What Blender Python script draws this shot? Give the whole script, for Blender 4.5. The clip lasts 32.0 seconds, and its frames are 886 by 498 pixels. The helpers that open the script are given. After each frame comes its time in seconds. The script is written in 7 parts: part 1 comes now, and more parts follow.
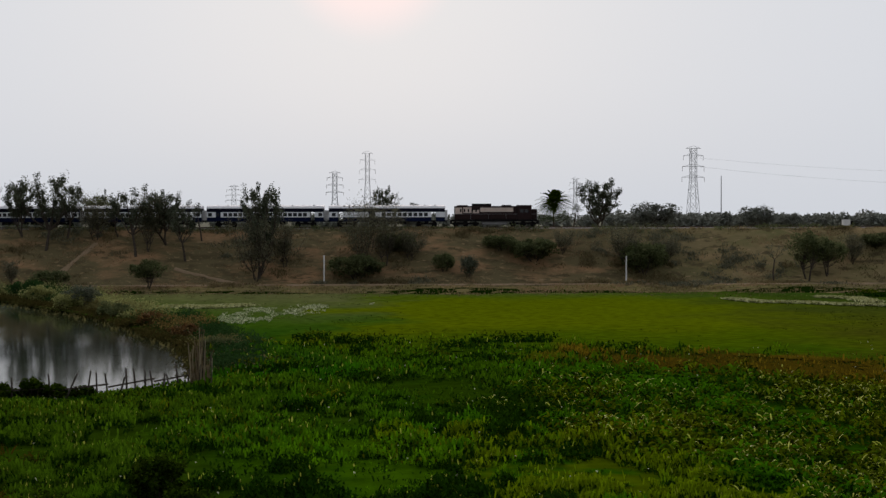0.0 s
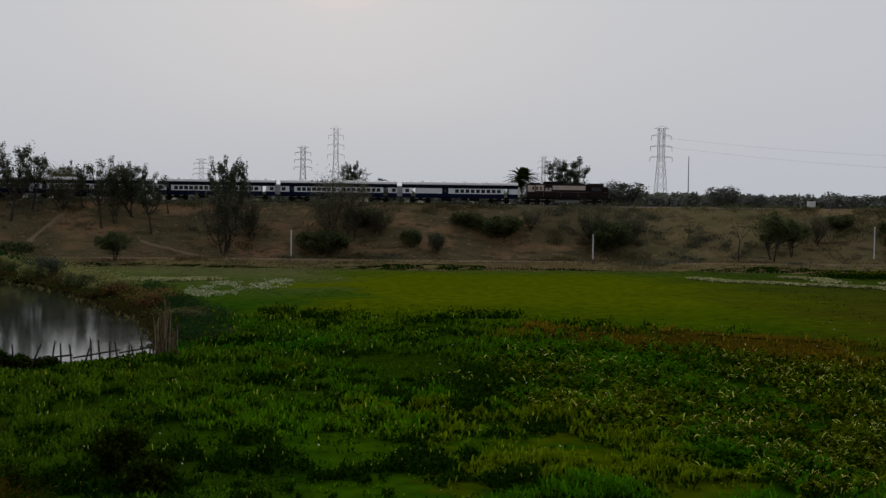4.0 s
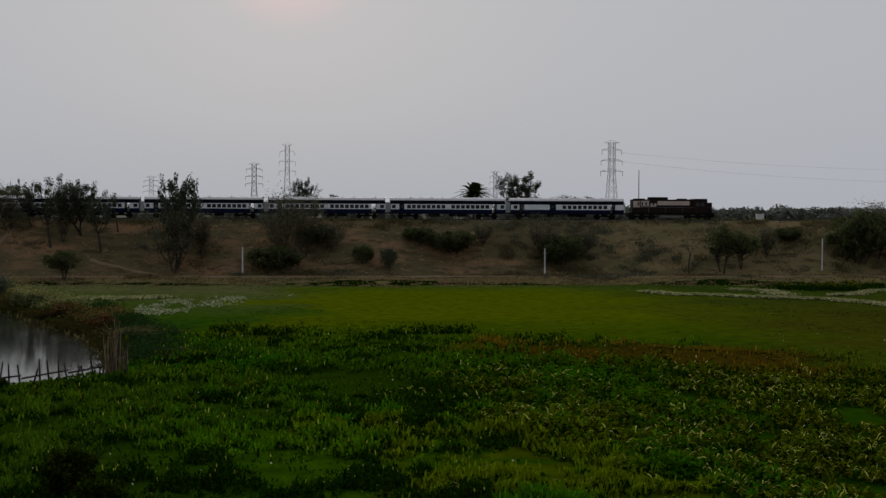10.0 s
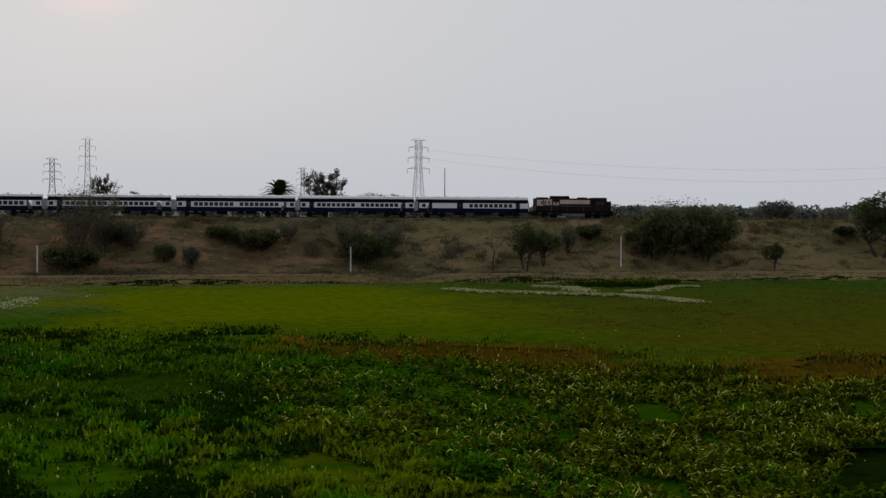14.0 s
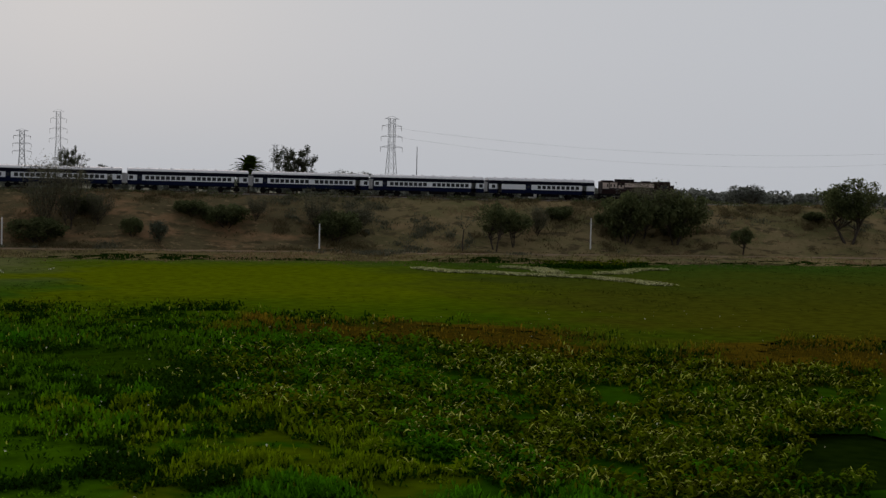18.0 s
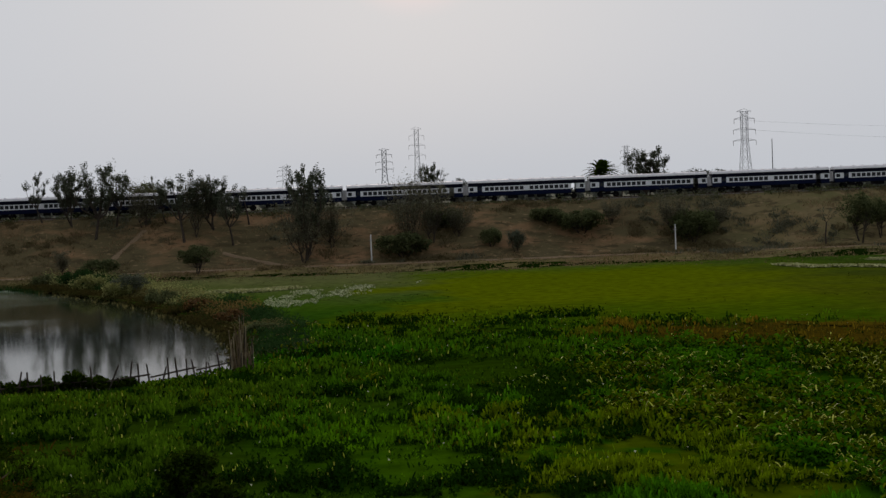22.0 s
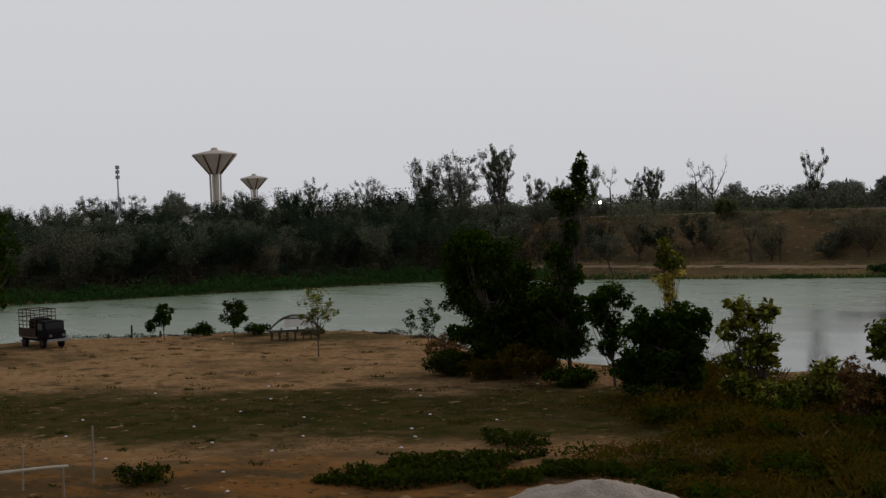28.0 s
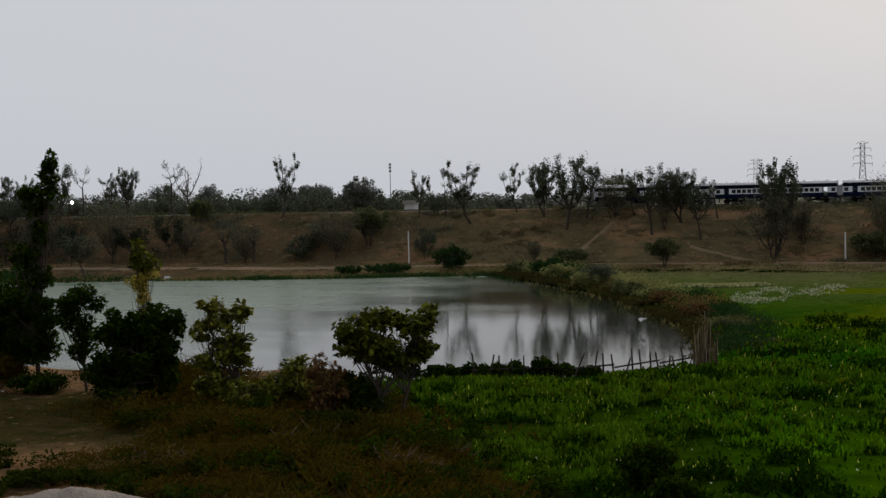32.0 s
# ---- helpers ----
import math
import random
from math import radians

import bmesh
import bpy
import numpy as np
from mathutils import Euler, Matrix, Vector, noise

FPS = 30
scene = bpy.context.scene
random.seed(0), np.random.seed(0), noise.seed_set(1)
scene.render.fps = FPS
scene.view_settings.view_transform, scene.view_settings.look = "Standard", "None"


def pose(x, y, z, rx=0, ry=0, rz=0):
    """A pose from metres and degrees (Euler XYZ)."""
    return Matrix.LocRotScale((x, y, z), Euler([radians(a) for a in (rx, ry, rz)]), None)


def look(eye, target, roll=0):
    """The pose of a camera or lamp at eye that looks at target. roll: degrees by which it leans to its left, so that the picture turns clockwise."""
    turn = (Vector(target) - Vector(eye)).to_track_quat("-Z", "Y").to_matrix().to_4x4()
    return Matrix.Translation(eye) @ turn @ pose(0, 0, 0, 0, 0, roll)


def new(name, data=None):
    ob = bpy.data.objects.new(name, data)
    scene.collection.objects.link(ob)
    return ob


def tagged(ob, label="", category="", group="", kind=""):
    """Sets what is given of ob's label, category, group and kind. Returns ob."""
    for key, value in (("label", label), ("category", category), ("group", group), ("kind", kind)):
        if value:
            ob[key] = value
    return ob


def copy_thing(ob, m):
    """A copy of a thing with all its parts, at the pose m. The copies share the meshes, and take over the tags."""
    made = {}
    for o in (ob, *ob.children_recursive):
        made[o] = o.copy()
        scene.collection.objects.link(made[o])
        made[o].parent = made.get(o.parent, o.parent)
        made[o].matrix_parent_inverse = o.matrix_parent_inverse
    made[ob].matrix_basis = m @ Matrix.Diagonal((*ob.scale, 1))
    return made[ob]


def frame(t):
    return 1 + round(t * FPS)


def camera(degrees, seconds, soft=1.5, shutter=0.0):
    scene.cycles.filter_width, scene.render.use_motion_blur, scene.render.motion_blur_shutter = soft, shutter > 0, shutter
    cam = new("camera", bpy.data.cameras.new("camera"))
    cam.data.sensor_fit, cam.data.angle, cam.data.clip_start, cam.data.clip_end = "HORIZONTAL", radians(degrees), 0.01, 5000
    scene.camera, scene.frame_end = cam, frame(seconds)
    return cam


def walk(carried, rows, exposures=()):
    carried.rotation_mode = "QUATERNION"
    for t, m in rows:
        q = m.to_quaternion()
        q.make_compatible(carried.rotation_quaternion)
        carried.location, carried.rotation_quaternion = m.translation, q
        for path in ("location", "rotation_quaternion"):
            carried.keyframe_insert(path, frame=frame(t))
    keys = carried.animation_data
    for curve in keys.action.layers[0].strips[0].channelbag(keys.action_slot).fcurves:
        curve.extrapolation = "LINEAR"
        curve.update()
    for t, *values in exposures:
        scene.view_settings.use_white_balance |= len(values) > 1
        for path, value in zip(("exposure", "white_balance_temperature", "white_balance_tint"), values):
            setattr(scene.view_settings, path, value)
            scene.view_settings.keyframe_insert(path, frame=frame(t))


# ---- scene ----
cam = camera(36.77, 32.0, soft=1.4)
WALK = [
    (0, -0.01, -0.02, 11.98, 1.62, -1.30, -0.09),
    (0.5, -0.03, -0.06, 11.94, 1.69, -1.25, -0.11),
    (1, -0.02, -0.11, 11.91, 1.82, -1.22, -0.23),
    (1.5, 0.00, -0.15, 11.89, 2.17, -1.30, -0.21),
    (2, 0.01, -0.17, 11.88, 2.39, -1.55, -0.23),
    (2.5, 0.03, -0.16, 11.88, 2.70, -2.09, -0.11),
    (3, -0.00, -0.13, 11.87, 3.14, -2.06, 0.23),
    (3.5, -0.00, -0.12, 11.87, 2.94, -2.18, 0.75),
    (5.5, 0.06, -0.21, 11.89, 3.32, -2.37, 0.47),
    (6, 0.04, -0.24, 11.89, 2.74, -2.36, 0.75),
    (6.5, 0.04, -0.27, 11.89, 2.65, -2.76, 0.74),
    (7, 0.05, -0.28, 11.90, 3.13, -2.73, 0.60),
    (7.5, 0.05, -0.24, 11.90, 2.77, -2.70, 0.56),
    (8, 0.05, -0.20, 11.89, 2.75, -2.00, 0.57),
    (8.5, 0.05, -0.20, 11.88, 2.39, -1.89, 0.63),
    (9, 0.06, -0.22, 11.89, 2.83, -1.55, 0.40),
    (9.5, 0.07, -0.20, 11.89, 3.90, -1.31, 0.27),
    (10, 0.08, -0.18, 11.89, 5.05, -1.61, 0.24),
    (10.5, 0.11, -0.13, 11.90, 6.25, -1.51, 0.42),
    (11, 0.16, -0.04, 11.92, 8.06, -1.39, 0.14),
    (11.5, 0.19, 0.07, 11.96, 9.62, -1.79, -0.58),
    (12, 0.24, 0.19, 12.00, 9.57, -1.58, -0.71),
    (12.5, 0.38, 0.34, 12.04, 9.79, -3.09, 0.39),
    (13, 0.49, 0.50, 12.07, 14.00, -1.39, -1.22),
    (13.5, 0.57, 0.60, 12.07, 13.66, -1.64, 0.03),
    (15.5, 0.94, 1.21, 12.31, 12.68, -1.77, 0.59),
    (16, 1.32, 1.29, 12.23, 10.86, 0.93, 3.62),
    (16.3, 1.45, 1.31, 12.19, 14.69, -2.48, 1.54),
    (16.5, 1.48, 1.32, 12.17, 16.31, -3.61, 0.63),
    (17, 1.48, 1.37, 12.10, 13.81, -1.87, 1.16),
    (17.5, 1.43, 1.44, 12.03, 14.73, -2.37, 1.82),
    (18, 1.34, 1.48, 11.99, 14.49, -2.57, 1.38),
    (18.5, 1.32, 1.44, 11.97, 13.84, -3.11, 1.43),
    (19, 1.36, 1.36, 11.98, 14.00, -3.50, 1.14),
    (19.5, 1.39, 1.25, 12.00, 14.98, -3.18, 1.26),
    (20, 1.37, 1.20, 12.03, 14.30, -2.88, 1.36),
    (20.5, 1.35, 1.10, 12.07, 13.93, -2.60, 1.31),
    (21, 1.30, 0.99, 12.16, 12.57, -2.79, 0.40),
    (21.5, 1.20, 0.93, 12.28, 5.70, -2.30, -1.50),
    (22, 1.14, 0.88, 12.31, -0.71, -2.39, -2.22),
    (22.5, 1.10, 0.91, 12.30, -6.80, -2.17, -2.20),
    (23, 1.10, 0.90, 12.29, -13.07, -2.28, -1.89),
    (23.5, 1.10, 0.89, 12.29, -15.43, -2.52, -1.81),
    (24, 1.06, 0.93, 12.29, -18.58, -2.29, -1.39),
    (24.5, 1.02, 0.96, 12.27, -23.52, -2.08, -1.63),
    (25, 0.98, 0.98, 12.27, -28.90, -1.21, -1.77),
    (25.5, 0.95, 1.01, 12.26, -34.52, -1.37, -2.27),
    (26, 0.90, 1.08, 12.26, -39.84, -1.08, -2.56),
    (26.5, 0.86, 1.11, 12.26, -43.71, -1.36, -2.26),
    (28.5, 1.15, 0.72, 12.51, -41.73, -1.87, -1.85),
    (29, 1.05, 0.91, 12.47, -38.37, -2.03, -1.46),
    (29.5, 0.97, 1.06, 12.45, -34.60, -1.94, -1.10),
    (30, 0.94, 1.12, 12.45, -31.09, -2.34, -0.99),
    (30.5, 0.95, 1.10, 12.45, -28.77, -2.87, -0.83),
    (31, 1.02, 0.98, 12.44, -26.94, -2.83, -1.12),
    (31.5, 1.12, 0.85, 12.43, -24.66, -2.23, -1.02),
    (32, 1.14, 0.85, 12.43, -20.60, -2.13, -1.18),
]
EXPOSE = [
    (0, 0.2, 6600, 12), (2, 0.3, 6600, 12), (2.5, 0.1, 6580, 12), (3, -0.22, 6550, 12), (3.5, -0.2, 6550, 12), (6, -0.05, 6600, 12), (9, -0.06, 6600, 12), (10, -0.42, 6550, 12), (12, -0.45, 6550, 12),
    (13, 0.03, 6600, 12), (13.5, 0.0, 6600, 12), (15.5, -0.42, 6550, 14), (16, -0.54, 6550, 14), (16.3, -0.47, 6550, 14), (17, -0.18, 6650, 12), (18, -0.2, 6650, 12), (19, 0.0, 6650, 12), (22, -0.05, 6600, 12), (24, -0.02, 6650, 12),
    (25, -0.19, 6700, 12), (26, -0.10, 6850, 13), (26.5, -0.12, 6850, 13), (28.5, 0.06, 6850, 13), (29, 0.06, 6850, 13), (30, 0.0, 6750, 13), (32, -0.02, 6650, 12)]
walk(cam, [(t, Matrix.Translation((x, y, z)) @ pose(0, 0, 0, 0, 0, -yaw) @ pose(0, 0, 0, 90 + up) @ pose(0, 0, 0, 0, 0, lean))
           for t, x, y, z, yaw, up, lean in WALK], EXPOSE)

# ---- light: a hazy evening sky, the sun low behind it ----
SUN_AZ, SUN_UP = -1.5, 11.5
sky = bpy.data.worlds.new("sky")
scene.world = sky
sky.use_nodes = True
nt = sky.node_tree
nt.nodes.clear()
out = nt.nodes.new("ShaderNodeOutputWorld")
back = nt.nodes.new("ShaderNodeBackground")
nish = nt.nodes.new("ShaderNodeTexSky")
nish.sky_type, nish.sun_disc = "NISHITA", False
nish.sun_elevation, nish.sun_rotation = radians(SUN_UP), radians(SUN_AZ)
nish.dust_density, nish.air_density = 6.0, 1.0
coord = nt.nodes.new("ShaderNodeTexCoord")
split = nt.nodes.new("ShaderNodeSeparateXYZ")
nt.links.new(coord.outputs["Generated"], split.inputs[0])
haze = nt.nodes.new("ShaderNodeValToRGB")
haze.color_ramp.elements[0].position, haze.color_ramp.elements[0].color = 0.0, (0.530, 0.565, 0.612, 1)
haze.color_ramp.elements[1].position, haze.color_ramp.elements[1].color = 1.0, (0.27, 0.29, 0.34, 1)
for spot_, tone in ((0.10, (0.560, 0.595, 0.642, 1)), (0.25, (0.585, 0.615, 0.655, 1)), (0.5, (0.46, 0.48, 0.53, 1))):
    haze.color_ramp.elements.new(spot_).color = tone
nt.links.new(split.outputs["Z"], haze.inputs[0])
glow_dot = nt.nodes.new("ShaderNodeVectorMath")
glow_dot.operation = "DOT_PRODUCT"
nt.links.new(coord.outputs["Generated"], glow_dot.inputs[0])
glow_dot.inputs[1].default_value = (math.sin(radians(SUN_AZ)) * math.cos(radians(SUN_UP)), math.cos(radians(SUN_AZ)) * math.cos(radians(SUN_UP)), math.sin(radians(SUN_UP)))
glow = nt.nodes.new("ShaderNodeMapRange")
glow.interpolation_type = "SMOOTHSTEP"
glow.inputs["From Min"].default_value, glow.inputs["From Max"].default_value = 0.9972, 1.0003
glow.inputs["To Max"].default_value = 0.62
nt.links.new(glow_dot.outputs["Value"], glow.inputs["Value"])
warm = nt.nodes.new("ShaderNodeMix")
warm.data_type = "RGBA"
nt.links.new(glow.outputs[0], warm.inputs[0])
nt.links.new(haze.outputs[0], warm.inputs[6])
warm.inputs[7].default_value = (0.93, 0.68, 0.68, 1)
scaled = nt.nodes.new("ShaderNodeMix")
scaled.data_type, scaled.blend_type = "RGBA", "ADD"
scaled.inputs[0].default_value = 0.0014
nt.links.new(warm.outputs[2], scaled.inputs[6])
nt.links.new(nish.outputs[0], scaled.inputs[7])
# the sky dims away from the setting sun
east = nt.nodes.new("ShaderNodeMapRange")
east.interpolation_type = "SMOOTHSTEP"
east.inputs["From Min"].default_value, east.inputs["From Max"].default_value = -0.75, 0.25
east.inputs["To Min"].default_value, east.inputs["To Max"].default_value = 0.75, 1.0
nt.links.new(split.outputs["Y"], east.inputs["Value"])
dim = nt.nodes.new("ShaderNodeVectorMath")
dim.operation = "SCALE"
nt.links.new(scaled.outputs[2], dim.inputs[0])
nt.links.new(east.outputs[0], dim.inputs["Scale"])
nt.links.new(dim.outputs[0], back.inputs[0])
back.inputs[1].default_value = 1.0
nt.links.new(back.outputs[0], out.inputs[0])

sun = new("sun", bpy.data.lights.new("sun", "SUN"))
sun.data.energy, sun.data.angle, sun.data.color = 1.1, radians(22), (1.0, 0.86, 0.78)
sun.matrix_world = look((0, 0, 200), (-math.sin(radians(SUN_AZ)) * 300, -math.cos(radians(SUN_AZ)) * 300, 200 - 300 * math.tan(radians(SUN_UP + 10))))


# ---- materials ----
def material(name, base, second, scale=3.0, rough=0.8, metal=0.0, fine=25.0, bump=0.0, island=0.0, spec=0.04, bump_scale=0.0, sheer=0.0):
    """A surface of two colours mixed by noise at two scales; island: how far each leaf or piece differs."""
    m = bpy.data.materials.new(name)
    m.use_nodes = True
    t = m.node_tree
    b = t.nodes["Principled BSDF"]
    b.inputs["Roughness"].default_value, b.inputs["Metallic"].default_value = rough, metal
    b.inputs["Specular IOR Level"].default_value = spec
    c = t.nodes.new("ShaderNodeTexCoord")
    n1, n2 = t.nodes.new("ShaderNodeTexNoise"), t.nodes.new("ShaderNodeTexNoise")
    n1.inputs["Scale"].default_value, n1.inputs["Detail"].default_value = scale, 6
    n2.inputs["Scale"].default_value, n2.inputs["Detail"].default_value = fine, 4
    for n in (n1, n2):
        t.links.new(c.outputs["Object"], n.inputs["Vector"])
    add = t.nodes.new("ShaderNodeMath")
    add.operation = "ADD"
    t.links.new(n1.outputs[0], add.inputs[0])
    t.links.new(n2.outputs[0], add.inputs[1])
    r = t.nodes.new("ShaderNodeMapRange")
    r.inputs["From Min"].default_value, r.inputs["From Max"].default_value = 0.75, 1.25
    t.links.new(add.outputs[0], r.inputs["Value"])
    mix = t.nodes.new("ShaderNodeMix")
    mix.data_type = "RGBA"
    mix.inputs[6].default_value, mix.inputs[7].default_value = (*base, 1), (*second, 1)
    t.links.new(r.outputs[0], mix.inputs[0])
    last = mix.outputs[2]
    if island:
        g = t.nodes.new("ShaderNodeNewGeometry")
        hsv = t.nodes.new("ShaderNodeHueSaturation")
        v = t.nodes.new("ShaderNodeMapRange")
        v.inputs["To Min"].default_value, v.inputs["To Max"].default_value = 1 - island, 1 + island
        t.links.new(g.outputs["Random Per Island"], v.inputs["Value"])
        t.links.new(v.outputs[0], hsv.inputs["Value"])
        t.links.new(last, hsv.inputs["Color"])
        last = hsv.outputs[0]
    t.links.new(last, b.inputs["Base Color"])
    if bump:
        bp = t.nodes.new("ShaderNodeBump")
        bp.inputs["Strength"].default_value, bp.inputs["Distance"].default_value = bump, 0.1
        t.links.new(n2.outputs[0], bp.inputs["Height"])
        t.links.new(bp.outputs[0], b.inputs["Normal"])
    if sheer:
        tr = t.nodes.new("ShaderNodeBsdfTranslucent")
        ms = t.nodes.new("ShaderNodeMixShader")
        ms.inputs[0].default_value = sheer
        t.links.new(last, tr.inputs[0])
        t.links.new(b.outputs[0], ms.inputs[1])
        t.links.new(tr.outputs[0], ms.inputs[2])
        t.links.new(ms.outputs[0], t.nodes["Material Output"].inputs[0])
    return m


def water_material(name, body, sky_pale, calm, windy, x_calm, x_windy):
    """Turbid water, smooth in the lee at x_calm, rippled at x_windy, its body paled there to stand for reflected sky.
    """
    m = bpy.data.materials.new(name)
    m.use_nodes = True
    t = m.node_tree
    b = t.nodes["Principled BSDF"]
    b.inputs["IOR"].default_value = 1.33
    b.inputs["Specular IOR Level"].default_value = 0.3
    c = t.nodes.new("ShaderNodeTexCoord")
    mp = t.nodes.new("ShaderNodeMapping")
    mp.inputs["Scale"].default_value = (0.6, 1.0, 1)
    n = t.nodes.new("ShaderNodeTexNoise")
    n.inputs["Scale"].default_value, n.inputs["Detail"].default_value = 2.2, 3
    t.links.new(c.outputs["Object"], mp.inputs[0])
    t.links.new(mp.outputs[0], n.inputs["Vector"])
    wide = t.nodes.new("ShaderNodeTexNoise")
    wide.inputs["Scale"].default_value = 0.05
    t.links.new(mp.outputs[0], wide.inputs["Vector"])
    sx = t.nodes.new("ShaderNodeSeparateXYZ")
    t.links.new(c.outputs["Object"], sx.inputs[0])
    shift = t.nodes.new("ShaderNodeMath")
    shift.operation, shift.inputs[1].default_value = "MULTIPLY_ADD", 40.0
    t.links.new(wide.outputs[0], shift.inputs[0])
    t.links.new(sx.outputs[0], shift.inputs[2])
    r = t.nodes.new("ShaderNodeMapRange")
    r.interpolation_type = "SMOOTHSTEP"
    r.inputs["From Min"].default_value, r.inputs["From Max"].default_value = x_calm + 20, x_windy + 20
    r.inputs["To Min"].default_value, r.inputs["To Max"].default_value = calm, windy
    t.links.new(shift.outputs[0], r.inputs["Value"])
    # streaks of wind on the surface
    sm, streak, sr, wind = t.nodes.new("ShaderNodeMapping"), t.nodes.new("ShaderNodeTexNoise"), t.nodes.new("ShaderNodeMapRange"), t.nodes.new("ShaderNodeMath")
    sm.inputs["Scale"].default_value = (0.06, 0.16, 1)
    streak.inputs["Scale"].default_value, streak.inputs["Detail"].default_value, streak.inputs["Roughness"].default_value = 1.0, 4, 0.5
    sr.inputs["From Min"].default_value, sr.inputs["From Max"].default_value = 0.35, 0.65
    sr.inputs["To Min"].default_value, sr.inputs["To Max"].default_value = 0.75, 1.15
    wind.operation = "MULTIPLY"
    t.links.new(c.outputs["Object"], sm.inputs[0])
    t.links.new(sm.outputs[0], streak.inputs["Vector"])
    t.links.new(streak.outputs[0], sr.inputs["Value"])
    t.links.new(r.outputs[0], wind.inputs[0])
    t.links.new(sr.outputs[0], wind.inputs[1])
    gloss = t.nodes.new("ShaderNodeMapRange")
    gloss.inputs["From Min"].default_value, gloss.inputs["From Max"].default_value = calm, max(windy, calm + 0.01)
    gloss.inputs["To Min"].default_value, gloss.inputs["To Max"].default_value = 0.07, 0.32
    t.links.new(wind.outputs[0], gloss.inputs["Value"])
    t.links.new(gloss.outputs[0], b.inputs["Roughness"])
    # The paler body to windward adds the sky's reflection as colour.
    body_tone = t.nodes.new("ShaderNodeMix")
    body_tone.data_type = "RGBA"
    body_tone.inputs[6].default_value, body_tone.inputs[7].default_value = (*body, 1), (*sky_pale, 1)
    unit = t.nodes.new("ShaderNodeMapRange")
    unit.inputs["From Min"].default_value, unit.inputs["From Max"].default_value = calm, max(windy, calm + 0.01)
    t.links.new(r.outputs[0], unit.inputs["Value"])
    t.links.new(unit.outputs[0], body_tone.inputs[0])
    t.links.new(body_tone.outputs[2], b.inputs["Base Color"])
    bp = t.nodes.new("ShaderNodeBump")
    bp.inputs["Distance"].default_value = 0.1
    t.links.new(wind.outputs[0], bp.inputs["Strength"])
    t.links.new(n.outputs[0], bp.inputs["Height"])
    t.links.new(bp.outputs[0], b.inputs["Normal"])
    return m


def ground_material(name, tones, scales, rough=0.95, bump=0.6):
    """Soil of three tones: the first two mixed by a fine noise, the third in wide uneven patches."""
    m = material(name, tones[0], tones[1], scales[0], rough, fine=scales[1], bump=bump, spec=0.0)
    t = m.node_tree
    b = t.nodes["Principled BSDF"]
    old = b.inputs["Base Color"].links[0].from_socket
    c = t.nodes.new("ShaderNodeTexCoord")
    mp = t.nodes.new("ShaderNodeMapping")
    mp.inputs["Scale"].default_value = (1.0, 2.2, 1.0)
    n = t.nodes.new("ShaderNodeTexNoise")
    n.inputs["Scale"].default_value, n.inputs["Detail"].default_value, n.inputs["Roughness"].default_value = scales[2], 7, 0.62
    t.links.new(c.outputs["Object"], mp.inputs[0])
    t.links.new(mp.outputs[0], n.inputs["Vector"])
    r = t.nodes.new("ShaderNodeMapRange")
    r.interpolation_type = "SMOOTHSTEP"
    r.inputs["From Min"].default_value, r.inputs["From Max"].default_value = 0.36, 0.52
    t.links.new(n.outputs[0], r.inputs["Value"])
    mix = t.nodes.new("ShaderNodeMix")
    mix.data_type = "RGBA"
    t.links.new(r.outputs[0], mix.inputs[0])
    t.links.new(old, mix.inputs[6])
    mix.inputs[7].default_value = (*tones[2], 1)
    t.links.new(mix.outputs[2], b.inputs["Base Color"])
    return m


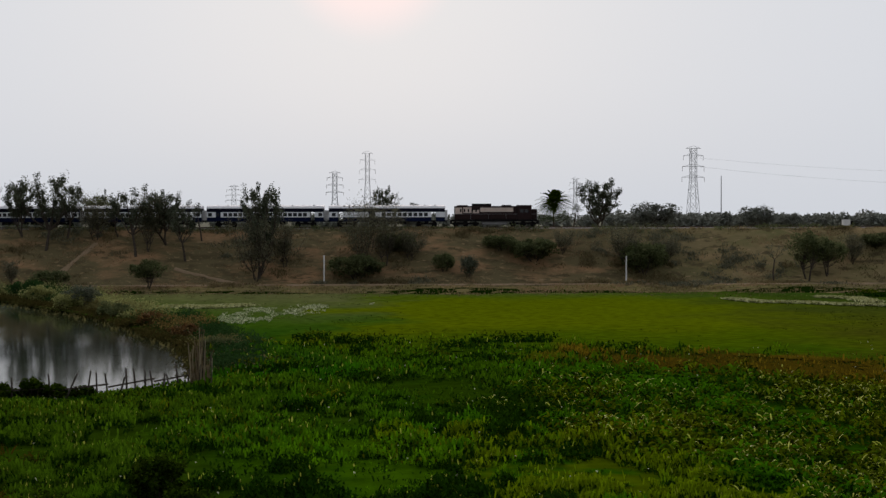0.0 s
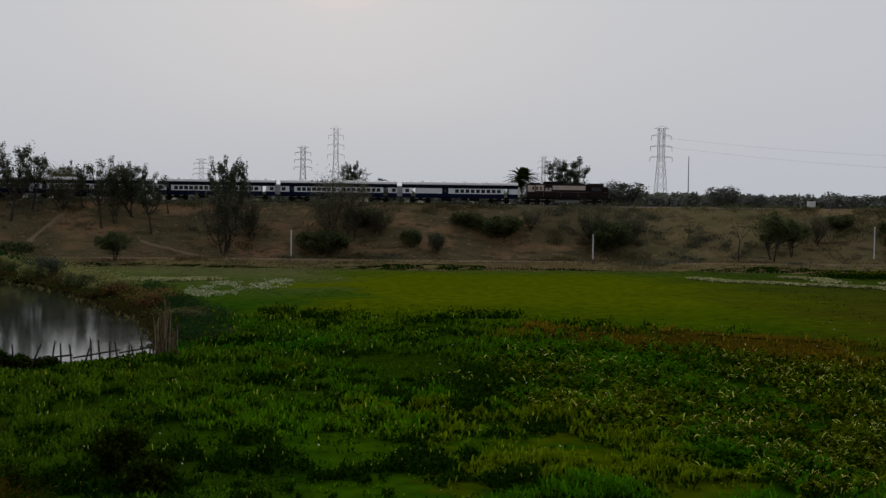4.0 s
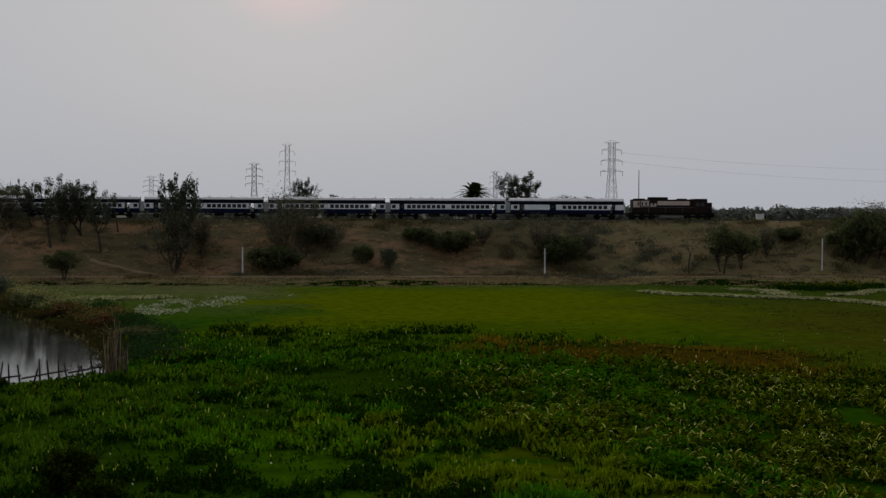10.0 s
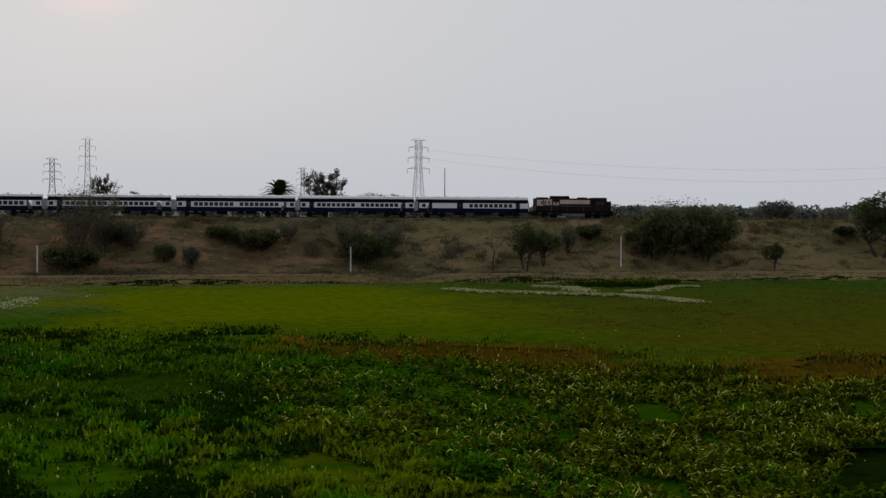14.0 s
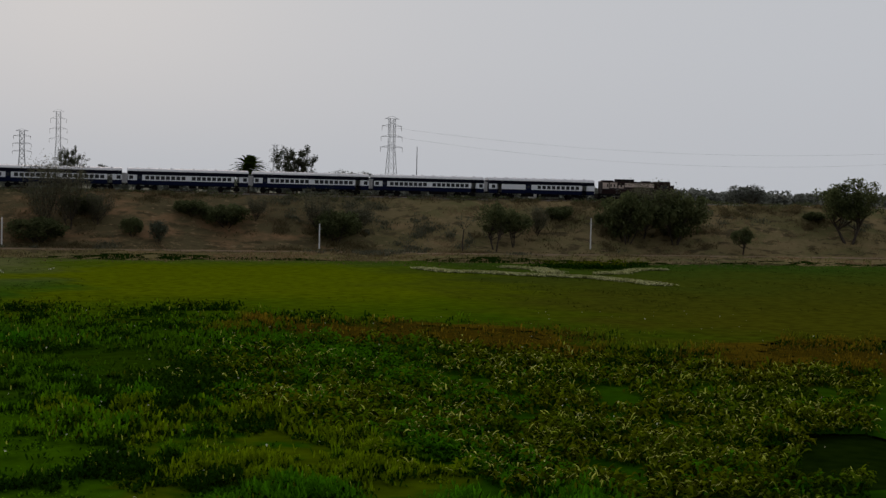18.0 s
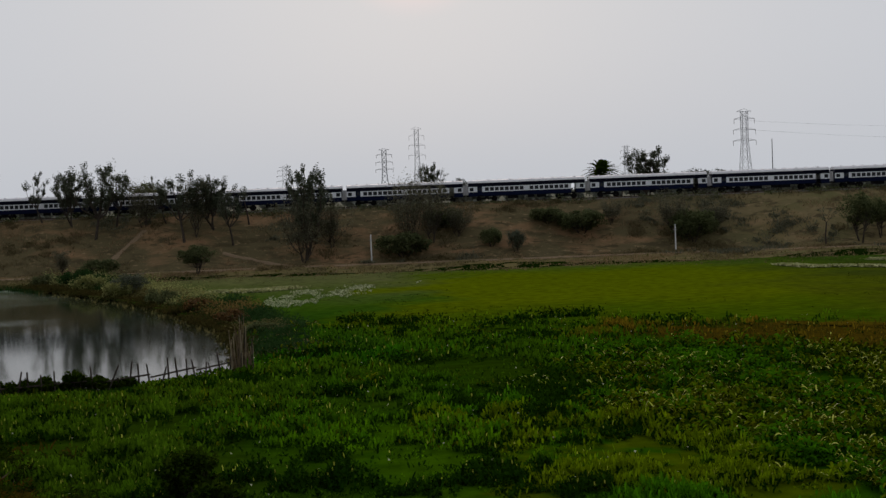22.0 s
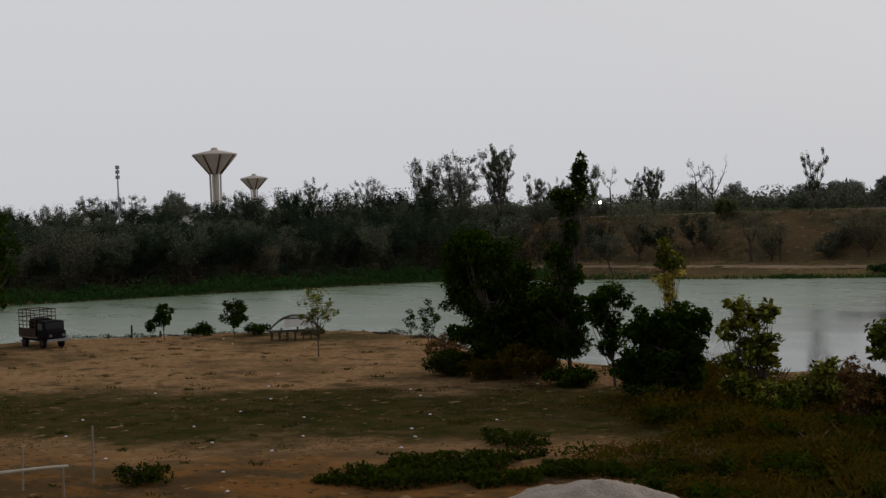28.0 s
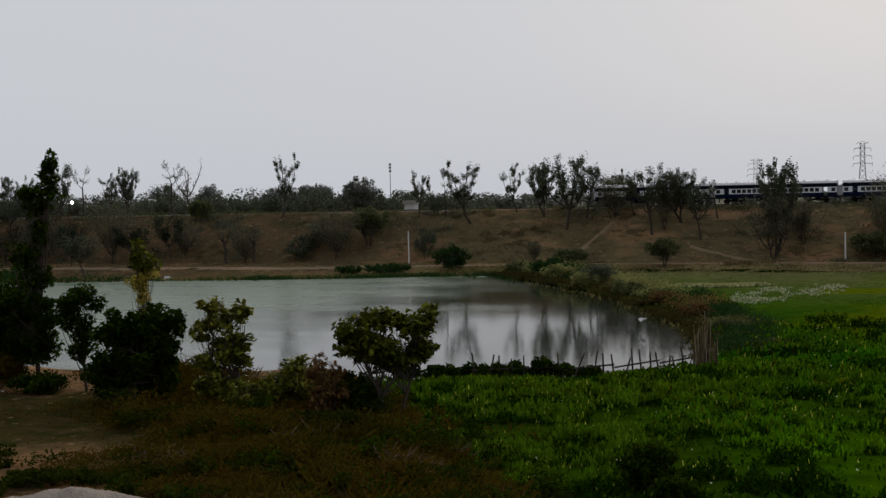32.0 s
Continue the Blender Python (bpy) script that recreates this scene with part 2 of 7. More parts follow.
def two_soils(name):
    """Brown soil of the embankment, redder soil of the bare plot on the near shore, haze-pale ground on the plain
    beyond.
    """
    m = ground_material(name, ((0.240, 0.142, 0.074), (0.310, 0.190, 0.098), (0.132, 0.108, 0.054)), (0.12, 1.6, 0.07), bump=0.3)
    t = m.node_tree
    b = t.nodes["Principled BSDF"]
    old = b.inputs["Base Color"].links[0].from_socket
    c = t.nodes.new("ShaderNodeTexCoord")

    def noise(scale, detail, lo, hi, stretch):
        mp, n, r = t.nodes.new("ShaderNodeMapping"), t.nodes.new("ShaderNodeTexNoise"), t.nodes.new("ShaderNodeMapRange")
        mp.inputs["Scale"].default_value = stretch
        n.inputs["Scale"].default_value, n.inputs["Detail"].default_value, n.inputs["Roughness"].default_value = scale, detail, 0.6
        r.interpolation_type = "SMOOTHSTEP"
        r.inputs["From Min"].default_value, r.inputs["From Max"].default_value = lo, hi
        t.links.new(c.outputs["Object"], mp.inputs[0])
        t.links.new(mp.outputs[0], n.inputs["Vector"])
        t.links.new(n.outputs[0], r.inputs["Value"])
        return r.outputs[0]

    def mixed(fac, one, two):
        x = t.nodes.new("ShaderNodeMix")
        x.data_type = "RGBA"
        t.links.new(fac, x.inputs[0])
        for socket, v in ((x.inputs[6], one), (x.inputs[7], two)):
            if isinstance(v, tuple):
                socket.default_value = (*v, 1)
            else:
                t.links.new(v, socket)
        return x.outputs[2]

    soil = mixed(noise(1.5, 6, 0.35, 0.65, (1, 1, 1)), (0.240, 0.142, 0.068), (0.320, 0.200, 0.102))
    soil = mixed(noise(0.06, 8, 0.46, 0.66, (1.0, 1.3, 1.0)), soil, (0.080, 0.062, 0.028))
    # a belt of withered turf across the plot
    across = t.nodes.new("ShaderNodeVectorMath")
    across.operation = "DOT_PRODUCT"
    across.inputs[1].default_value = (-0.53, 0.848, 0)
    t.links.new(c.outputs["Object"], across.inputs[0])
    stray = t.nodes.new("ShaderNodeTexNoise")
    stray.inputs["Scale"].default_value, stray.inputs["Detail"].default_value, stray.inputs["Roughness"].default_value = 0.12, 8, 0.65
    t.links.new(c.outputs["Object"], stray.inputs["Vector"])
    bend = t.nodes.new("ShaderNodeMath")
    bend.operation, bend.inputs[1].default_value = "MULTIPLY_ADD", 18.0
    t.links.new(stray.outputs[0], bend.inputs[0])
    t.links.new(across.outputs["Value"], bend.inputs[2])
    off = t.nodes.new("ShaderNodeMath")
    off.operation, off.inputs[1].default_value = "SUBTRACT", 9.0 + 71.0
    t.links.new(bend.outputs[0], off.inputs[0])
    size = t.nodes.new("ShaderNodeMath")
    size.operation = "ABSOLUTE"
    t.links.new(off.outputs[0], size.inputs[0])
    belt_ = t.nodes.new("ShaderNodeMapRange")
    belt_.interpolation_type = "SMOOTHSTEP"
    belt_.inputs["From Min"].default_value, belt_.inputs["From Max"].default_value = 11.5, 7.0
    t.links.new(size.outputs[0], belt_.inputs["Value"])
    close = t.nodes.new("ShaderNodeMapRange")
    close.interpolation_type = "SMOOTHSTEP"
    close.inputs["From Min"].default_value, close.inputs["From Max"].default_value = 73, 62
    t.links.new(bend.outputs[0], close.inputs["Value"])
    soil = mixed(close.outputs[0], soil, mixed(noise(0.25, 7, 0.42, 0.60, (1, 1.5, 1)), (0.088, 0.056, 0.026), (0.190, 0.092, 0.030)))
    soil = mixed(belt_.outputs[0], soil, mixed(noise(0.5, 7, 0.35, 0.65, (1, 1.4, 1)), (0.032, 0.036, 0.010), (0.070, 0.050, 0.018)))
    soil = mixed(noise(0.4, 7, 0.52, 0.70, (1.0, 1.5, 1.0)), soil, (0.092, 0.066, 0.032))
    soil = mixed(noise(2.2, 8, 0.56, 0.68, (1.0, 1.3, 1.0)), soil, (0.052, 0.036, 0.016))
    soil = mixed(noise(1.1, 8, 0.60, 0.72, (1.2, 1.0, 1.0)), soil, (0.30, 0.20, 0.105))
    sp = t.nodes.new("ShaderNodeSeparateXYZ")
    t.links.new(c.outputs["Object"], sp.inputs[0])
    shore = t.nodes.new("ShaderNodeMapRange")
    shore.inputs["From Min"].default_value, shore.inputs["From Max"].default_value = 100, 130
    t.links.new(sp.outputs["Y"], shore.inputs["Value"])
    # khaki grassland between the marsh and the embankment
    foot = t.nodes.new("ShaderNodeMapRange")
    foot.interpolation_type = "SMOOTHSTEP"
    foot.inputs["From Min"].default_value, foot.inputs["From Max"].default_value = 231, 219
    rag = t.nodes.new("ShaderNodeTexNoise")
    rag.inputs["Scale"].default_value, rag.inputs["Detail"].default_value = 0.1, 6
    t.links.new(c.outputs["Object"], rag.inputs["Vector"])
    sway = t.nodes.new("ShaderNodeMath")
    sway.operation, sway.inputs[1].default_value = "MULTIPLY_ADD", 12.0
    t.links.new(rag.outputs[0], sway.inputs[0])
    t.links.new(sp.outputs["Y"], sway.inputs[2])
    t.links.new(sway.outputs[0], foot.inputs["Value"])
    old = mixed(foot.outputs[0], old, (0.170, 0.142, 0.060))
    easterly = t.nodes.new("ShaderNodeMapRange")
    easterly.interpolation_type = "SMOOTHSTEP"
    easterly.inputs["From Min"].default_value, easterly.inputs["From Max"].default_value = 25, 70
    easterly.inputs["To Max"].default_value = 0.75
    t.links.new(sp.outputs["X"], easterly.inputs["Value"])
    old = mixed(easterly.outputs[0], old, mixed(noise(0.10, 6, 0.38, 0.60, (1, 1.8, 1)), (0.265, 0.205, 0.100), (0.160, 0.152, 0.062)))
    west = t.nodes.new("ShaderNodeMapRange")
    west.interpolation_type = "SMOOTHSTEP"
    west.inputs["From Min"].default_value, west.inputs["From Max"].default_value = -78, -125
    t.links.new(sp.outputs["X"], west.inputs["Value"])
    old = mixed(west.outputs[0], old, mixed(noise(0.12, 6, 0.40, 0.62, (1, 1.6, 1)), (0.130, 0.086, 0.044), (0.072, 0.062, 0.034)))
    old = mixed(noise(0.30, 7, 0.50, 0.64, (1, 2.0, 1)), old, (0.092, 0.074, 0.038))
    old = mixed(noise(0.8, 7, 0.57, 0.70, (1, 1.6, 1)), old, (0.300, 0.215, 0.116))
    # Distance haze over the plain is put into its ground colour.
    plain = t.nodes.new("ShaderNodeMapRange")
    plain.inputs["From Min"].default_value, plain.inputs["From Max"].default_value = 258, 285
    t.links.new(sp.outputs["Y"], plain.inputs["Value"])
    hazy_plain = mixed(noise(0.02, 6, 0.4, 0.6, (1, 1, 1)), (0.25, 0.24, 0.18), (0.19, 0.19, 0.14))
    t.links.new(mixed(plain.outputs[0], mixed(shore.outputs[0], soil, old), hazy_plain), b.inputs["Base Color"])
    return m


def weed_material(name, gain, island, rough=0.8, sheer=0.0):
    """Marsh weed whose tone drifts over the field: dark green along the far shore, yellow-green in the middle, olive and reddish further off."""
    m = material(name, (0, 0, 0), (0, 0, 0), island=island, spec=0.0, rough=rough)
    t = m.node_tree
    for n in list(t.nodes):
        if n.type not in ("BSDF_PRINCIPLED", "OUTPUT_MATERIAL"):
            t.nodes.remove(n)
    b = t.nodes["Principled BSDF"]
    c = t.nodes.new("ShaderNodeTexCoord")
    warp = t.nodes.new("ShaderNodeTexNoise")
    warp.inputs["Scale"].default_value, warp.inputs["Detail"].default_value, warp.inputs["Roughness"].default_value = 0.055, 6, 0.6
    t.links.new(c.outputs["Object"], warp.inputs["Vector"])
    shift = t.nodes.new("ShaderNodeVectorMath")
    shift.operation = "MULTIPLY_ADD"
    shift.inputs[1].default_value = (60, 60, 0)
    t.links.new(warp.outputs["Color"], shift.inputs[0])
    t.links.new(c.outputs["Object"], shift.inputs[2])
    sp = t.nodes.new("ShaderNodeSeparateXYZ")
    t.links.new(shift.outputs[0], sp.inputs[0])
    along = t.nodes.new("ShaderNodeMapRange")
    along.inputs["From Min"].default_value, along.inputs["From Max"].default_value = 40 + 30, 215 + 30
    t.links.new(sp.outputs["Y"], along.inputs["Value"])

    def tones(*stops):
        r = t.nodes.new("ShaderNodeValToRGB")
        e = r.color_ramp.elements
        while len(e) < len(stops):
            e.new(0.5)
        for k, (y, col) in enumerate(stops):
            e[k].position = (y - 40) / 175
            e[k].color = (*(min(1.0, v * gain) for v in col), 1)
        t.links.new(along.outputs[0], r.inputs[0])
        return r.outputs[0]

    near, dark, lime, rust = (0.025, 0.053, 0.002), (0.010, 0.044, 0.002), (0.066, 0.088, 0.001), (0.064, 0.044, 0.003)
    west = tones((45, near), (95, near), (120, dark), (150, (0.030, 0.066, 0.004)), (178, (0.058, 0.078, 0.018)), (208, (0.085, 0.092, 0.032)))
    mid = tones((45, (0.019, 0.066, 0.001)), (90, (0.019, 0.060, 0.001)), (112, (0.025, 0.060, 0.001)), (126, (0.042, 0.070, 0.001)), (148, lime), (182, lime), (196, (0.052, 0.080, 0.004)), (208, (0.050, 0.072, 0.012)))
    far = tones((45, (0.024, 0.058, 0.002)), (66, (0.034, 0.060, 0.002)), (84, (0.042, 0.056, 0.002)), (100, (0.046, 0.049, 0.003)), (140, (0.042, 0.048, 0.004)), (172, (0.036, 0.050, 0.005)), (205, (0.026, 0.054, 0.006)))
    last = west

    def blend(fac, colour):
        x = t.nodes.new("ShaderNodeMix")
        x.data_type = "RGBA"
        t.links.new(fac, x.inputs[0])
        t.links.new(last, x.inputs[6])
        if isinstance(colour, tuple):
            x.inputs[7].default_value = (*(min(1.0, v * gain) for v in colour), 1)
        else:
            t.links.new(colour, x.inputs[7])
        return x.outputs[2]

    for x0, x1, nxt in ((-16, 2, mid), (30, 58, far)):
        r = t.nodes.new("ShaderNodeMapRange")
        r.interpolation_type = "SMOOTHSTEP"
        r.inputs["From Min"].default_value, r.inputs["From Max"].default_value = x0 + 30, x1 + 30
        t.links.new(sp.outputs["X"], r.inputs["Value"])
        last = blend(r.outputs[0], nxt)
    # patches with a growth of their own: withered, yellow-green, dark
    for cx, cy, rx, ry, colour in ((22, 106, 9, 7, rust), (31.5, 102.5, 9, 9, rust), (53, 88, 12, 7, rust), (7.7, 60.2, 2.5, 2.5, (0.052, 0.078, 0.001)), (-1.8, 60, 2.5, 3.5, (0.032, 0.080, 0.001)),
                                   (1.7, 89.5, 5.5, 9, (0.018, 0.042, 0.001)), (14, 74, 5, 2, (0.034, 0.068, 0.001)), (-14, 100, 7, 4, (0.014, 0.060, 0.001))):
        local = t.nodes.new("ShaderNodeVectorMath")
        local.operation, local.inputs[1].default_value = "SUBTRACT", (cx + 30, cy + 30, 0)
        t.links.new(shift.outputs[0], local.inputs[0])
        flat = t.nodes.new("ShaderNodeVectorMath")
        flat.operation, flat.inputs[1].default_value = "MULTIPLY", (1 / (rx + 3), 1 / (ry + 3), 0)
        t.links.new(local.outputs[0], flat.inputs[0])
        size = t.nodes.new("ShaderNodeVectorMath")
        size.operation = "LENGTH"
        t.links.new(flat.outputs[0], size.inputs[0])
        r = t.nodes.new("ShaderNodeMapRange")
        r.interpolation_type = "SMOOTHSTEP"
        r.inputs["From Min"].default_value, r.inputs["From Max"].default_value = 1.15, 0.55
        t.links.new(size.outputs["Value"], r.inputs["Value"])
        last = blend(r.outputs[0], colour)
    fine = t.nodes.new("ShaderNodeTexNoise")
    fine.inputs["Scale"].default_value, fine.inputs["Detail"].default_value = 0.9, 6
    t.links.new(c.outputs["Object"], fine.inputs["Vector"])
    v = t.nodes.new("ShaderNodeMapRange")
    v.inputs["From Min"].default_value, v.inputs["From Max"].default_value = 0.3, 0.7
    v.inputs["To Min"].default_value, v.inputs["To Max"].default_value = 0.72, 1.28
    t.links.new(fine.outputs[0], v.inputs["Value"])
    value = v.outputs[0]
    if island:
        g = t.nodes.new("ShaderNodeNewGeometry")
        w = t.nodes.new("ShaderNodeMapRange")
        w.inputs["To Min"].default_value, w.inputs["To Max"].default_value = 1 - island, 1 + island
        t.links.new(g.outputs["Random Per Island"], w.inputs["Value"])
        mul = t.nodes.new("ShaderNodeMath")
        mul.operation = "MULTIPLY"
        t.links.new(value, mul.inputs[0])
        t.links.new(w.outputs[0], mul.inputs[1])
        value = mul.outputs[0]
    hsv = t.nodes.new("ShaderNodeHueSaturation")
    t.links.new(value, hsv.inputs["Value"])
    t.links.new(last, hsv.inputs["Color"])
    t.links.new(hsv.outputs[0], b.inputs["Base Color"])
    if sheer:
        tr, ms = t.nodes.new("ShaderNodeBsdfTranslucent"), t.nodes.new("ShaderNodeMixShader")
        ms.inputs[0].default_value = sheer
        t.links.new(hsv.outputs[0], tr.inputs[0])
        t.links.new(b.outputs[0], ms.inputs[1])
        t.links.new(tr.outputs[0], ms.inputs[2])
        t.links.new(ms.outputs[0], t.nodes["Material Output"].inputs[0])
    return m


M_EARTH = two_soils("dry_earth")
M_WEEDMAT = weed_material("weed_mat", 1.45, 0.0)
M_LAWN = weed_material("low_weed", 1.15, 0.0)
M_WEED = weed_material("marsh_weed", 2.9, 0.35, 0.7, 0.35)
M_MATLEAF = weed_material("mat_weed", 1.7, 0.25, 0.8, 0.35)
M_PATH = material("trodden_earth", (0.225, 0.160, 0.095), (0.29, 0.210, 0.13), 0.3, 0.95, fine=3, bump=0.3)
# Wet floor, near black: the shade between the plants is in its colour.
M_MUD = material("shaded_wet_field", (0.005, 0.013, 0.001), (0.012, 0.026, 0.002), 0.15, 0.9, fine=1.2, spec=0.0)
M_REED = material("pale_reed", (0.36, 0.37, 0.15), (0.50, 0.49, 0.24), 0.2, 0.9, fine=1.5, island=0.3)
M_WATER = water_material("pond_water", (0.012, 0.022, 0.009), (0.125, 0.185, 0.105), 0.022, 0.13, -44.0, -84.0)
M_YEL = material("yellowing_weed", (0.046, 0.088, 0.002), (0.112, 0.128, 0.003), 0.08, 0.6, fine=0.5, island=0.85, sheer=0.18, spec=0.0)
M_GRASS = material("dry_grass", (0.27, 0.190, 0.100), (0.33, 0.235, 0.130), 0.1, 0.9, fine=0.7, island=0.2, sheer=0.55)
M_KHAKI = material("khaki_grass", (0.205, 0.160, 0.080), (0.160, 0.138, 0.066), 0.1, 0.9, fine=0.7, island=0.2, sheer=0.55)
M_RUSTWEED = material("withered_weed", (0.100, 0.070, 0.009), (0.076, 0.068, 0.006), 0.12, 0.8, fine=0.8, island=0.4, sheer=0.25, spec=0.0)
# Pale colour for the highlights on lit leaf edges.
M_GLINT = material("leaf_glint", (0.34, 0.42, 0.03), (0.56, 0.57, 0.10), 0.3, 0.5, fine=1.0, island=0.4, sheer=0.2)
M_TURF = material("dark_turf", (0.052, 0.052, 0.014), (0.068, 0.052, 0.016), 0.2, 0.95, fine=1.2, island=0.3, sheer=0.4, spec=0.0)
M_CREEP = material("creeper_leaf", (0.022, 0.036, 0.003), (0.038, 0.050, 0.005), 0.4, 0.8, fine=2, island=0.4, sheer=0.3, spec=0.0)
# Lighter than the near leaves: haze over the embankment is in the colour.
M_SLOPE_LEAF = material("slope_leaf", (0.098, 0.122, 0.050), (0.136, 0.150, 0.064), 0.3, 0.8, fine=2, island=0.4, sheer=0.45, spec=0.0)
# Greyed and lightened to stand for the haze before distant trees.
M_HAZY_LEAF = material("hazed_far_leaf", (0.165, 0.180, 0.150), (0.200, 0.210, 0.175), 0.1, 0.8, fine=1, island=0.3, sheer=0.2)
# Dark green clumps, and shade painted on leaves low in other clumps.
M_DARK_GREEN = material("dark_and_shaded_weed", (0.012, 0.042, 0.002), (0.022, 0.058, 0.002), 0.1, 0.7, fine=0.6, island=0.5, sheer=0.2, spec=0.0)
M_OLIVE = material("olive_weed", (0.185, 0.160, 0.058), (0.145, 0.138, 0.048), 0.1, 0.9, fine=0.7, island=0.25, sheer=0.4)
M_BANK = material("bank_scrub_leaf", (0.22, 0.145, 0.045), (0.17, 0.13, 0.04), 0.15, 0.9, fine=0.8, island=0.4, sheer=0.3, spec=0.0)
M_PALE_SCRUB = material("pale_scrub_leaf", (0.32, 0.325, 0.125), (0.25, 0.265, 0.09), 0.15, 0.9, fine=0.8, island=0.35, sheer=0.45, spec=0.0)
M_BRUSH = material("brown_brush", (0.096, 0.058, 0.007), (0.066, 0.056, 0.006), 0.25, 0.9, fine=0.9, island=0.16, sheer=0.25, spec=0.0)
M_SHORE = material("shore_bush_leaf", (0.022, 0.062, 0.015), (0.038, 0.078, 0.022), 0.1, 0.8, fine=1.5, island=0.2, sheer=0.3, spec=0.0)
M_BARK = material("bark", (0.05, 0.04, 0.032), (0.09, 0.075, 0.06), 1.5, 0.95, fine=12, bump=0.5)
# Leaf colour paled and cooled; distance haze is part of it.
M_LEAF_FAR = material("hazed_leaf", (0.086, 0.104, 0.068), (0.124, 0.140, 0.090), 0.1, 0.8, fine=2, island=0.25, sheer=0.2)
M_WITHERED = material("withered_undergrowth", (0.066, 0.050, 0.032), (0.046, 0.042, 0.028), 0.1, 0.95, fine=1.5, island=0.12, sheer=0.25, spec=0.0)
M_WOOD_LEAF = material("shaded_wood_leaf", (0.028, 0.046, 0.028), (0.042, 0.058, 0.036), 0.1, 0.9, fine=1.5, island=0.12, sheer=0.35, spec=0.0)
M_LEAF_DARK = material("dark_leaf", (0.014, 0.036, 0.002), (0.042, 0.066, 0.004), 0.3, 0.8, fine=2, island=0.6, sheer=0.28, spec=0.0)
# Grey-green raised to carry the haze over the slope.
M_THORN = material("thorn_leaf", (0.128, 0.132, 0.082), (0.170, 0.165, 0.105), 0.3, 0.9, fine=2, island=0.35, sheer=0.35, spec=0.0)
M_LEAF_DRY = material("dry_leaf", (0.170, 0.082, 0.028), (0.120, 0.080, 0.028), 0.3, 0.8, fine=2, island=0.4, sheer=0.15)
M_LEAF_NEAR = material("green_leaf", (0.044, 0.066, 0.004), (0.135, 0.140, 0.012), 0.4, 0.5, fine=2, island=0.9, sheer=0.25)
M_LEAF_YEL = material("yellow_leaf", (0.66, 0.54, 0.12), (0.36, 0.33, 0.06), 0.5, 0.6, fine=2, island=0.4, sheer=0.45)
M_LEAF_LIGHT = material("pale_leaf", (0.088, 0.112, 0.012), (0.22, 0.215, 0.03), 0.4, 0.5, fine=2, island=0.85, sheer=0.25)
M_FLOWER = material("pale_flower", (0.42, 0.45, 0.26), (0.54, 0.56, 0.34), 1, 0.7, island=0.2)
M_CONCRETE = material("concrete", (0.33, 0.31, 0.28), (0.42, 0.40, 0.36), 1.2, 0.9, fine=14, bump=0.3)
M_STEEL = material("galvanised_steel", (0.25, 0.26, 0.27), (0.33, 0.34, 0.35), 1.0, 0.55, metal=0.6, fine=8)
M_RUST = material("rusty_steel", (0.06, 0.04, 0.03), (0.10, 0.065, 0.045), 2, 0.7, metal=0.4, fine=18)
M_BALLAST = material("ballast", (0.10, 0.09, 0.08), (0.2, 0.18, 0.16), 2, 0.95, fine=9, bump=0.8)
# Navy darkened for the shadow under the roof's edge.
M_SHADE_NAVY = material("shaded_navy_paint", (0.004, 0.005, 0.012), (0.007, 0.008, 0.018), 0.6, 0.6, fine=5)
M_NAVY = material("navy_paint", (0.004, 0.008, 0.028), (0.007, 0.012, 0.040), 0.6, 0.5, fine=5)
M_BAND = material("pale_paint", (0.76, 0.79, 0.83), (0.85, 0.87, 0.89), 0.6, 0.5, fine=5)
M_ROOF = material("silver_roof", (0.68, 0.68, 0.68), (0.80, 0.80, 0.80), 0.5, 0.6, fine=4, spec=0.3)
M_BLACK = material("underframe", (0.007, 0.007, 0.008), (0.018, 0.016, 0.015), 1.5, 0.8, fine=9)
M_DARKWIN = material("dark_window", (0.010, 0.012, 0.015), (0.02, 0.022, 0.026), 1, 0.25, fine=3, spec=0.5)
M_MAROON = material("maroon_paint", (0.023, 0.014, 0.014), (0.034, 0.020, 0.019), 0.5, 0.5, fine=5)
M_CREAM = material("faded_cream_paint", (0.50, 0.40, 0.35), (0.66, 0.55, 0.48), 0.6, 0.5, fine=5)
M_WHITE = material("white_paint", (0.62, 0.62, 0.60), (0.76, 0.76, 0.74), 0.7, 0.7, fine=6)
M_DRYREED = material("dry_reed", (0.25, 0.21, 0.13), (0.36, 0.30, 0.20), 2, 0.9, fine=18)
M_STALK = material("withered_stalk", (0.13, 0.095, 0.055), (0.20, 0.15, 0.09), 2, 0.9, fine=18)
M_WOOD = material("grey_wood", (0.20, 0.16, 0.12), (0.32, 0.27, 0.21), 2, 0.9, fine=22, bump=0.3)
M_PALEWOOD = material("pale_timber", (0.42, 0.37, 0.28), (0.55, 0.5, 0.4), 2, 0.85, fine=22)
M_SAND = material("grey_sand", (0.27, 0.235, 0.19), (0.40, 0.35, 0.295), 0.6, 0.97, fine=9, bump=0.8)
M_TARP = material("grey_sheet", (0.13, 0.13, 0.13), (0.22, 0.22, 0.21), 1.0, 0.7, fine=7)
M_TOWER = material("tower_concrete", (0.48, 0.43, 0.38), (0.60, 0.55, 0.48), 0.15, 0.9, fine=1.5)
M_TOWER_BAND = material("tower_dark_paint", (0.10, 0.05, 0.035), (0.14, 0.075, 0.05), 0.3, 0.9, fine=2)


def glow_material(name, color, strength):
    m = bpy.data.materials.new(name)
    m.use_nodes = True
    b = m.node_tree.nodes["Principled BSDF"]
    b.inputs["Base Color"].default_value = (0.8, 0.8, 0.8, 1)
    b.inputs["Emission Color"].default_value, b.inputs["Emission Strength"].default_value = (*color, 1), strength
    return m


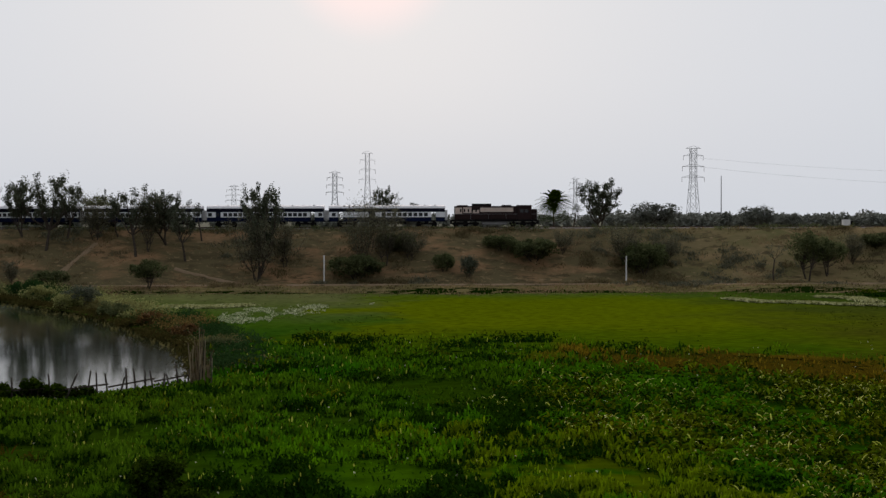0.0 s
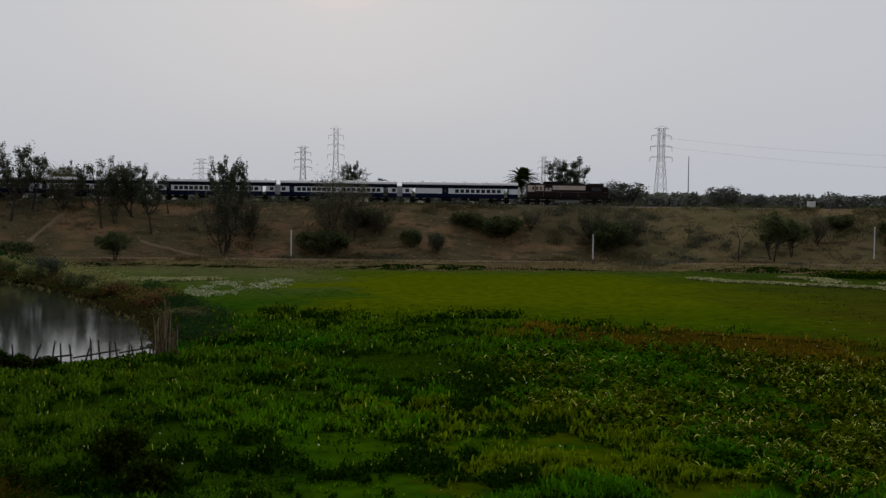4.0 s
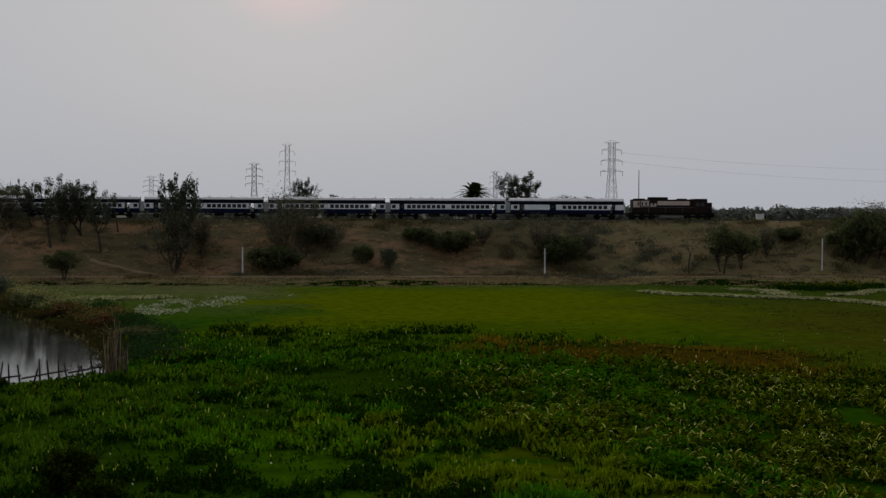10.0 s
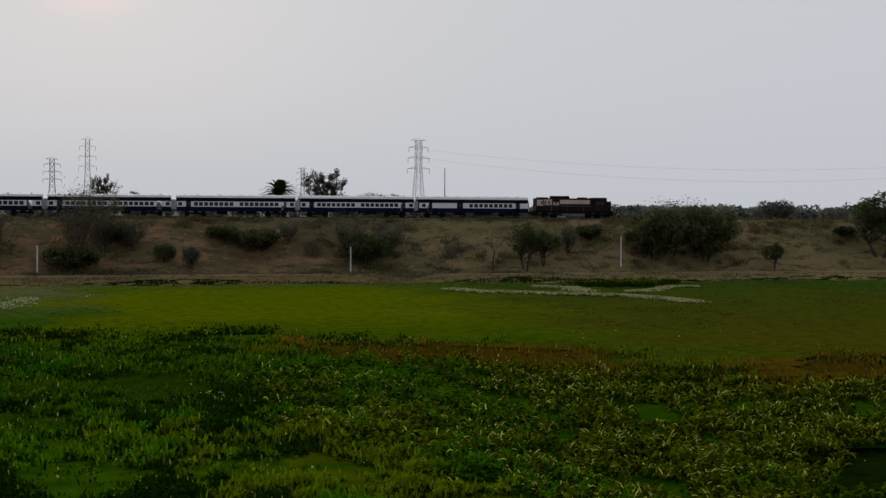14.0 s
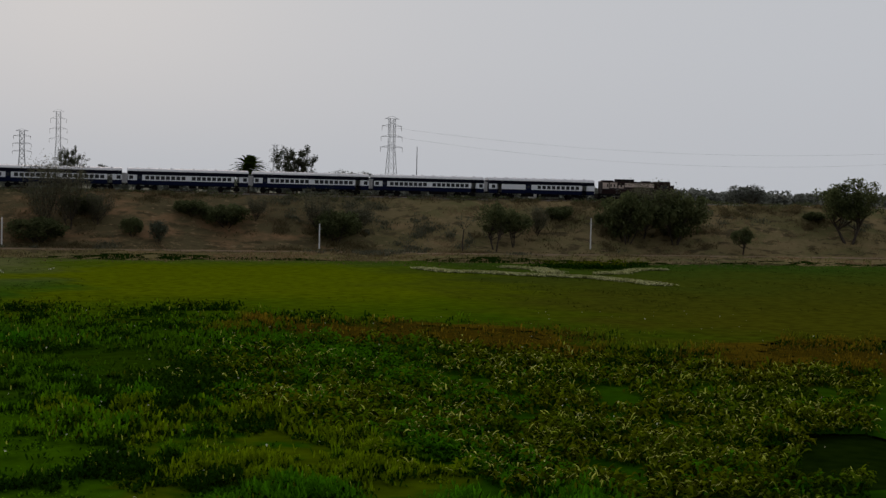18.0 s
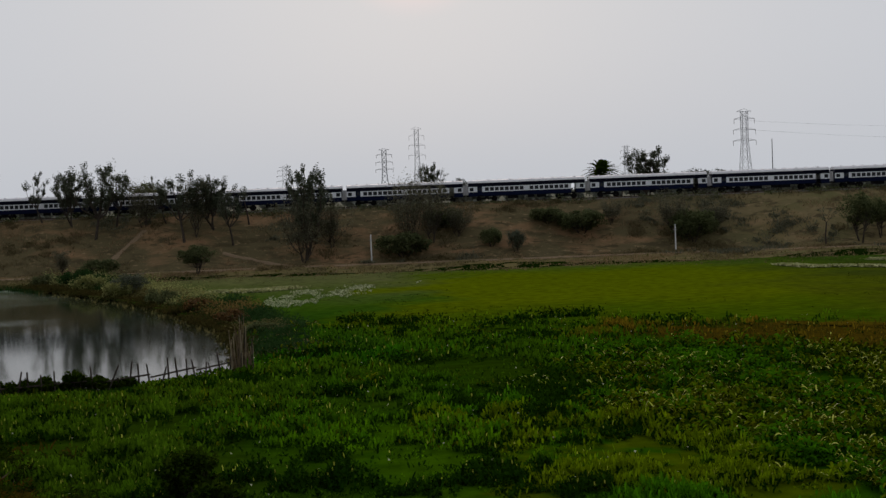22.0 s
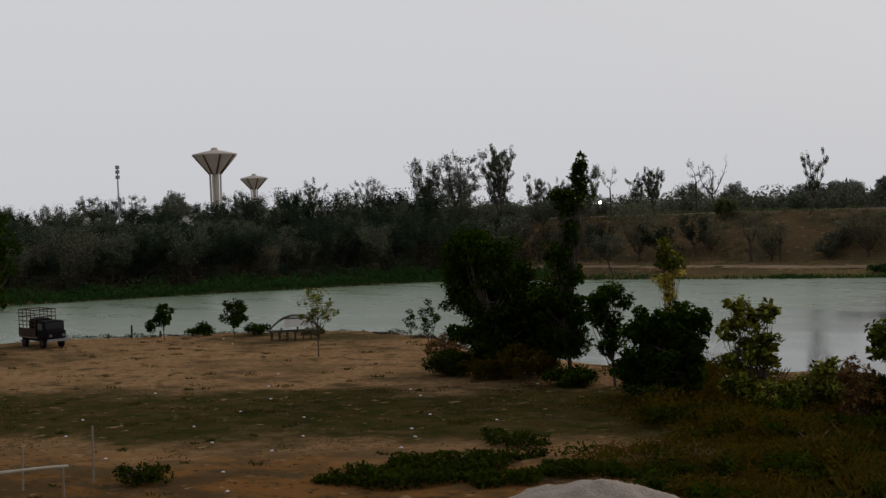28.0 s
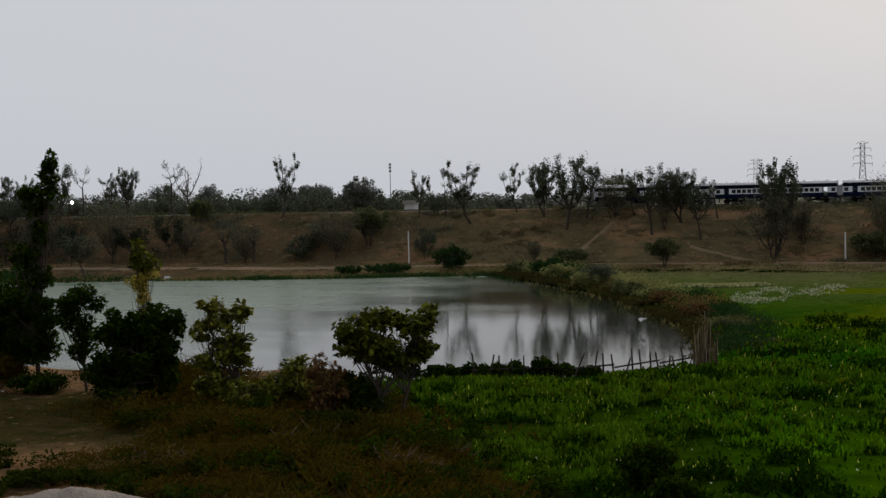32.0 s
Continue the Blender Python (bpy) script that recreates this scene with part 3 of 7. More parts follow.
M_BULB = glow_material("lamp_glow", (1.0, 0.97, 0.9), 6.0)


# ---- mesh helpers ----
def part(name, bm, mat, parent=None, label="", smooth=False):
    """Links a bmesh, or arrays of points and faces, as one mesh object."""
    me = bpy.data.meshes.new(name)
    if isinstance(bm, tuple):
        co, faces = np.asarray(bm[0], np.float32), np.asarray(bm[1], np.int32)
        n, k = faces.shape
        me.vertices.add(len(co))
        me.vertices.foreach_set("co", co.ravel())
        me.loops.add(n * k)
        me.loops.foreach_set("vertex_index", faces.ravel())
        me.polygons.add(n)
        me.polygons.foreach_set("loop_start", np.arange(0, n * k, k, dtype=np.int32))
        me.update(calc_edges=True)
    else:
        bm.to_mesh(me)
        bm.free()
    if smooth:
        me.polygons.foreach_set("use_smooth", np.ones(len(me.polygons), bool))
    me.materials.append(mat)
    ob = new(name, me)
    if parent is not None:
        ob.parent = parent
    if label:
        ob["label"] = label
    return ob


def share(name, source, parent, m):
    """One more object on the mesh of another, at the pose m in its parent."""
    ob = new(name, source.data)
    ob.parent = parent
    ob.matrix_basis = m
    return ob


def box(bm, x0, x1, y0, y1, z0, z1, bevel=0.0):
    vs = bmesh.ops.create_cube(bm, size=1.0)["verts"]
    for v in vs:
        v.co = Vector(((x0 + x1) / 2 + v.co.x * (x1 - x0), (y0 + y1) / 2 + v.co.y * (y1 - y0), (z0 + z1) / 2 + v.co.z * (z1 - z0)))
    if bevel:
        es = list({e for v in vs for e in v.link_edges})
        bmesh.ops.bevel(bm, geom=es, offset=bevel, segments=2, affect="EDGES", profile=0.5)


def boxes(*list_of, bevel=0.0):
    bm = bmesh.new()
    for b in list_of:
        box(bm, *b, bevel=bevel)
    return bm


def rod(bm, a, b, r0, r1=None, sides=6):
    """A tapered round bar from a to b."""
    a, b = Vector(a), Vector(b)
    d = b - a
    m = Matrix.Translation((a + b) / 2) @ d.to_track_quat("Z", "Y").to_matrix().to_4x4()
    bmesh.ops.create_cone(bm, cap_ends=True, segments=sides, radius1=r0, radius2=r0 if r1 is None else r1, depth=d.length, matrix=m)


def rods(list_of, sides=6):
    bm = bmesh.new()
    for r in list_of:
        rod(bm, *r, sides=sides)
    return bm


def thing(name, label, category, group="", kind="", at=None):
    ob = new(name)
    ob.empty_display_size = 0.5
    tagged(ob, label, category, group, kind)
    if at is not None:
        ob.matrix_basis = at
    return ob


def tubes(lines, sides=6):
    """Tapered limbs as arrays: each line is a list of (point, radius)."""
    co, fa, base = [], [], 0
    ang = np.arange(sides) * 2 * np.pi / sides
    for line in lines:
        pts = np.array([p for p, _ in line], float)
        rad = np.array([r for _, r in line], float)
        d = np.gradient(pts, axis=0)
        d /= np.linalg.norm(d, axis=1, keepdims=True) + 1e-9
        ref = np.where(np.abs(d[:, 2:3]) > 0.9, np.array([[1.0, 0, 0]]), np.array([[0, 0, 1.0]]))
        u = np.cross(d, ref)
        u /= np.linalg.norm(u, axis=1, keepdims=True) + 1e-9
        v = np.cross(d, u)
        ring = pts[:, None] + rad[:, None, None] * (np.cos(ang)[None, :, None] * u[:, None] + np.sin(ang)[None, :, None] * v[:, None])
        co.append(ring.reshape(-1, 3))
        for i in range(len(line) - 1):
            for j in range(sides):
                k = (j + 1) % sides
                fa.append((base + i * sides + j, base + i * sides + k, base + (i + 1) * sides + k, base + (i + 1) * sides + j))
        base += len(line) * sides
    return np.concatenate(co), np.array(fa, np.int32)


def leaves(rng, at, size, droop=0.2, wide=0.45, upright=0.0):
    """Folded pointed leaves round the points given, each of four corners."""
    n = len(at)
    az = rng.uniform(0, 2 * np.pi, n)
    el = rng.normal(upright, 0.55, n)
    d = np.stack([np.cos(az) * np.cos(el), np.sin(az) * np.cos(el), np.sin(el)], -1)
    side = np.stack([-np.sin(az), np.cos(az), rng.normal(0, 0.4, n)], -1)
    s = size * rng.uniform(0.6, 1.35, n)[:, None]
    a = at - d * s * 0.5
    tip = at + d * s * 0.5 - np.array([0, 0, 1.0]) * s * droop
    mid = at + np.array([0, 0, 1.0]) * s * 0.08
    co = np.stack([a, mid + side * s * wide * 0.5, tip, mid - side * s * wide * 0.5], 1).reshape(-1, 3)
    return co, np.arange(n * 4, dtype=np.int32).reshape(-1, 4)


def blades(rng, at, height, width, lean=0.3):
    """Grass blades: narrow upright triangles closed to four corners."""
    n = len(at)
    az = rng.uniform(0, 2 * np.pi, n)
    s = np.stack([np.cos(az), np.sin(az), np.zeros(n)], -1)
    h = (height * rng.uniform(0.5, 1.3, n))[:, None]
    off = rng.normal(0, lean, (n, 3)) * h
    off[:, 2] = 0
    up = np.array([0, 0, 1.0])
    w = width * rng.uniform(0.7, 1.3, n)[:, None]
    co = np.stack([at - s * w / 2, at + s * w / 2, at + up * h * 0.6 + off * 0.4 + s * w * 0.4, at + up * h + off], 1).reshape(-1, 3)
    return co, np.arange(n * 4, dtype=np.int32).reshape(-1, 4)


def arcs(rng, at, length, width, out_=0.8, up_=(0.5, 1.3), down=(0.5, 1.3), face=0.35):
    """Strap leaves that rise and curl over, each of three pieces; upright ones have little out_ and down."""
    n = len(at)
    az = rng.uniform(0, 2 * np.pi, n)
    d = np.stack([np.cos(az), np.sin(az), np.zeros(n)], -1)
    side = np.stack([-np.sin(az), np.cos(az), rng.normal(0, face, n)], -1)
    s = (length * rng.uniform(0.6, 1.4, n))[:, None]
    rise, fall = rng.uniform(*up_, n)[:, None], rng.uniform(*down, n)[:, None]
    rows_ = []
    for k, w in ((0.0, 0.7), (0.35, 1.0), (0.7, 0.85), (1.0, 0.12)):
        p = at + d * s * k * out_ + np.array([0, 0, 1.0]) * s * (rise * k - fall * k * k)
        rows_ += [p - side * width * w / 2, p + side * width * w / 2]
    co = np.stack(rows_, 1).reshape(-1, 3)
    fa = np.array([(0, 1, 3, 2), (2, 3, 5, 4), (4, 5, 7, 6)], np.int32)
    return co, (fa[None] + (np.arange(n) * 8)[:, None, None]).reshape(-1, 4).astype(np.int32)


# ---- the lie of the land ----
POND = [(-68, 204), (-90, 196), (-107, 190), (-130, 186), (-165, 173), (-178, 148), (-190, 121), (-200, 100),
        (-240, 60), (-240, 30), (-150, 42), (-118.0, 60.0), (-116.5, 67.8), (-112.1, 73.6), (-105.8, 78.3), (-99.0, 84.6), (-92.6, 90.0), (-80.4, 88.5), (-69.2, 80.7),
        (-60, 79), (-48, 77), (-41, 79), (-36, 84.5), (-29.9, 86.7), (-23.2, 88.5), (-18.3, 93),
        (-15.7, 97.5), (-16.5, 107), (-22.9, 128), (-36.7, 158), (-52, 182)]


def ramp(a, b, v):
    s = np.clip((v - a) / (b - a), 0, 1)
    return s * s * (3 - 2 * s)


def pond_side(x, y):
    """Distance to the pond's edge, positive on land."""
    p = np.array(POND, float)
    q = np.roll(p, -1, axis=0)
    best = np.full(x.shape, 1e9)
    inside = np.zeros(x.shape, bool)
    for (ax, ay), (bx, by) in zip(p, q):
        dx, dy = bx - ax, by - ay
        s = np.clip(((x - ax) * dx + (y - ay) * dy) / (dx * dx + dy * dy), 0, 1)
        best = np.minimum(best, np.hypot(x - ax - s * dx, y - ay - s * dy))
        crossing = ((ay > y) != (by > y)) & (x < (bx - ax) * (y - ay) / (by - ay + 1e-12) + ax)
        inside ^= crossing
    return np.where(inside, -best, best)


def land(x, y):
    """Height of the ground over the water."""
    x, y = np.asarray(x, float), np.asarray(y, float)
    d = pond_side(x, y)
    wob = 1.5 * np.sin(x * 0.09 + 1) + 1.2 * np.sin(x * 0.23)
    # the raised dry plot on the near shore
    line = (x + 31) * 0.828 + (y - 73) * 0.56
    plot = ramp(2.5, -2.5, line + wob * 0.3) * ramp(110, 95, y)
    low = 0.12 + 1.45 * plot
    bank = ramp(203, 219, y + wob)
    low = low + (1.0 - low) * bank
    low = low + 0.07 * np.sin(x * 0.21 + y * 0.05) * np.sin(y * 0.17) * (0.3 + plot + bank)
    z = -0.9 + (low + 0.9) * ramp(-2.0, 2.2, d)
    up = np.clip((y - 226 + wob * 0.5) / 19.0, 0, 1)
    z = z + (10.1 - z) * np.where(y > 215, up * up * (3 - 2 * up) * 0.35 + up * 0.65, 0)
    down = ramp(257, 280, y)
    return z * (1 - down) + 8.2 * down


def spread(fine0, fine1, step, far0, far1, grow=1.35):
    """Grid lines: even between fine0 and fine1, then wider and wider."""
    mid = list(np.arange(fine0, fine1 + step / 2, step))
    lo, hi, s = [], [], step
    while (lo[-1] if lo else fine0) > far0:
        s *= grow
        lo.append((lo[-1] if lo else fine0) - s)
    s = step
    while (hi[-1] if hi else fine1) < far1:
        s *= grow
        hi.append((hi[-1] if hi else fine1) + s)
    return np.array(lo[::-1] + mid + hi)


gx, gy = spread(-245, 190, 1.6, -4500, 4500), spread(18, 285, 1.4, -800, 4600)
GX, GY = np.meshgrid(gx, gy)
GZ = land(GX, GY)
rough_rng = np.random.default_rng(3)
GZ = GZ + rough_rng.normal(0, 0.05, GZ.shape) * (GY > 205) * (GY < 245) * 2 + rough_rng.normal(0, 0.02, GZ.shape)
nx, ny = len(gx), len(gy)
idx = np.arange(nx * ny).reshape(ny, nx)
quads = np.stack([idx[:-1, :-1], idx[:-1, 1:], idx[1:, 1:], idx[1:, :-1]], -1).reshape(-1, 4)
ground = part("ground", (np.stack([GX, GY, GZ], -1).reshape(-1, 3), quads), M_EARTH, smooth=True)
tagged(ground, "bare reddish-brown earth of the shore and railway embankment", "ground", kind="structure")

wx, wy = np.meshgrid(np.linspace(-250, -8, 60), np.linspace(28, 210, 50))
wi = np.arange(wx.size).reshape(wx.shape)
pond = part("water", (np.stack([wx, wy, wx * 0], -1).reshape(-1, 3),
                      np.stack([wi[:-1, :-1], wi[:-1, 1:], wi[1:, 1:], wi[1:, :-1]], -1).reshape(-1, 4)), M_WATER, smooth=True)
tagged(pond, "still grey-green pond water reflecting trees and sky", "water", kind="structure")


def in_field(x, y):
    """True on the overgrown marsh."""
    line = (x + 31) * 0.828 + (y - 73) * 0.56
    return (pond_side(x, y) > 0.3) & (line > 0.5) & (y < 212 + 2 * np.sin(x * 0.12)) & (x > -66)


def ellipse(x, y, cx, cy, rx, ry, turn=0.0):
    c, s = math.cos(radians(turn)), math.sin(radians(turn))
    u, v = (x - cx) * c + (y - cy) * s, -(x - cx) * s + (y - cy) * c
    w = 0.18 * np.sin(np.arctan2(v, u) * 5 + cx) + 0.12 * np.sin(np.arctan2(v, u) * 9 + cy)
    return np.hypot(u / rx, v / ry) < 1 + w


def scatter(rng, n, x0, x1, y0, y1):
    return rng.uniform(x0, x1, n), rng.uniform(y0, y1, n)


def wavy(x, y, s, seed):
    """Smooth random hills of about unit height and about 4 s across, with finer ones on them."""
    total = np.zeros(np.shape(x))
    for k, (f, a) in enumerate(((1.0, 1.0), (2.1, 0.55), (4.3, 0.3))):
        table = np.random.default_rng(int(seed) * 31 + k).normal(0, 1, (64, 64))
        u, v = np.asarray(x) * f / (1.6 * s) + 7.3 * k, np.asarray(y) * f / (1.6 * s) + 3.1 * k
        i, j = np.floor(u).astype(int), np.floor(v).astype(int)
        p, q = u - i, v - j
        p, q = p * p * (3 - 2 * p), q * q * (3 - 2 * q)
        i, j, i2, j2 = i % 64, j % 64, (i + 1) % 64, (j + 1) % 64
        total = total + a * ((table[i, j] * (1 - p) + table[i2, j] * p) * (1 - q) + (table[i, j2] * (1 - p) + table[i2, j2] * p) * q)
    return total


def stuff(name, geo, mat, label, category):
    return tagged(part(name, geo, mat), label, category, kind="stuff")


# marsh floor under the plants
fx, fy = np.meshgrid(np.arange(-66, 190, 1.5), np.arange(20, 216, 1.5))
fz = land(fx, fy) + 0.02
keep = in_field(fx, fy)
fi = np.arange(fx.size).reshape(fx.shape)
fq = np.stack([fi[:-1, :-1], fi[:-1, 1:], fi[1:, 1:], fi[1:, :-1]], -1)
ok = keep[:-1, :-1] & keep[:-1, 1:] & keep[1:, 1:] & keep[1:, :-1]
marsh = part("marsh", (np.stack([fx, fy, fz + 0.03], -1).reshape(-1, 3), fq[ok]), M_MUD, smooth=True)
tagged(marsh, "wet marsh floor, blackened for shade under dense weeds", "marsh", kind="structure")
mx, my = np.meshgrid(np.arange(-62, 186, 1.2), np.arange(84, 216, 1.0))
mi = np.arange(mx.size).reshape(mx.shape)
mq = np.stack([mi[:-1, :-1], mi[:-1, 1:], mi[1:, 1:], mi[1:, :-1]], -1)


def fine_mat(x, y):
    """Above nought where fine weed has closed to a smooth mat, further out."""
    return (y - 121 + 0.10 * np.abs(x - 15) + np.clip(0.8 * (x - 16), 0, 24)) / 7 + 0.8 * np.clip(wavy(x, y, 5, 12), -1.3, 2)


mk = in_field(mx, my) & (fine_mat(mx, my) > 0)
mok = mk[:-1, :-1] & mk[:-1, 1:] & mk[1:, 1:] & mk[1:, :-1]
mat_z = 0.34 + 0.008 * np.clip(wavy(mx, my, 1.2, 14), -2, 2) + 0.015 * np.clip(wavy(mx, my, 4, 15), -2, 2)
mat_ob = part("floating_weed", (np.stack([mx, my, mat_z], -1).reshape(-1, 3), mq[mok]), M_WEEDMAT, smooth=True)
tagged(mat_ob, "smooth yellow-green and olive mat of fine floating weed", "weed", kind="stuff")


RIDGES = ((-4.5, 125, 4.6, 1.3), (11.0, 126, 4.2, 1.5), (4, 121, 2.0, 0.8), (19.5, 119, 2.2, 0.9), (-9, 128, 2.4, 1.0), (-9.5, 102, 3.4, 1.1), (-3, 96, 2.6, 0.9),
                           (-11.5, 119, 3.0, 1.2), (2, 108, 2.4, 0.8), (24, 90, 4.5, 1.1), (37, 84, 3.6, 1.0), (14, 94, 2.6, 0.9), (-6, 82, 2.2, 0.9), (12, 76, 3.2, 1.0), (74.5, 196, 7.5, 5.0), (82, 200, 5, 2))


def ridges(x, y):
    """Dark upright clumps that stand out of the low weed."""
    found = np.zeros(np.shape(x), bool)
    for cx, cy, rx, ry in RIDGES:
        found |= ellipse(x, y, cx, cy, rx, ry)
    return found


def stand(x, y):
    """The coarse strap-leaved growth on the near side."""
    front = np.interp(x, (3, 10, 17, 26, 30, 36, 42, 53, 70), (86, 97, 102.5, 101, 97, 87.5, 81.5, 80, 78))
    return (y < front) & (x > 4 + (87 - y) * 0.38)


LAWNS = ((7.7, 60.2, 4.2, 4.0), (-1.8, 60.0, 3.6, 5.0), (1.7, 89.5, 4.2, 8.5), (-9.0, 63.5, 2.6, 3.4), (-3.5, 76.0, 2.8, 3.0), (-15.0, 72.0, 3.0, 4.0), (14.0, 50.0, 3.4, 3.0), (-20.0, 66.0, 3.5, 2.6), (3.0, 50.5, 3.0, 2.6))
RUSTS = ((22.0, 106.0, 8.0, 6.5), (31.5, 102.5, 8.0, 8.5), (53.0, 88.0, 11.0, 7.0))


def bare_patch(x, y):
    """Above nought on smooth patches that no tall leaf breaks."""
    best = np.full(np.shape(x), -9.0)
    for cx, cy, rx, ry in LAWNS + RUSTS:
        best = np.maximum(best, 1.0 - np.hypot((x - cx) / rx, (y - cy) / ry))
    return best + 0.22 * wavy(x, y, 1.1, 71)


def pool(x, y):
    return ellipse(x, y, 35.0, 54.6, 6.8, 3.6, 40)


lx, ly = np.meshgrid(np.arange(-64, 60, 0.9), np.arange(36, 130, 0.9))
li = np.arange(lx.size).reshape(lx.shape)
lq = np.stack([li[:-1, :-1], li[:-1, 1:], li[1:, 1:], li[1:, :-1]], -1)
lk = in_field(lx, ly) & ~pool(lx, ly) & (fine_mat(lx, ly) < 0.6)
lok = lk[:-1, :-1] & lk[:-1, 1:] & lk[1:, 1:] & lk[1:, :-1]
lawn = part("low_weed", (np.stack([lx, ly, 0.28 + 0.06 * np.clip(wavy(lx, ly, 1.25, 1), -0.8, 2)], -1).reshape(-1, 3), lq[lok]), M_LAWN, smooth=True)
tagged(lawn, "low smooth green weed between the clumps", "weed", kind="stuff")


def marsh_plants():
    rng = np.random.default_rng(11)
    made = {}

    def add(key, geo):
        co, fa = made.setdefault(key, ([], []))
        fa.append(geo[1] + sum(len(c) for c in co))
        co.append(geo[0])

    for n, y0, y1, size, dense in ((520000, 40, 62, 0.30, 1.0), (420000, 62, 88, 0.33, 0.8), (260000, 88, 126, 0.40, 0.62)):
        x, y = scatter(rng, n, -60, 100, y0, y1)
        az = np.degrees(np.arctan2(x, y))
        k = in_field(x, y) & (az > -29) & (az < 33) & ~pool(x, y) & (rng.uniform(0, 1, n) < dense)
        x, y, az = x[k], y[k], az[k]
        tall = ridges(x, y)
        rough = stand(x + 1.6 * wavy(x, y, 2.2, 33) + rng.normal(0, 0.5, len(x)), y + 1.6 * wavy(x, y, 2.2, 34))
        hill = wavy(x, y, 1.25, 1) + 0.45 * wavy(x, y, 0.45, 3)
        broad = wavy(x, y, 4.5, 2)
        patch = bare_patch(x, y)
        mat = (fine_mat(x, y) + rng.normal(0, 0.2, len(x)) > 0.1) & ~tall
        edge = np.where(rough, -0.75, -0.35) - 0.35 * broad + rng.normal(0, 0.12, len(x))
        k = ((hill > edge) | tall) & ~mat & ((patch < 0.12) | (rng.uniform(0, 1, len(x)) < 0.04)) & (~rough | (rng.uniform(0, 1, len(x)) < 0.55))
        x, y, az, hill, broad, tall, rough, edge = (v[k] for v in (x, y, az, hill, broad, tall, rough, edge))
        wet = np.clip((pond_side(x, y) - 0.6) / 6.0, 0.12, 1.0)
        brim = rough & ellipse(x, y, 35.8, 56.6, 9.5, 5.6, 40)
        top = np.clip(0.08 + 0.40 * (hill - edge), 0.04, 0.85) * np.where(rough, 1.1, 1.0) * wet + 0.35 * brim
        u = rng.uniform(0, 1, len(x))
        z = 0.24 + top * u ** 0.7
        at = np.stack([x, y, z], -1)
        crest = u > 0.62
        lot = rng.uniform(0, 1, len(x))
        # Some crest leaves are coloured pale as painted highlights.
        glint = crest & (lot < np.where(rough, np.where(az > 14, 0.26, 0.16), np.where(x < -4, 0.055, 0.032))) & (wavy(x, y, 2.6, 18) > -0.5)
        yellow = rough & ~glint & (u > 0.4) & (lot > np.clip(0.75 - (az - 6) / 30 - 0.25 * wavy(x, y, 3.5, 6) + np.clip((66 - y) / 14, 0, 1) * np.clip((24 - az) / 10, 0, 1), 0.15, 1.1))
        # Leaves low in a clump turn dark as painted shade; ridges are dark green.
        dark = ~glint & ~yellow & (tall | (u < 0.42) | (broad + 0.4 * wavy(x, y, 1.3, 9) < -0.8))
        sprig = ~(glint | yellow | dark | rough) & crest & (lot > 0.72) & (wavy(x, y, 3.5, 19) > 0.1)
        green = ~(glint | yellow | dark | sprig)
        curl = green & rough
        blade = green & ~rough
        add("weed", arcs(rng, at[blade], size * (0.5 + 0.5 * wet[blade]), 0.085 + 0.0012 * (y0 - 40), 0.34, (0.7, 1.25), (0.05, 0.55), 0.2))
        add("weed", arcs(rng, at[curl], size * 1.35, 0.14 + 0.001 * (y0 - 40), 0.75, (0.5, 1.2), (0.5, 1.3)))
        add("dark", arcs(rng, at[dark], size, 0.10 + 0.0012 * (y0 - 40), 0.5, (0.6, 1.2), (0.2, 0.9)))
        add("strap", arcs(rng, at[yellow], size * 1.4, 0.13 + 0.001 * (y0 - 40)))
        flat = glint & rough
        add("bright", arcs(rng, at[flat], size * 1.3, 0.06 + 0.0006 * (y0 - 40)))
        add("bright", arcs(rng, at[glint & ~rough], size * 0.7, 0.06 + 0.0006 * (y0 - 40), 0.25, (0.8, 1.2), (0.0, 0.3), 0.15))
        add("sprig", arcs(rng, at[sprig], size, 0.085 + 0.001 * (y0 - 40), 0.4, (0.7, 1.2), (0.1, 0.6)))
    x, y = scatter(rng, 300000, -56, 60, 40, 112)
    az = np.degrees(np.arctan2(x, y))
    k = in_field(x, y) & (az > -29) & (az < 33) & ~pool(x, y) & (fine_mat(x, y) < 0.2) & ~stand(x, y) & (wavy(x, y, 0.7, 74) + rng.normal(0, 0.4, len(x)) > np.where(bare_patch(x, y) > 0.1, 1.3, 0.1))
    at = np.stack([x[k], y[k], np.full(k.sum(), 0.27)], -1)
    pick = rng.uniform(0, 1, len(at)) < 0.45
    add("weed", arcs(rng, at[~pick], 0.17, 0.09, 0.4, (0.6, 1.1), (0.1, 0.6), 0.2))
    add("dark", arcs(rng, at[pick], 0.15, 0.09, 0.5, (0.6, 1.1), (0.1, 0.6), 0.2))
    # low tufts that break the smooth mat beyond
    x, y = scatter(rng, 26000, -40, 130, 124, 212)
    k = in_field(x, y) & ~ridges(x, y) & (wavy(x, y * 0.45, 2.2, 72) + np.where((x > 0) & (x < 48) & (y > 140) & (y < 200), -1.6, np.where(x > 42, 0.5, 0.0)) > 0.9)
    at = np.stack([x[k], y[k], np.full(k.sum(), 0.36)], -1)
    add("mat", arcs(rng, at, 0.22, 0.22, 0.8, (0.3, 0.8), (0.3, 0.9)))
    for cx, cy, rx, ry in RIDGES:
        n = int(900 * rx * ry / 4)
        x, y = scatter(rng, n, cx - rx * 1.2, cx + rx * 1.2, cy - ry * 1.2, cy + ry * 1.2)
        k = ellipse(x, y, cx, cy, rx, ry) & (wavy(x, y, 0.6, 30) > -0.6)
        x, y = x[k], y[k]
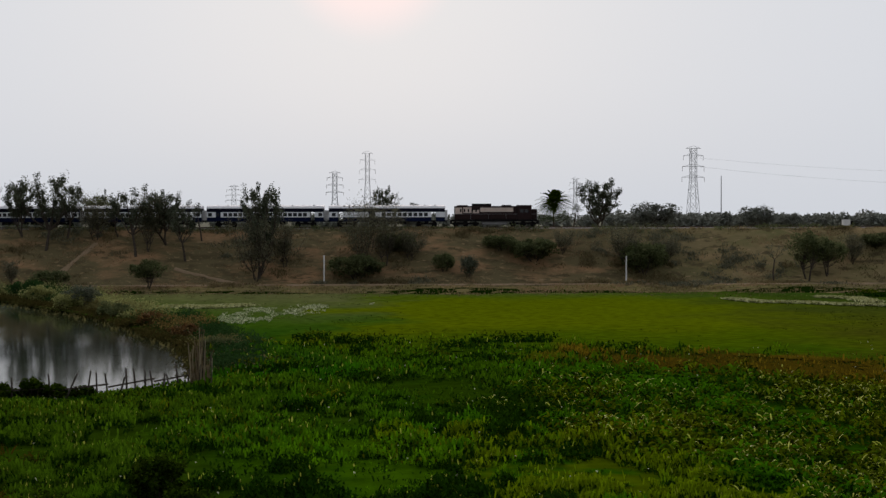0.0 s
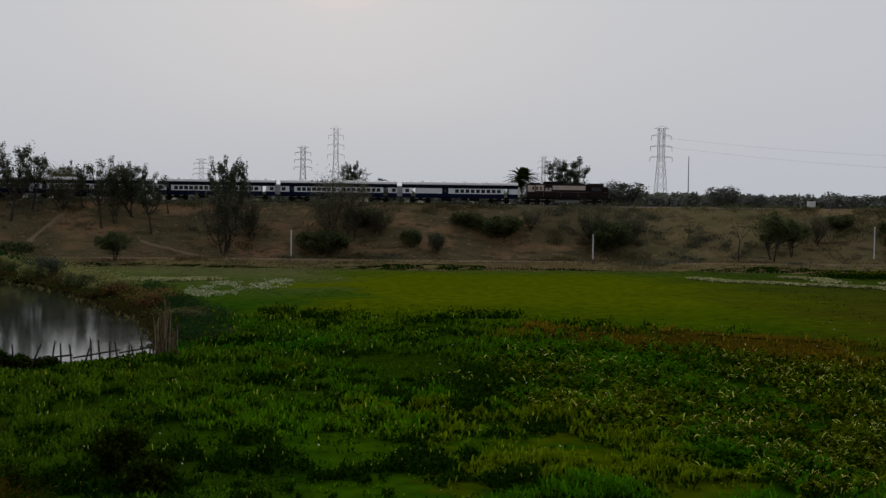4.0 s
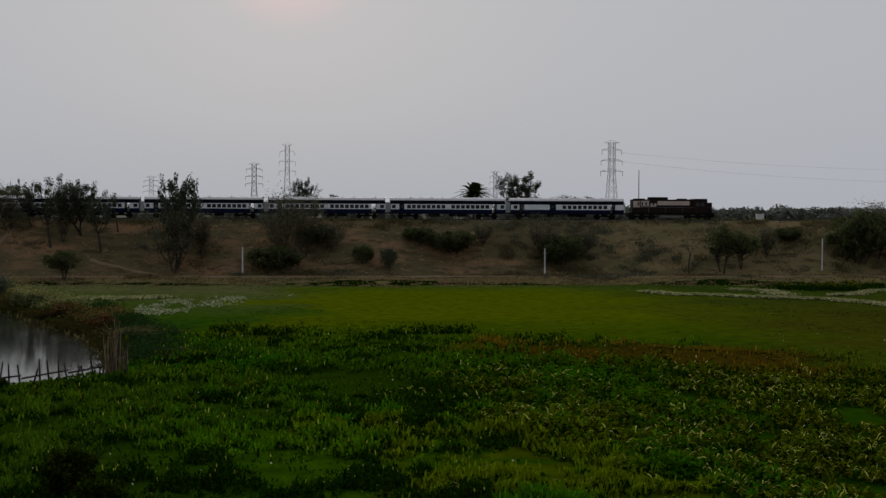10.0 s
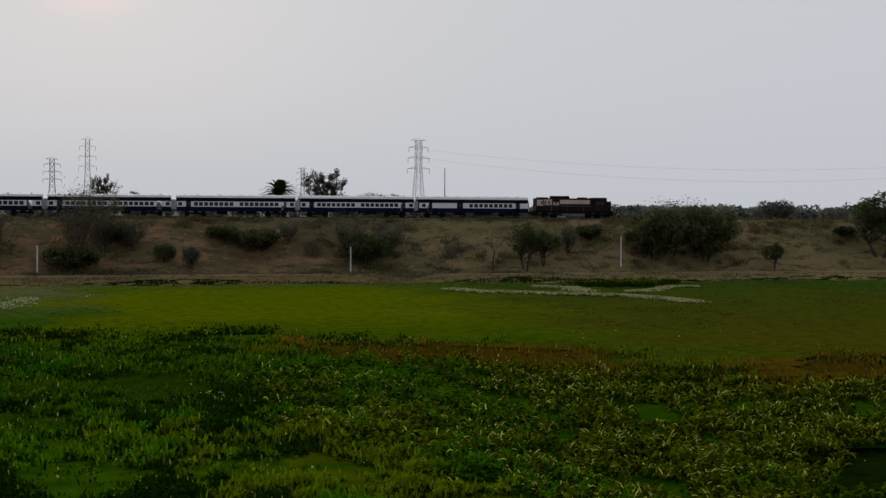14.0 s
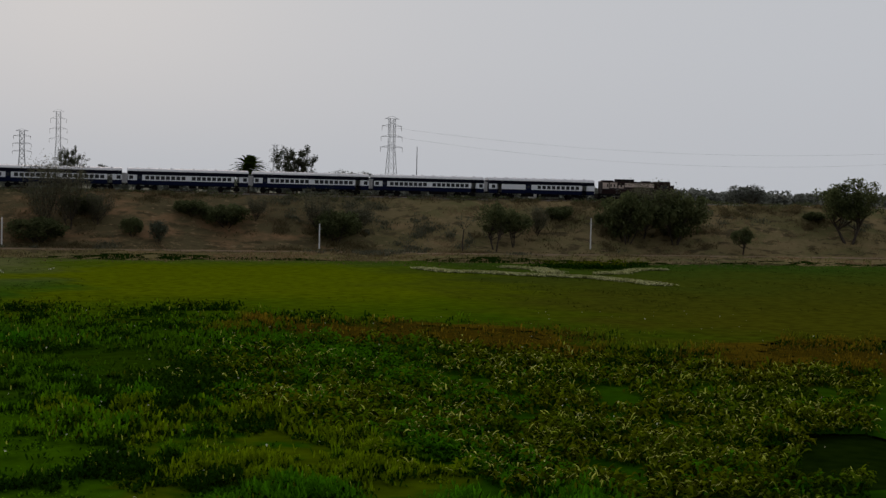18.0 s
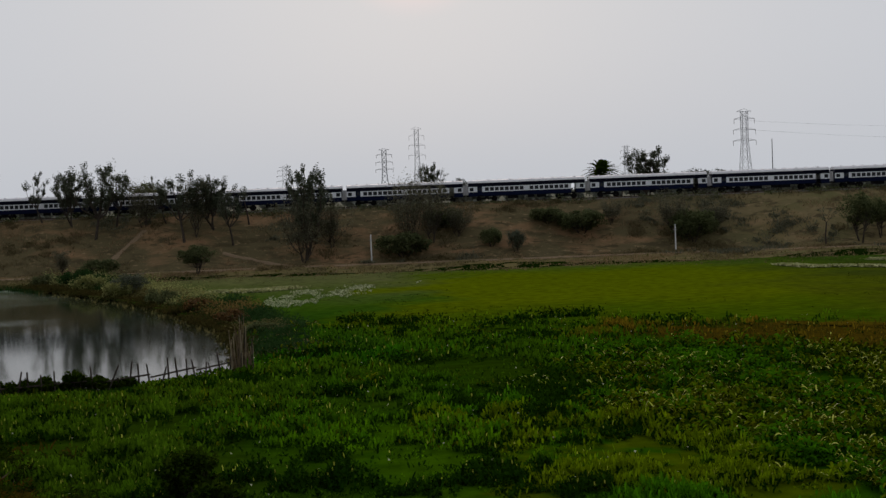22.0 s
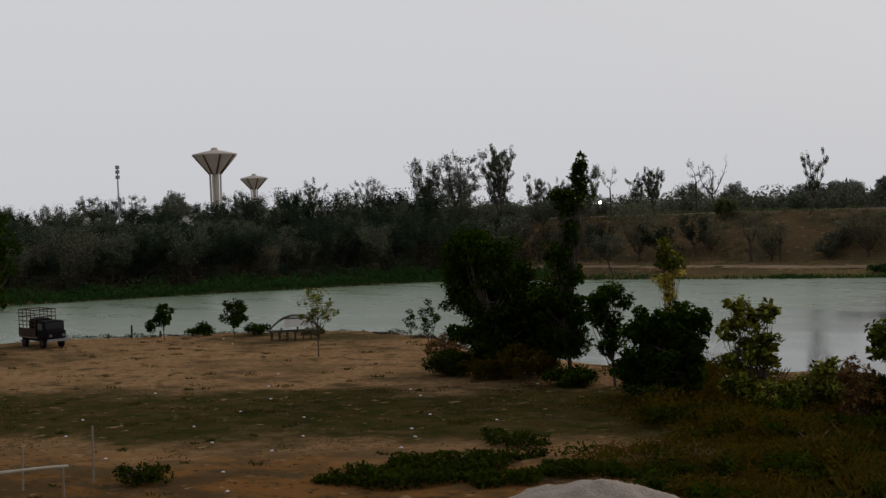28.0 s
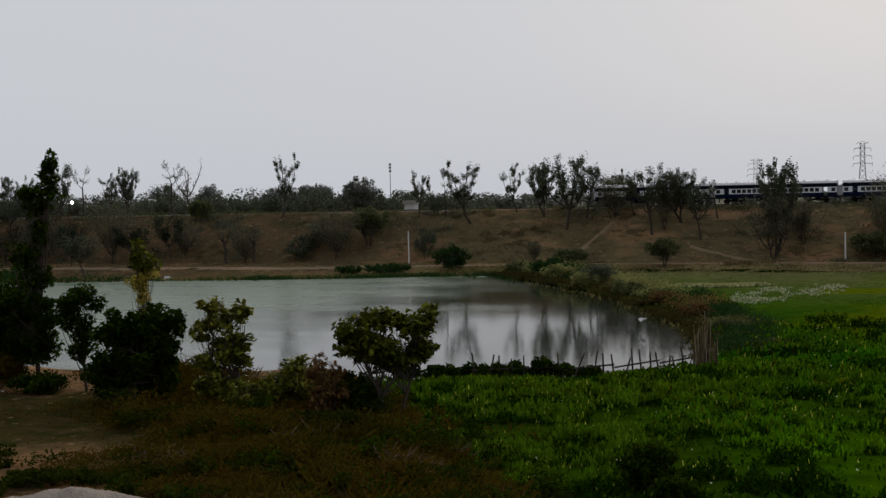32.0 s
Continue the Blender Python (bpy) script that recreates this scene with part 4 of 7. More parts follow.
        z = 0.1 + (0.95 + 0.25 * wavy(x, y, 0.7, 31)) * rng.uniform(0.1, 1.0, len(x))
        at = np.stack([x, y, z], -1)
        # Yellow tops over dark sides put light from above into the colours.
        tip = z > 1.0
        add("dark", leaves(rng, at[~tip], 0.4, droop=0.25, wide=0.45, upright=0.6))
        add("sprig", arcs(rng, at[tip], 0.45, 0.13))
    for cx, cy, rx, ry in RUSTS:
        x, y = scatter(rng, int(60 * rx * ry), cx - rx * 1.3, cx + rx * 1.3, cy - ry * 1.3, cy + ry * 1.3)
        k = np.hypot((x - cx) / rx, (y - cy) / ry) + 0.25 * wavy(x, y, 1.2, 73) < 1.05
        add("rust", arcs(rng, np.stack([x[k], y[k], 0.25 + 0.55 * rng.uniform(0, 1, k.sum())], -1), 0.34, 0.05, 0.4, (0.6, 1.2), (0.2, 0.9)))
    for key, mat, label in (("rust", M_RUSTWEED, "short reddish-brown withering weed in patches"), ("weed", M_WEED, "dense broad-leaved marsh weed in clumps"), ("mat", M_MATLEAF, "low fine weed growing through the floating mat"), ("dark", M_DARK_GREEN, "dark green clumps of marsh weed and shade-dark lower leaves"),
                            ("strap", M_YEL, "coarse curling strap-leaved marsh weed"), ("bright", M_GLINT, "pale leaf glints, painted highlights on the crests of the weed"), ("sprig", M_YEL, "yellowing sprigs among green marsh weed, and tops of dark clumps coloured as lit")):
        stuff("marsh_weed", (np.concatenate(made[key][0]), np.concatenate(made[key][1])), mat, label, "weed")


marsh_plants()

# ---- railway ----
RAIL_Y, RAIL_Z = 250.0, 10.5
prof = [(-4.2, 9.9), (-2.3, 10.30), (2.3, 10.30), (4.2, 9.9)]
xs = np.arange(-700, 701, 7.0)
co = np.array([(x, RAIL_Y + u, z) for x in xs for u, z in prof])
fa = np.array([(i * 4 + j, i * 4 + j + 1, i * 4 + j + 5, i * 4 + j + 4) for i in range(len(xs) - 1) for j in range(3)])
track = thing("railway_track", "single railway track on grey ballast along the embankment", "railway", kind="structure")
part("ballast_bed", (co, fa), M_BALLAST, track)
for side in (-0.838, 0.838):
    part("rail", boxes((-700, 700, RAIL_Y + side - 0.036, RAIL_Y + side + 0.036, RAIL_Z - 0.16, RAIL_Z), (-700, 700, RAIL_Y + side - 0.07, RAIL_Y + side + 0.07, RAIL_Z - 0.175, RAIL_Z - 0.155)), M_RUST, track)
sl = np.arange(-260, 200, 0.65)
cube = np.array([(a, b, c) for a in (-0.125, 0.125) for b in (-1.375, 1.375) for c in (-0.12, 0.02)])
cf = np.array([(0, 1, 3, 2), (4, 6, 7, 5), (0, 4, 5, 1), (2, 3, 7, 6), (1, 5, 7, 3)])
co = (cube[None] + np.stack([sl, np.full(len(sl), RAIL_Y), np.full(len(sl), RAIL_Z - 0.19)], -1)[:, None]).reshape(-1, 3)
fa = (cf[None] + (np.arange(len(sl)) * 8)[:, None, None]).reshape(-1, 4)
sleepers = part("sleepers", (co, fa), M_CONCRETE, track, "grey concrete sleepers")
sleepers["kind"] = "stuff"


def wheelset(parent, x, r, proto=[]):
    if not proto:
        bm = bmesh.new()
        for s in (-0.84, 0.84):
            rod(bm, (0, s - 0.065, 0), (0, s + 0.065, 0), 0.46, sides=20)
            rod(bm, (0, s * 0.91 - 0.02, 0), (0, s * 0.91 + 0.02, 0), 0.49, sides=20)
        rod(bm, (0, -1.1, 0), (0, 1.1, 0), 0.085, sides=8)
        ob = part("wheelset", bm, M_BLACK, parent)
        proto.append(ob)
        ob.matrix_basis = pose(x, 0, r)
        return ob
    return share("wheelset", proto[0], parent, pose(x, 0, r))


WHEELS = []
COACH = 21.6


def coach_body(ob, variant):
    """A passenger coach along x, its middle at the origin, on rails at z = 0."""
    h = COACH / 2
    part("underframe", boxes((-h, h, -1.4, 1.4, 0.95, 1.15), (-3.4, -1.6, -1.25, 1.25, 0.42, 0.95), (0.2, 1.4, -1.3, -0.5, 0.5, 0.95), (1.9, 3.6, -1.3, 1.3, 0.45, 0.95), (-h - 0.35, -h, -1.1, 1.1, 0.95, 1.15), (h, h + 0.35, -1.1, 1.1, 0.95, 1.15)), M_BLACK, ob, "black steel underframe with battery boxes")
    doors = (-h + 2.1, h - 2.1)
    spans = [(-h, doors[0] - 0.45), (doors[0] + 0.45, -0.02), (0.0, doors[1] - 0.45), (doors[1] + 0.45, h)]
    if variant == 1:
        spans = [(-h, doors[0] - 0.45), (doors[0] + 0.45, -3.4), (-2.2, doors[1] - 0.45), (doors[1] + 0.45, h)]
    for s in (-1, 1):
        for a, b in spans:
            part("lower_side", boxes((a, b, s * 1.62 - 0.03, s * 1.62 + 0.03, 1.02, 1.78)), M_NAVY, ob, "navy blue lower side")
            part("window_band", boxes((a, b, s * 1.615 - 0.03, s * 1.615 + 0.03, 1.781, 2.769)), M_BAND, ob, "pale window band")
        part("upper_side", boxes((-h, h, s * 1.60 - 0.03, s * 1.60 + 0.03, 2.77, 3.44)), M_SHADE_NAVY, ob, "navy upper side with the roof's shadow in its colour")
    closed = (doors[0],) if variant == 0 else (-2.8,)
    for x in closed:
        for s in (-1, 1):
            door = part("door", boxes((x - (0.45 if variant == 0 else 0.6), x + (0.45 if variant == 0 else 0.6), s * 1.56 - 0.03, s * 1.56 + 0.03, 1.15, 2.769)), M_NAVY, ob, "closed navy door")
            part("door_window", boxes((x - 0.22, x + 0.22, s * 1.60 - 0.012, s * 1.60 + 0.012, 2.05, 2.6)), M_DARKWIN, door)
    windows = [-7.36 + 0.92 * i for i in range(17) if i != 8] + [-10.2, 10.2]
    if variant == 1:
        windows = [-9.9] + [-0.6 + 0.98 * i for i in range(9)]
    proto = None
    for s in (-1, 1):
        for x in windows:
            if proto is None:
                proto = part("window", boxes((-0.31, 0.31, -0.02, 0.02, -0.29, 0.29), (-0.35, 0.35, -0.012, 0.012, -0.33, 0.33)), M_DARKWIN, ob)
                proto.matrix_basis = pose(x, s * 1.652, 2.29)
            else:
                share("window", proto, ob, pose(x, s * 1.652, 2.29))
    # end walls, floor and vestibule walls
    for s in (-1, 1):
        part("end_wall", boxes((s * (h - 0.03) - 0.03, s * (h - 0.03) + 0.03, -1.56, -0.45, 1.15, 3.44), (s * (h - 0.03) - 0.03, s * (h - 0.03) + 0.03, 0.45, 1.56, 1.15, 3.44), (s * (h - 0.03) - 0.03, s * (h - 0.03) + 0.03, -0.45, 0.45, 2.95, 3.04)), M_NAVY, ob)
        # Roof silver on the gangway stands for bright sky in the gap.
        part("gangway", boxes((s * (h + 0.25) - 0.24, s * (h + 0.25) + 0.24, -0.62, -0.5, 1.3, 3.1), (s * (h + 0.25) - 0.24, s * (h + 0.25) + 0.24, 0.5, 0.62, 1.3, 3.1), (s * (h + 0.25) - 0.24, s * (h + 0.25) + 0.24, -0.5, 0.5, 3.0, 3.1)), M_ROOF, ob, "gangway, pale for the sky seen between coaches")
        part("partition", boxes((s * (h - 2.9) - 0.03, s * (h - 2.9) + 0.03, -1.56, 1.56, 1.15, 3.44)), M_TARP, ob)
    part("floor_plate", boxes((-h + 0.06, h - 0.06, -1.55, 1.55, 1.152, 1.21)), M_BLACK, ob)
    # roof
    bm = bmesh.new()
    arc = [(1.66, 3.441), (1.62, 3.52), (1.48, 3.66), (1.15, 3.84), (0.62, 3.95), (0, 3.99)]
    arc = arc + [(-a, b) for a, b in arc[-2::-1]]
    rings = [[bm.verts.new((x, a, b)) for a, b in arc] for x in (-h - 0.05, h + 0.05)]
    for i in range(len(arc) - 1):
        bm.faces.new((rings[0][i], rings[1][i], rings[1][i + 1], rings[0][i + 1]))
    for r in rings:
        bm.faces.new(r)
    bmesh.ops.recalc_face_normals(bm, faces=bm.faces[:])
    roof = part("roof", bm, M_ROOF, ob, "silver-grey curved roof")
    vent = None
    for i in range(10):
        m = pose(-9 + 2 * i, 0.55 * (-1) ** i, 3.98)
        if vent is None:
            bm = bmesh.new()
            rod(bm, (0, 0, -0.06), (0, 0, 0.10), 0.16, 0.16, sides=10)
            rod(bm, (0, 0, 0.10), (0, 0, 0.16), 0.24, 0.1, sides=10)
            vent = part("roof_vent", bm, M_ROOF, roof)
            vent.matrix_basis = m
        else:
            share("roof_vent", vent, roof, m)
    for s in (-1, 1):
        part("bogie", boxes((s * 7.4 - 1.9, s * 7.4 + 1.9, -1.12, -0.98, 0.42, 0.74), (s * 7.4 - 1.9, s * 7.4 + 1.9, 0.98, 1.12, 0.42, 0.74), (s * 7.4 - 0.35, s * 7.4 + 0.35, -1.3, 1.3, 0.45, 0.95)), M_BLACK, ob, "black steel bogie frame")
        for d in (-1.45, 1.45):
            WHEELS.append(wheelset(ob, s * 7.4 + d, 0.46))


def make_coach(variant, label):
    ob = thing("passenger_coach", label, "coach", "coaches of the train")
    coach_body(ob, variant)
    return ob


def make_locomotive():
    ob = thing("diesel_locomotive", "dark maroon diesel locomotive with a cream side stripe", "locomotive")
    h = 8.0
    part("underframe", boxes((-h, h, -1.5, 1.5, 0.95, 1.35), (h, h + 0.3, -1.3, 1.3, 0.5, 1.25), (-h - 0.3, -h, -1.3, 1.3, 0.5, 1.25)), M_BLACK, ob)
    part("fuel_tank", boxes((-2.4, 2.4, -1.3, 1.3, 0.32, 0.949), bevel=0.1), M_TARP, ob, "grey fuel tank")
    part("long_hood", boxes((-h + 0.5, 4.2, -1.15, 1.15, 1.351, 3.85), bevel=0.12), M_MAROON, ob, "maroon engine hood")
    for s in (-1, 1):
        for a, b, c, d in ((-h + 0.6, -6.1, 2.35, 3.55), (-5.9, -4.3, 2.55, 3.6), (-4.1, -2.9, 2.5, 3.1), (-2.7, 3.5, 2.75, 3.55)):
            part("side_panel", boxes((a, b, s * 1.16 - 0.012, s * 1.16 + 0.012, c, d)), M_CREAM, ob, "faded cream panel")
        for i in range(5):
            part("louvre", boxes((-h + 1.5 + i * 0.72, -h + 1.78 + i * 0.72, s * 1.18 - 0.012, s * 1.18 + 0.012, 2.7, 3.3)), M_BLACK, ob)
        part("handrail", rods([((-h + 0.4, s * 1.46, 2.35), (h - 0.3, s * 1.46, 2.35), 0.02)] + [((x, s * 1.46, 1.35), (x, s * 1.46, 2.35), 0.02) for x in (-7.8, -4.5, -1.2, 2.1, 7.9)], 5), M_STEEL, ob)
    cab = part("cab", boxes((4.21, 6.9, -1.5, 1.5, 1.351, 4.02), bevel=0.1), M_MAROON, ob, "maroon driver's cab")
    for s in (-1, 1):
        part("cab_window", boxes((4.7, 5.4, s * 1.505 - 0.01, s * 1.505 + 0.01, 2.6, 3.25), (5.6, 6.3, s * 1.505 - 0.01, s * 1.505 + 0.01, 2.6, 3.25)), M_DARKWIN, cab)
        part("windscreen", boxes((6.895, 6.915, s * 0.75 - 0.5, s * 0.75 + 0.5, 2.7, 3.35)), M_DARKWIN, cab)
    nose = part("short_hood", boxes((6.9, h - 0.05, -1.1, 1.1, 1.351, 3.3), bevel=0.12), M_MAROON, ob, "maroon short nose hood")
    part("headlamp", rods([((h - 0.06, 0, 3.05), (h + 0.02, 0, 3.05), 0.2, 0.18)], 14), M_WHITE, nose)
    for a, b, c, d in ((-7.0, -5.0, 0.9, 4.02), (-4.2, -0.6, 0.8, 4.30), (1.4, 3.2, 0.6, 4.05)):
        part("roof_gear", boxes((a, b, -c, c, 3.84, d), bevel=0.06), M_BLACK, ob)
    for s in (-1, 1):
        part("bogie", boxes((s * 5.4 - 2.5, s * 5.4 + 2.5, -1.18, -1.0, 0.4, 0.8), (s * 5.4 - 2.5, s * 5.4 + 2.5, 1.0, 1.18, 0.4, 0.8), (s * 5.4 - 0.3, s * 5.4 + 0.3, -1.0, 1.0, 0.5, 0.95)), M_BLACK, ob, "black steel bogie frame")
        for d in (-1.85, 0, 1.85):
            WHEELS.append(wheelset(ob, s * 5.4 + d, 0.46))
    return ob


PITCH, SPEED, JOINT = 22.6, 4.9, 7.9
loco = make_locomotive()
first = make_coach(1, "navy blue passenger coach with luggage section and pale band")
second = make_coach(0, "navy blue passenger coach with pale window band, silver roof")
TRAIN = [(loco, 16.7), (first, JOINT - PITCH / 2), (second, JOINT - PITCH * 1.5)]
for i in range(2, 10):
    src = first if i == 9 else second
    ob = copy_thing(src, pose(0, 0, 0))
    WHEELS.extend(o for o in ob.children if o.name.startswith("wheelset"))
    TRAIN.append((ob, JOINT - PITCH * (i + 0.5)))


# ---- trees ----
def tree(kind, seed, height, width, leaf_mat, leaf, lumps, lump, per, label, bottom=0.35, r0=0.2, flat=0.8, dome=1.0, stems=1, lean=0.0, name="tree", droop=0.15, wide=0.6, gap=0.8, lobes=()):
    """One tree: a trunk with limbs that reach to clumps of leaves inside an uneven crown, or inside lobes (x, z, half width, half height)."""
    rng = np.random.default_rng(seed)
    ob = thing(name, label, "bush" if name == "bush" else "tree")
    zc, zr = height * (1 + bottom) / 2, height * (1 - bottom) / 2
    centres = []
    if lobes:
        size_ = np.array([a * a * b for _, _, a, b in lobes]) ** 0.8
        for k in rng.choice(len(lobes), lumps, p=size_ / size_.sum()):
            lx_, lz_, a, b = lobes[k]
            d = rng.normal(0, 1, 3)
            d *= rng.uniform(0.1, 1.0) ** 0.45 / np.linalg.norm(d)
            centres.append(np.array([lx_ + d[0] * max(a - lump * 0.6, 0.1), d[1] * max(a - lump * 0.4, 0.2), lz_ + d[2] * max(b - lump * 0.6, 0.1)]))
    for i in range(0 if lobes else lumps * 30):
        d = rng.normal(0, 1, 3)
        d /= np.linalg.norm(d)
        r = rng.uniform(0.15, 1.0) ** 0.45
        p = np.array([d[0] * r * (width / 2 - lump * 0.6), d[1] * r * (width / 2 - lump * 0.6), zc + d[2] * r * max(zr - lump * 0.6, 0.05)])
        p[2] = zc - zr + (p[2] - zc + zr) ** dome * (2 * zr) ** (1 - dome)
        p *= np.array([1, 1, rng.uniform(0.9, 1.04)])
        if all(np.linalg.norm((p - q) / np.array([1, 1, flat])) > lump * gap for q in centres):
            centres.append(p)
        if len(centres) >= lumps:
            break
    lines = []
    heads = []
    for k in range(stems):
        a = 2 * np.pi * k / stems + rng.uniform(0, 1)
        off = 0.0 if stems == 1 else width * 0.05
        foot = np.array([math.cos(a) * off, math.sin(a) * off, -0.05])
        top = np.array([lean * height + math.cos(a) * off * 5, math.sin(a) * off * 5, height * max(bottom + 0.22, 0.5)])
        mid = foot * 0.4 + top * 0.6 + rng.normal(0, 0.03 * height, 3) * np.array([1, 1, 0])
        line = []
        for s in np.linspace(0, 1, 6):
            line.append(((1 - s) ** 2 * foot + 2 * s * (1 - s) * mid + s * s * top, r0 * (1 - 0.6 * s)))
        lines.append(line)
        heads.append(line)
    at = []
    for c in centres:
        line = heads[rng.integers(len(heads))]
        k = min(len(line) - 1, max(1, int(rng.uniform(0.35, 1.0) * len(line) * min(1.0, 0.45 + c[2] / height))))
        p0, rr = line[k]
        reach = c - p0
        bend = p0 + reach * 0.5 + np.array([reach[0], reach[1], 0]) * 0.18 - np.array([0, 0, 0.08 * np.linalg.norm(reach)]) + rng.normal(0, 0.06, 3) * np.linalg.norm(reach)
        r1 = max(rr * 0.55, 0.02)
        lines.append([((1 - s) ** 2 * p0 + 2 * s * (1 - s) * bend + s * s * c, r1 * (1 - 0.75 * s)) for s in np.linspace(0, 1, 5)])
        if per:
            n = int(per * rng.uniform(0.5, 1.4))
            d = rng.normal(0, 1, (n, 3))
            d /= np.linalg.norm(d, axis=1, keepdims=True)
            size = lump * rng.uniform(0.65, 1.3)
            at.append(c + d * size * rng.uniform(0.35, 1.0, (n, 1)) ** 0.6 * np.array([1, 1, flat]) + rng.normal(0, 0.1 * lump, (n, 3)))
    part("trunk", tubes(lines, 5), M_BARK, ob, smooth=True)
    if at:
        at = np.concatenate(at)
        at = at[at[:, 2] > 0.08]
        part("crown", leaves(rng, at, leaf, droop=droop, wide=wide), leaf_mat, ob)
    return ob


def fan_tree(seed, height, width, leaf_mat, label, limbs=5, shoots=6, tuft=0.45, per=60, leaf=0.26, fork=0.3, r0=0.2, stems=1, spread_=1.0):
    """A lopped tree: crooked limbs fan out of a short trunk, and upright shoots on them end in tufts of leaves."""
    rng = np.random.default_rng(seed)
    ob = thing("tree", label, "tree")
    lines, at = [], []
    up = np.array([0, 0, 1.0])
    for k in range(stems):
        foot = np.array([rng.normal(0, 0.03 * width * (stems > 1)), rng.normal(0, 0.03 * width * (stems > 1)), -0.1])
        head = foot + np.array([rng.normal(0, 0.05 * height), rng.normal(0, 0.05 * height), fork * height * rng.uniform(0.85, 1.15)])
        mid = (foot + head) / 2 + rng.normal(0, 0.015 * height, 3) * np.array([1, 1, 0])
        lines.append([(foot, r0 * 1.15), (mid, r0), (head, r0 * 0.85)])
        for i in range(limbs):
            az = 2 * np.pi * (i + rng.uniform(-0.35, 0.35)) / limbs + k
            out_ = np.array([math.cos(az), math.sin(az), 0])
            reach = width / 2 * rng.uniform(0.25, 0.95) * spread_
            top = head * np.array([1, 1, 0]) + out_ * reach + up * height * (rng.uniform(0.80, 0.98) - 0.14 * (reach / (width / 2)) ** 2)
            bend = head + out_ * reach * 0.75 + up * (top[2] - head[2]) * 0.35 + rng.normal(0, 0.03 * height, 3)
            limb = [((1 - s) ** 2 * head + 2 * s * (1 - s) * bend + s * s * top + rng.normal(0, 0.012 * height, 3) * (0 < s < 1), r0 * (0.62 - 0.42 * s)) for s in np.linspace(0, 1, 7)]
            lines.append(limb)
            for j in range(shoots):
                s = rng.integers(2, 7)
                p0, rr = limb[s]
                d = up * rng.uniform(0.5, 1.1) + out_ * rng.normal(0.15, 0.45) + np.array([-out_[1], out_[0], 0]) * rng.normal(0, 0.6)
                d /= np.linalg.norm(d)
                p1 = p0 + d * height * rng.uniform(0.07, 0.17)
                p1[2] = min(p1[2], height * 1.02)
                lines.append([(p0, rr * 0.7), ((p0 + p1) / 2 + rng.normal(0, 0.012 * height, 3), rr * 0.55), (p1, rr * 0.35)])
                if per:
                    for c, w in ((p1, 1.0), (p0 * 0.4 + p1 * 0.6, 0.75)):
                        n = int(per * w * rng.uniform(0.4, 1.4))
                        q = rng.normal(0, 1, (n, 3))
                        q *= tuft * rng.uniform(0.7, 1.3) * w * rng.uniform(0.05, 1.0, (n, 1)) ** 0.5 / np.linalg.norm(q, axis=1, keepdims=True)
                        at.append(c + q + d * (q @ d)[:, None] * 0.5)
    part("trunk", tubes(lines, 5), M_BARK, ob, smooth=True)
    if at:
        part("crown", leaves(rng, np.concatenate(at), leaf, wide=0.6), leaf_mat, ob)
    return ob


def palm(seed, height, label):
    rng = np.random.default_rng(seed)
    ob = thing("palm_tree", label, "palm tree")
    line = [(np.array([0.15 * math.sin(i), 0, height * 0.72 * i / 8]), 0.2 - 0.007 * i) for i in range(9)]
    part("trunk", tubes([line], 7), M_BARK, ob, smooth=True)
    top = np.array([0.1, 0, height * 0.72])
    co, fa = [], []
    for i in range(150):
        az, el = rng.uniform(0, 2 * np.pi), rng.uniform(-0.7, 1.4)
        d = np.array([math.cos(az) * math.cos(el), math.sin(az) * math.cos(el), math.sin(el)])
        side = np.array([-math.sin(az), math.cos(az), 0])
        length = height * rng.uniform(0.36, 0.46)
        for j in range(12):
            s = (j + 1) / 12
            p = top + d * length * s - np.array([0, 0, 1]) * length * 0.42 * s * s
            for k in (-1, 1):
                tip = p + (side * k * 0.8 + d * 0.5 - np.array([0, 0, 0.25])) * 0.95 * (1.1 - s * 0.6)
                b = len(co)
                co += [p, p + d * 0.2, tip + d * 0.04, tip]
                fa.append((b, b + 1, b + 2, b + 3))
    part("fronds", (np.array(co), np.array(fa)), M_LEAF_DARK, ob)
    return ob


# every kind is grown a few times, then copied at its size
KINDS = {}


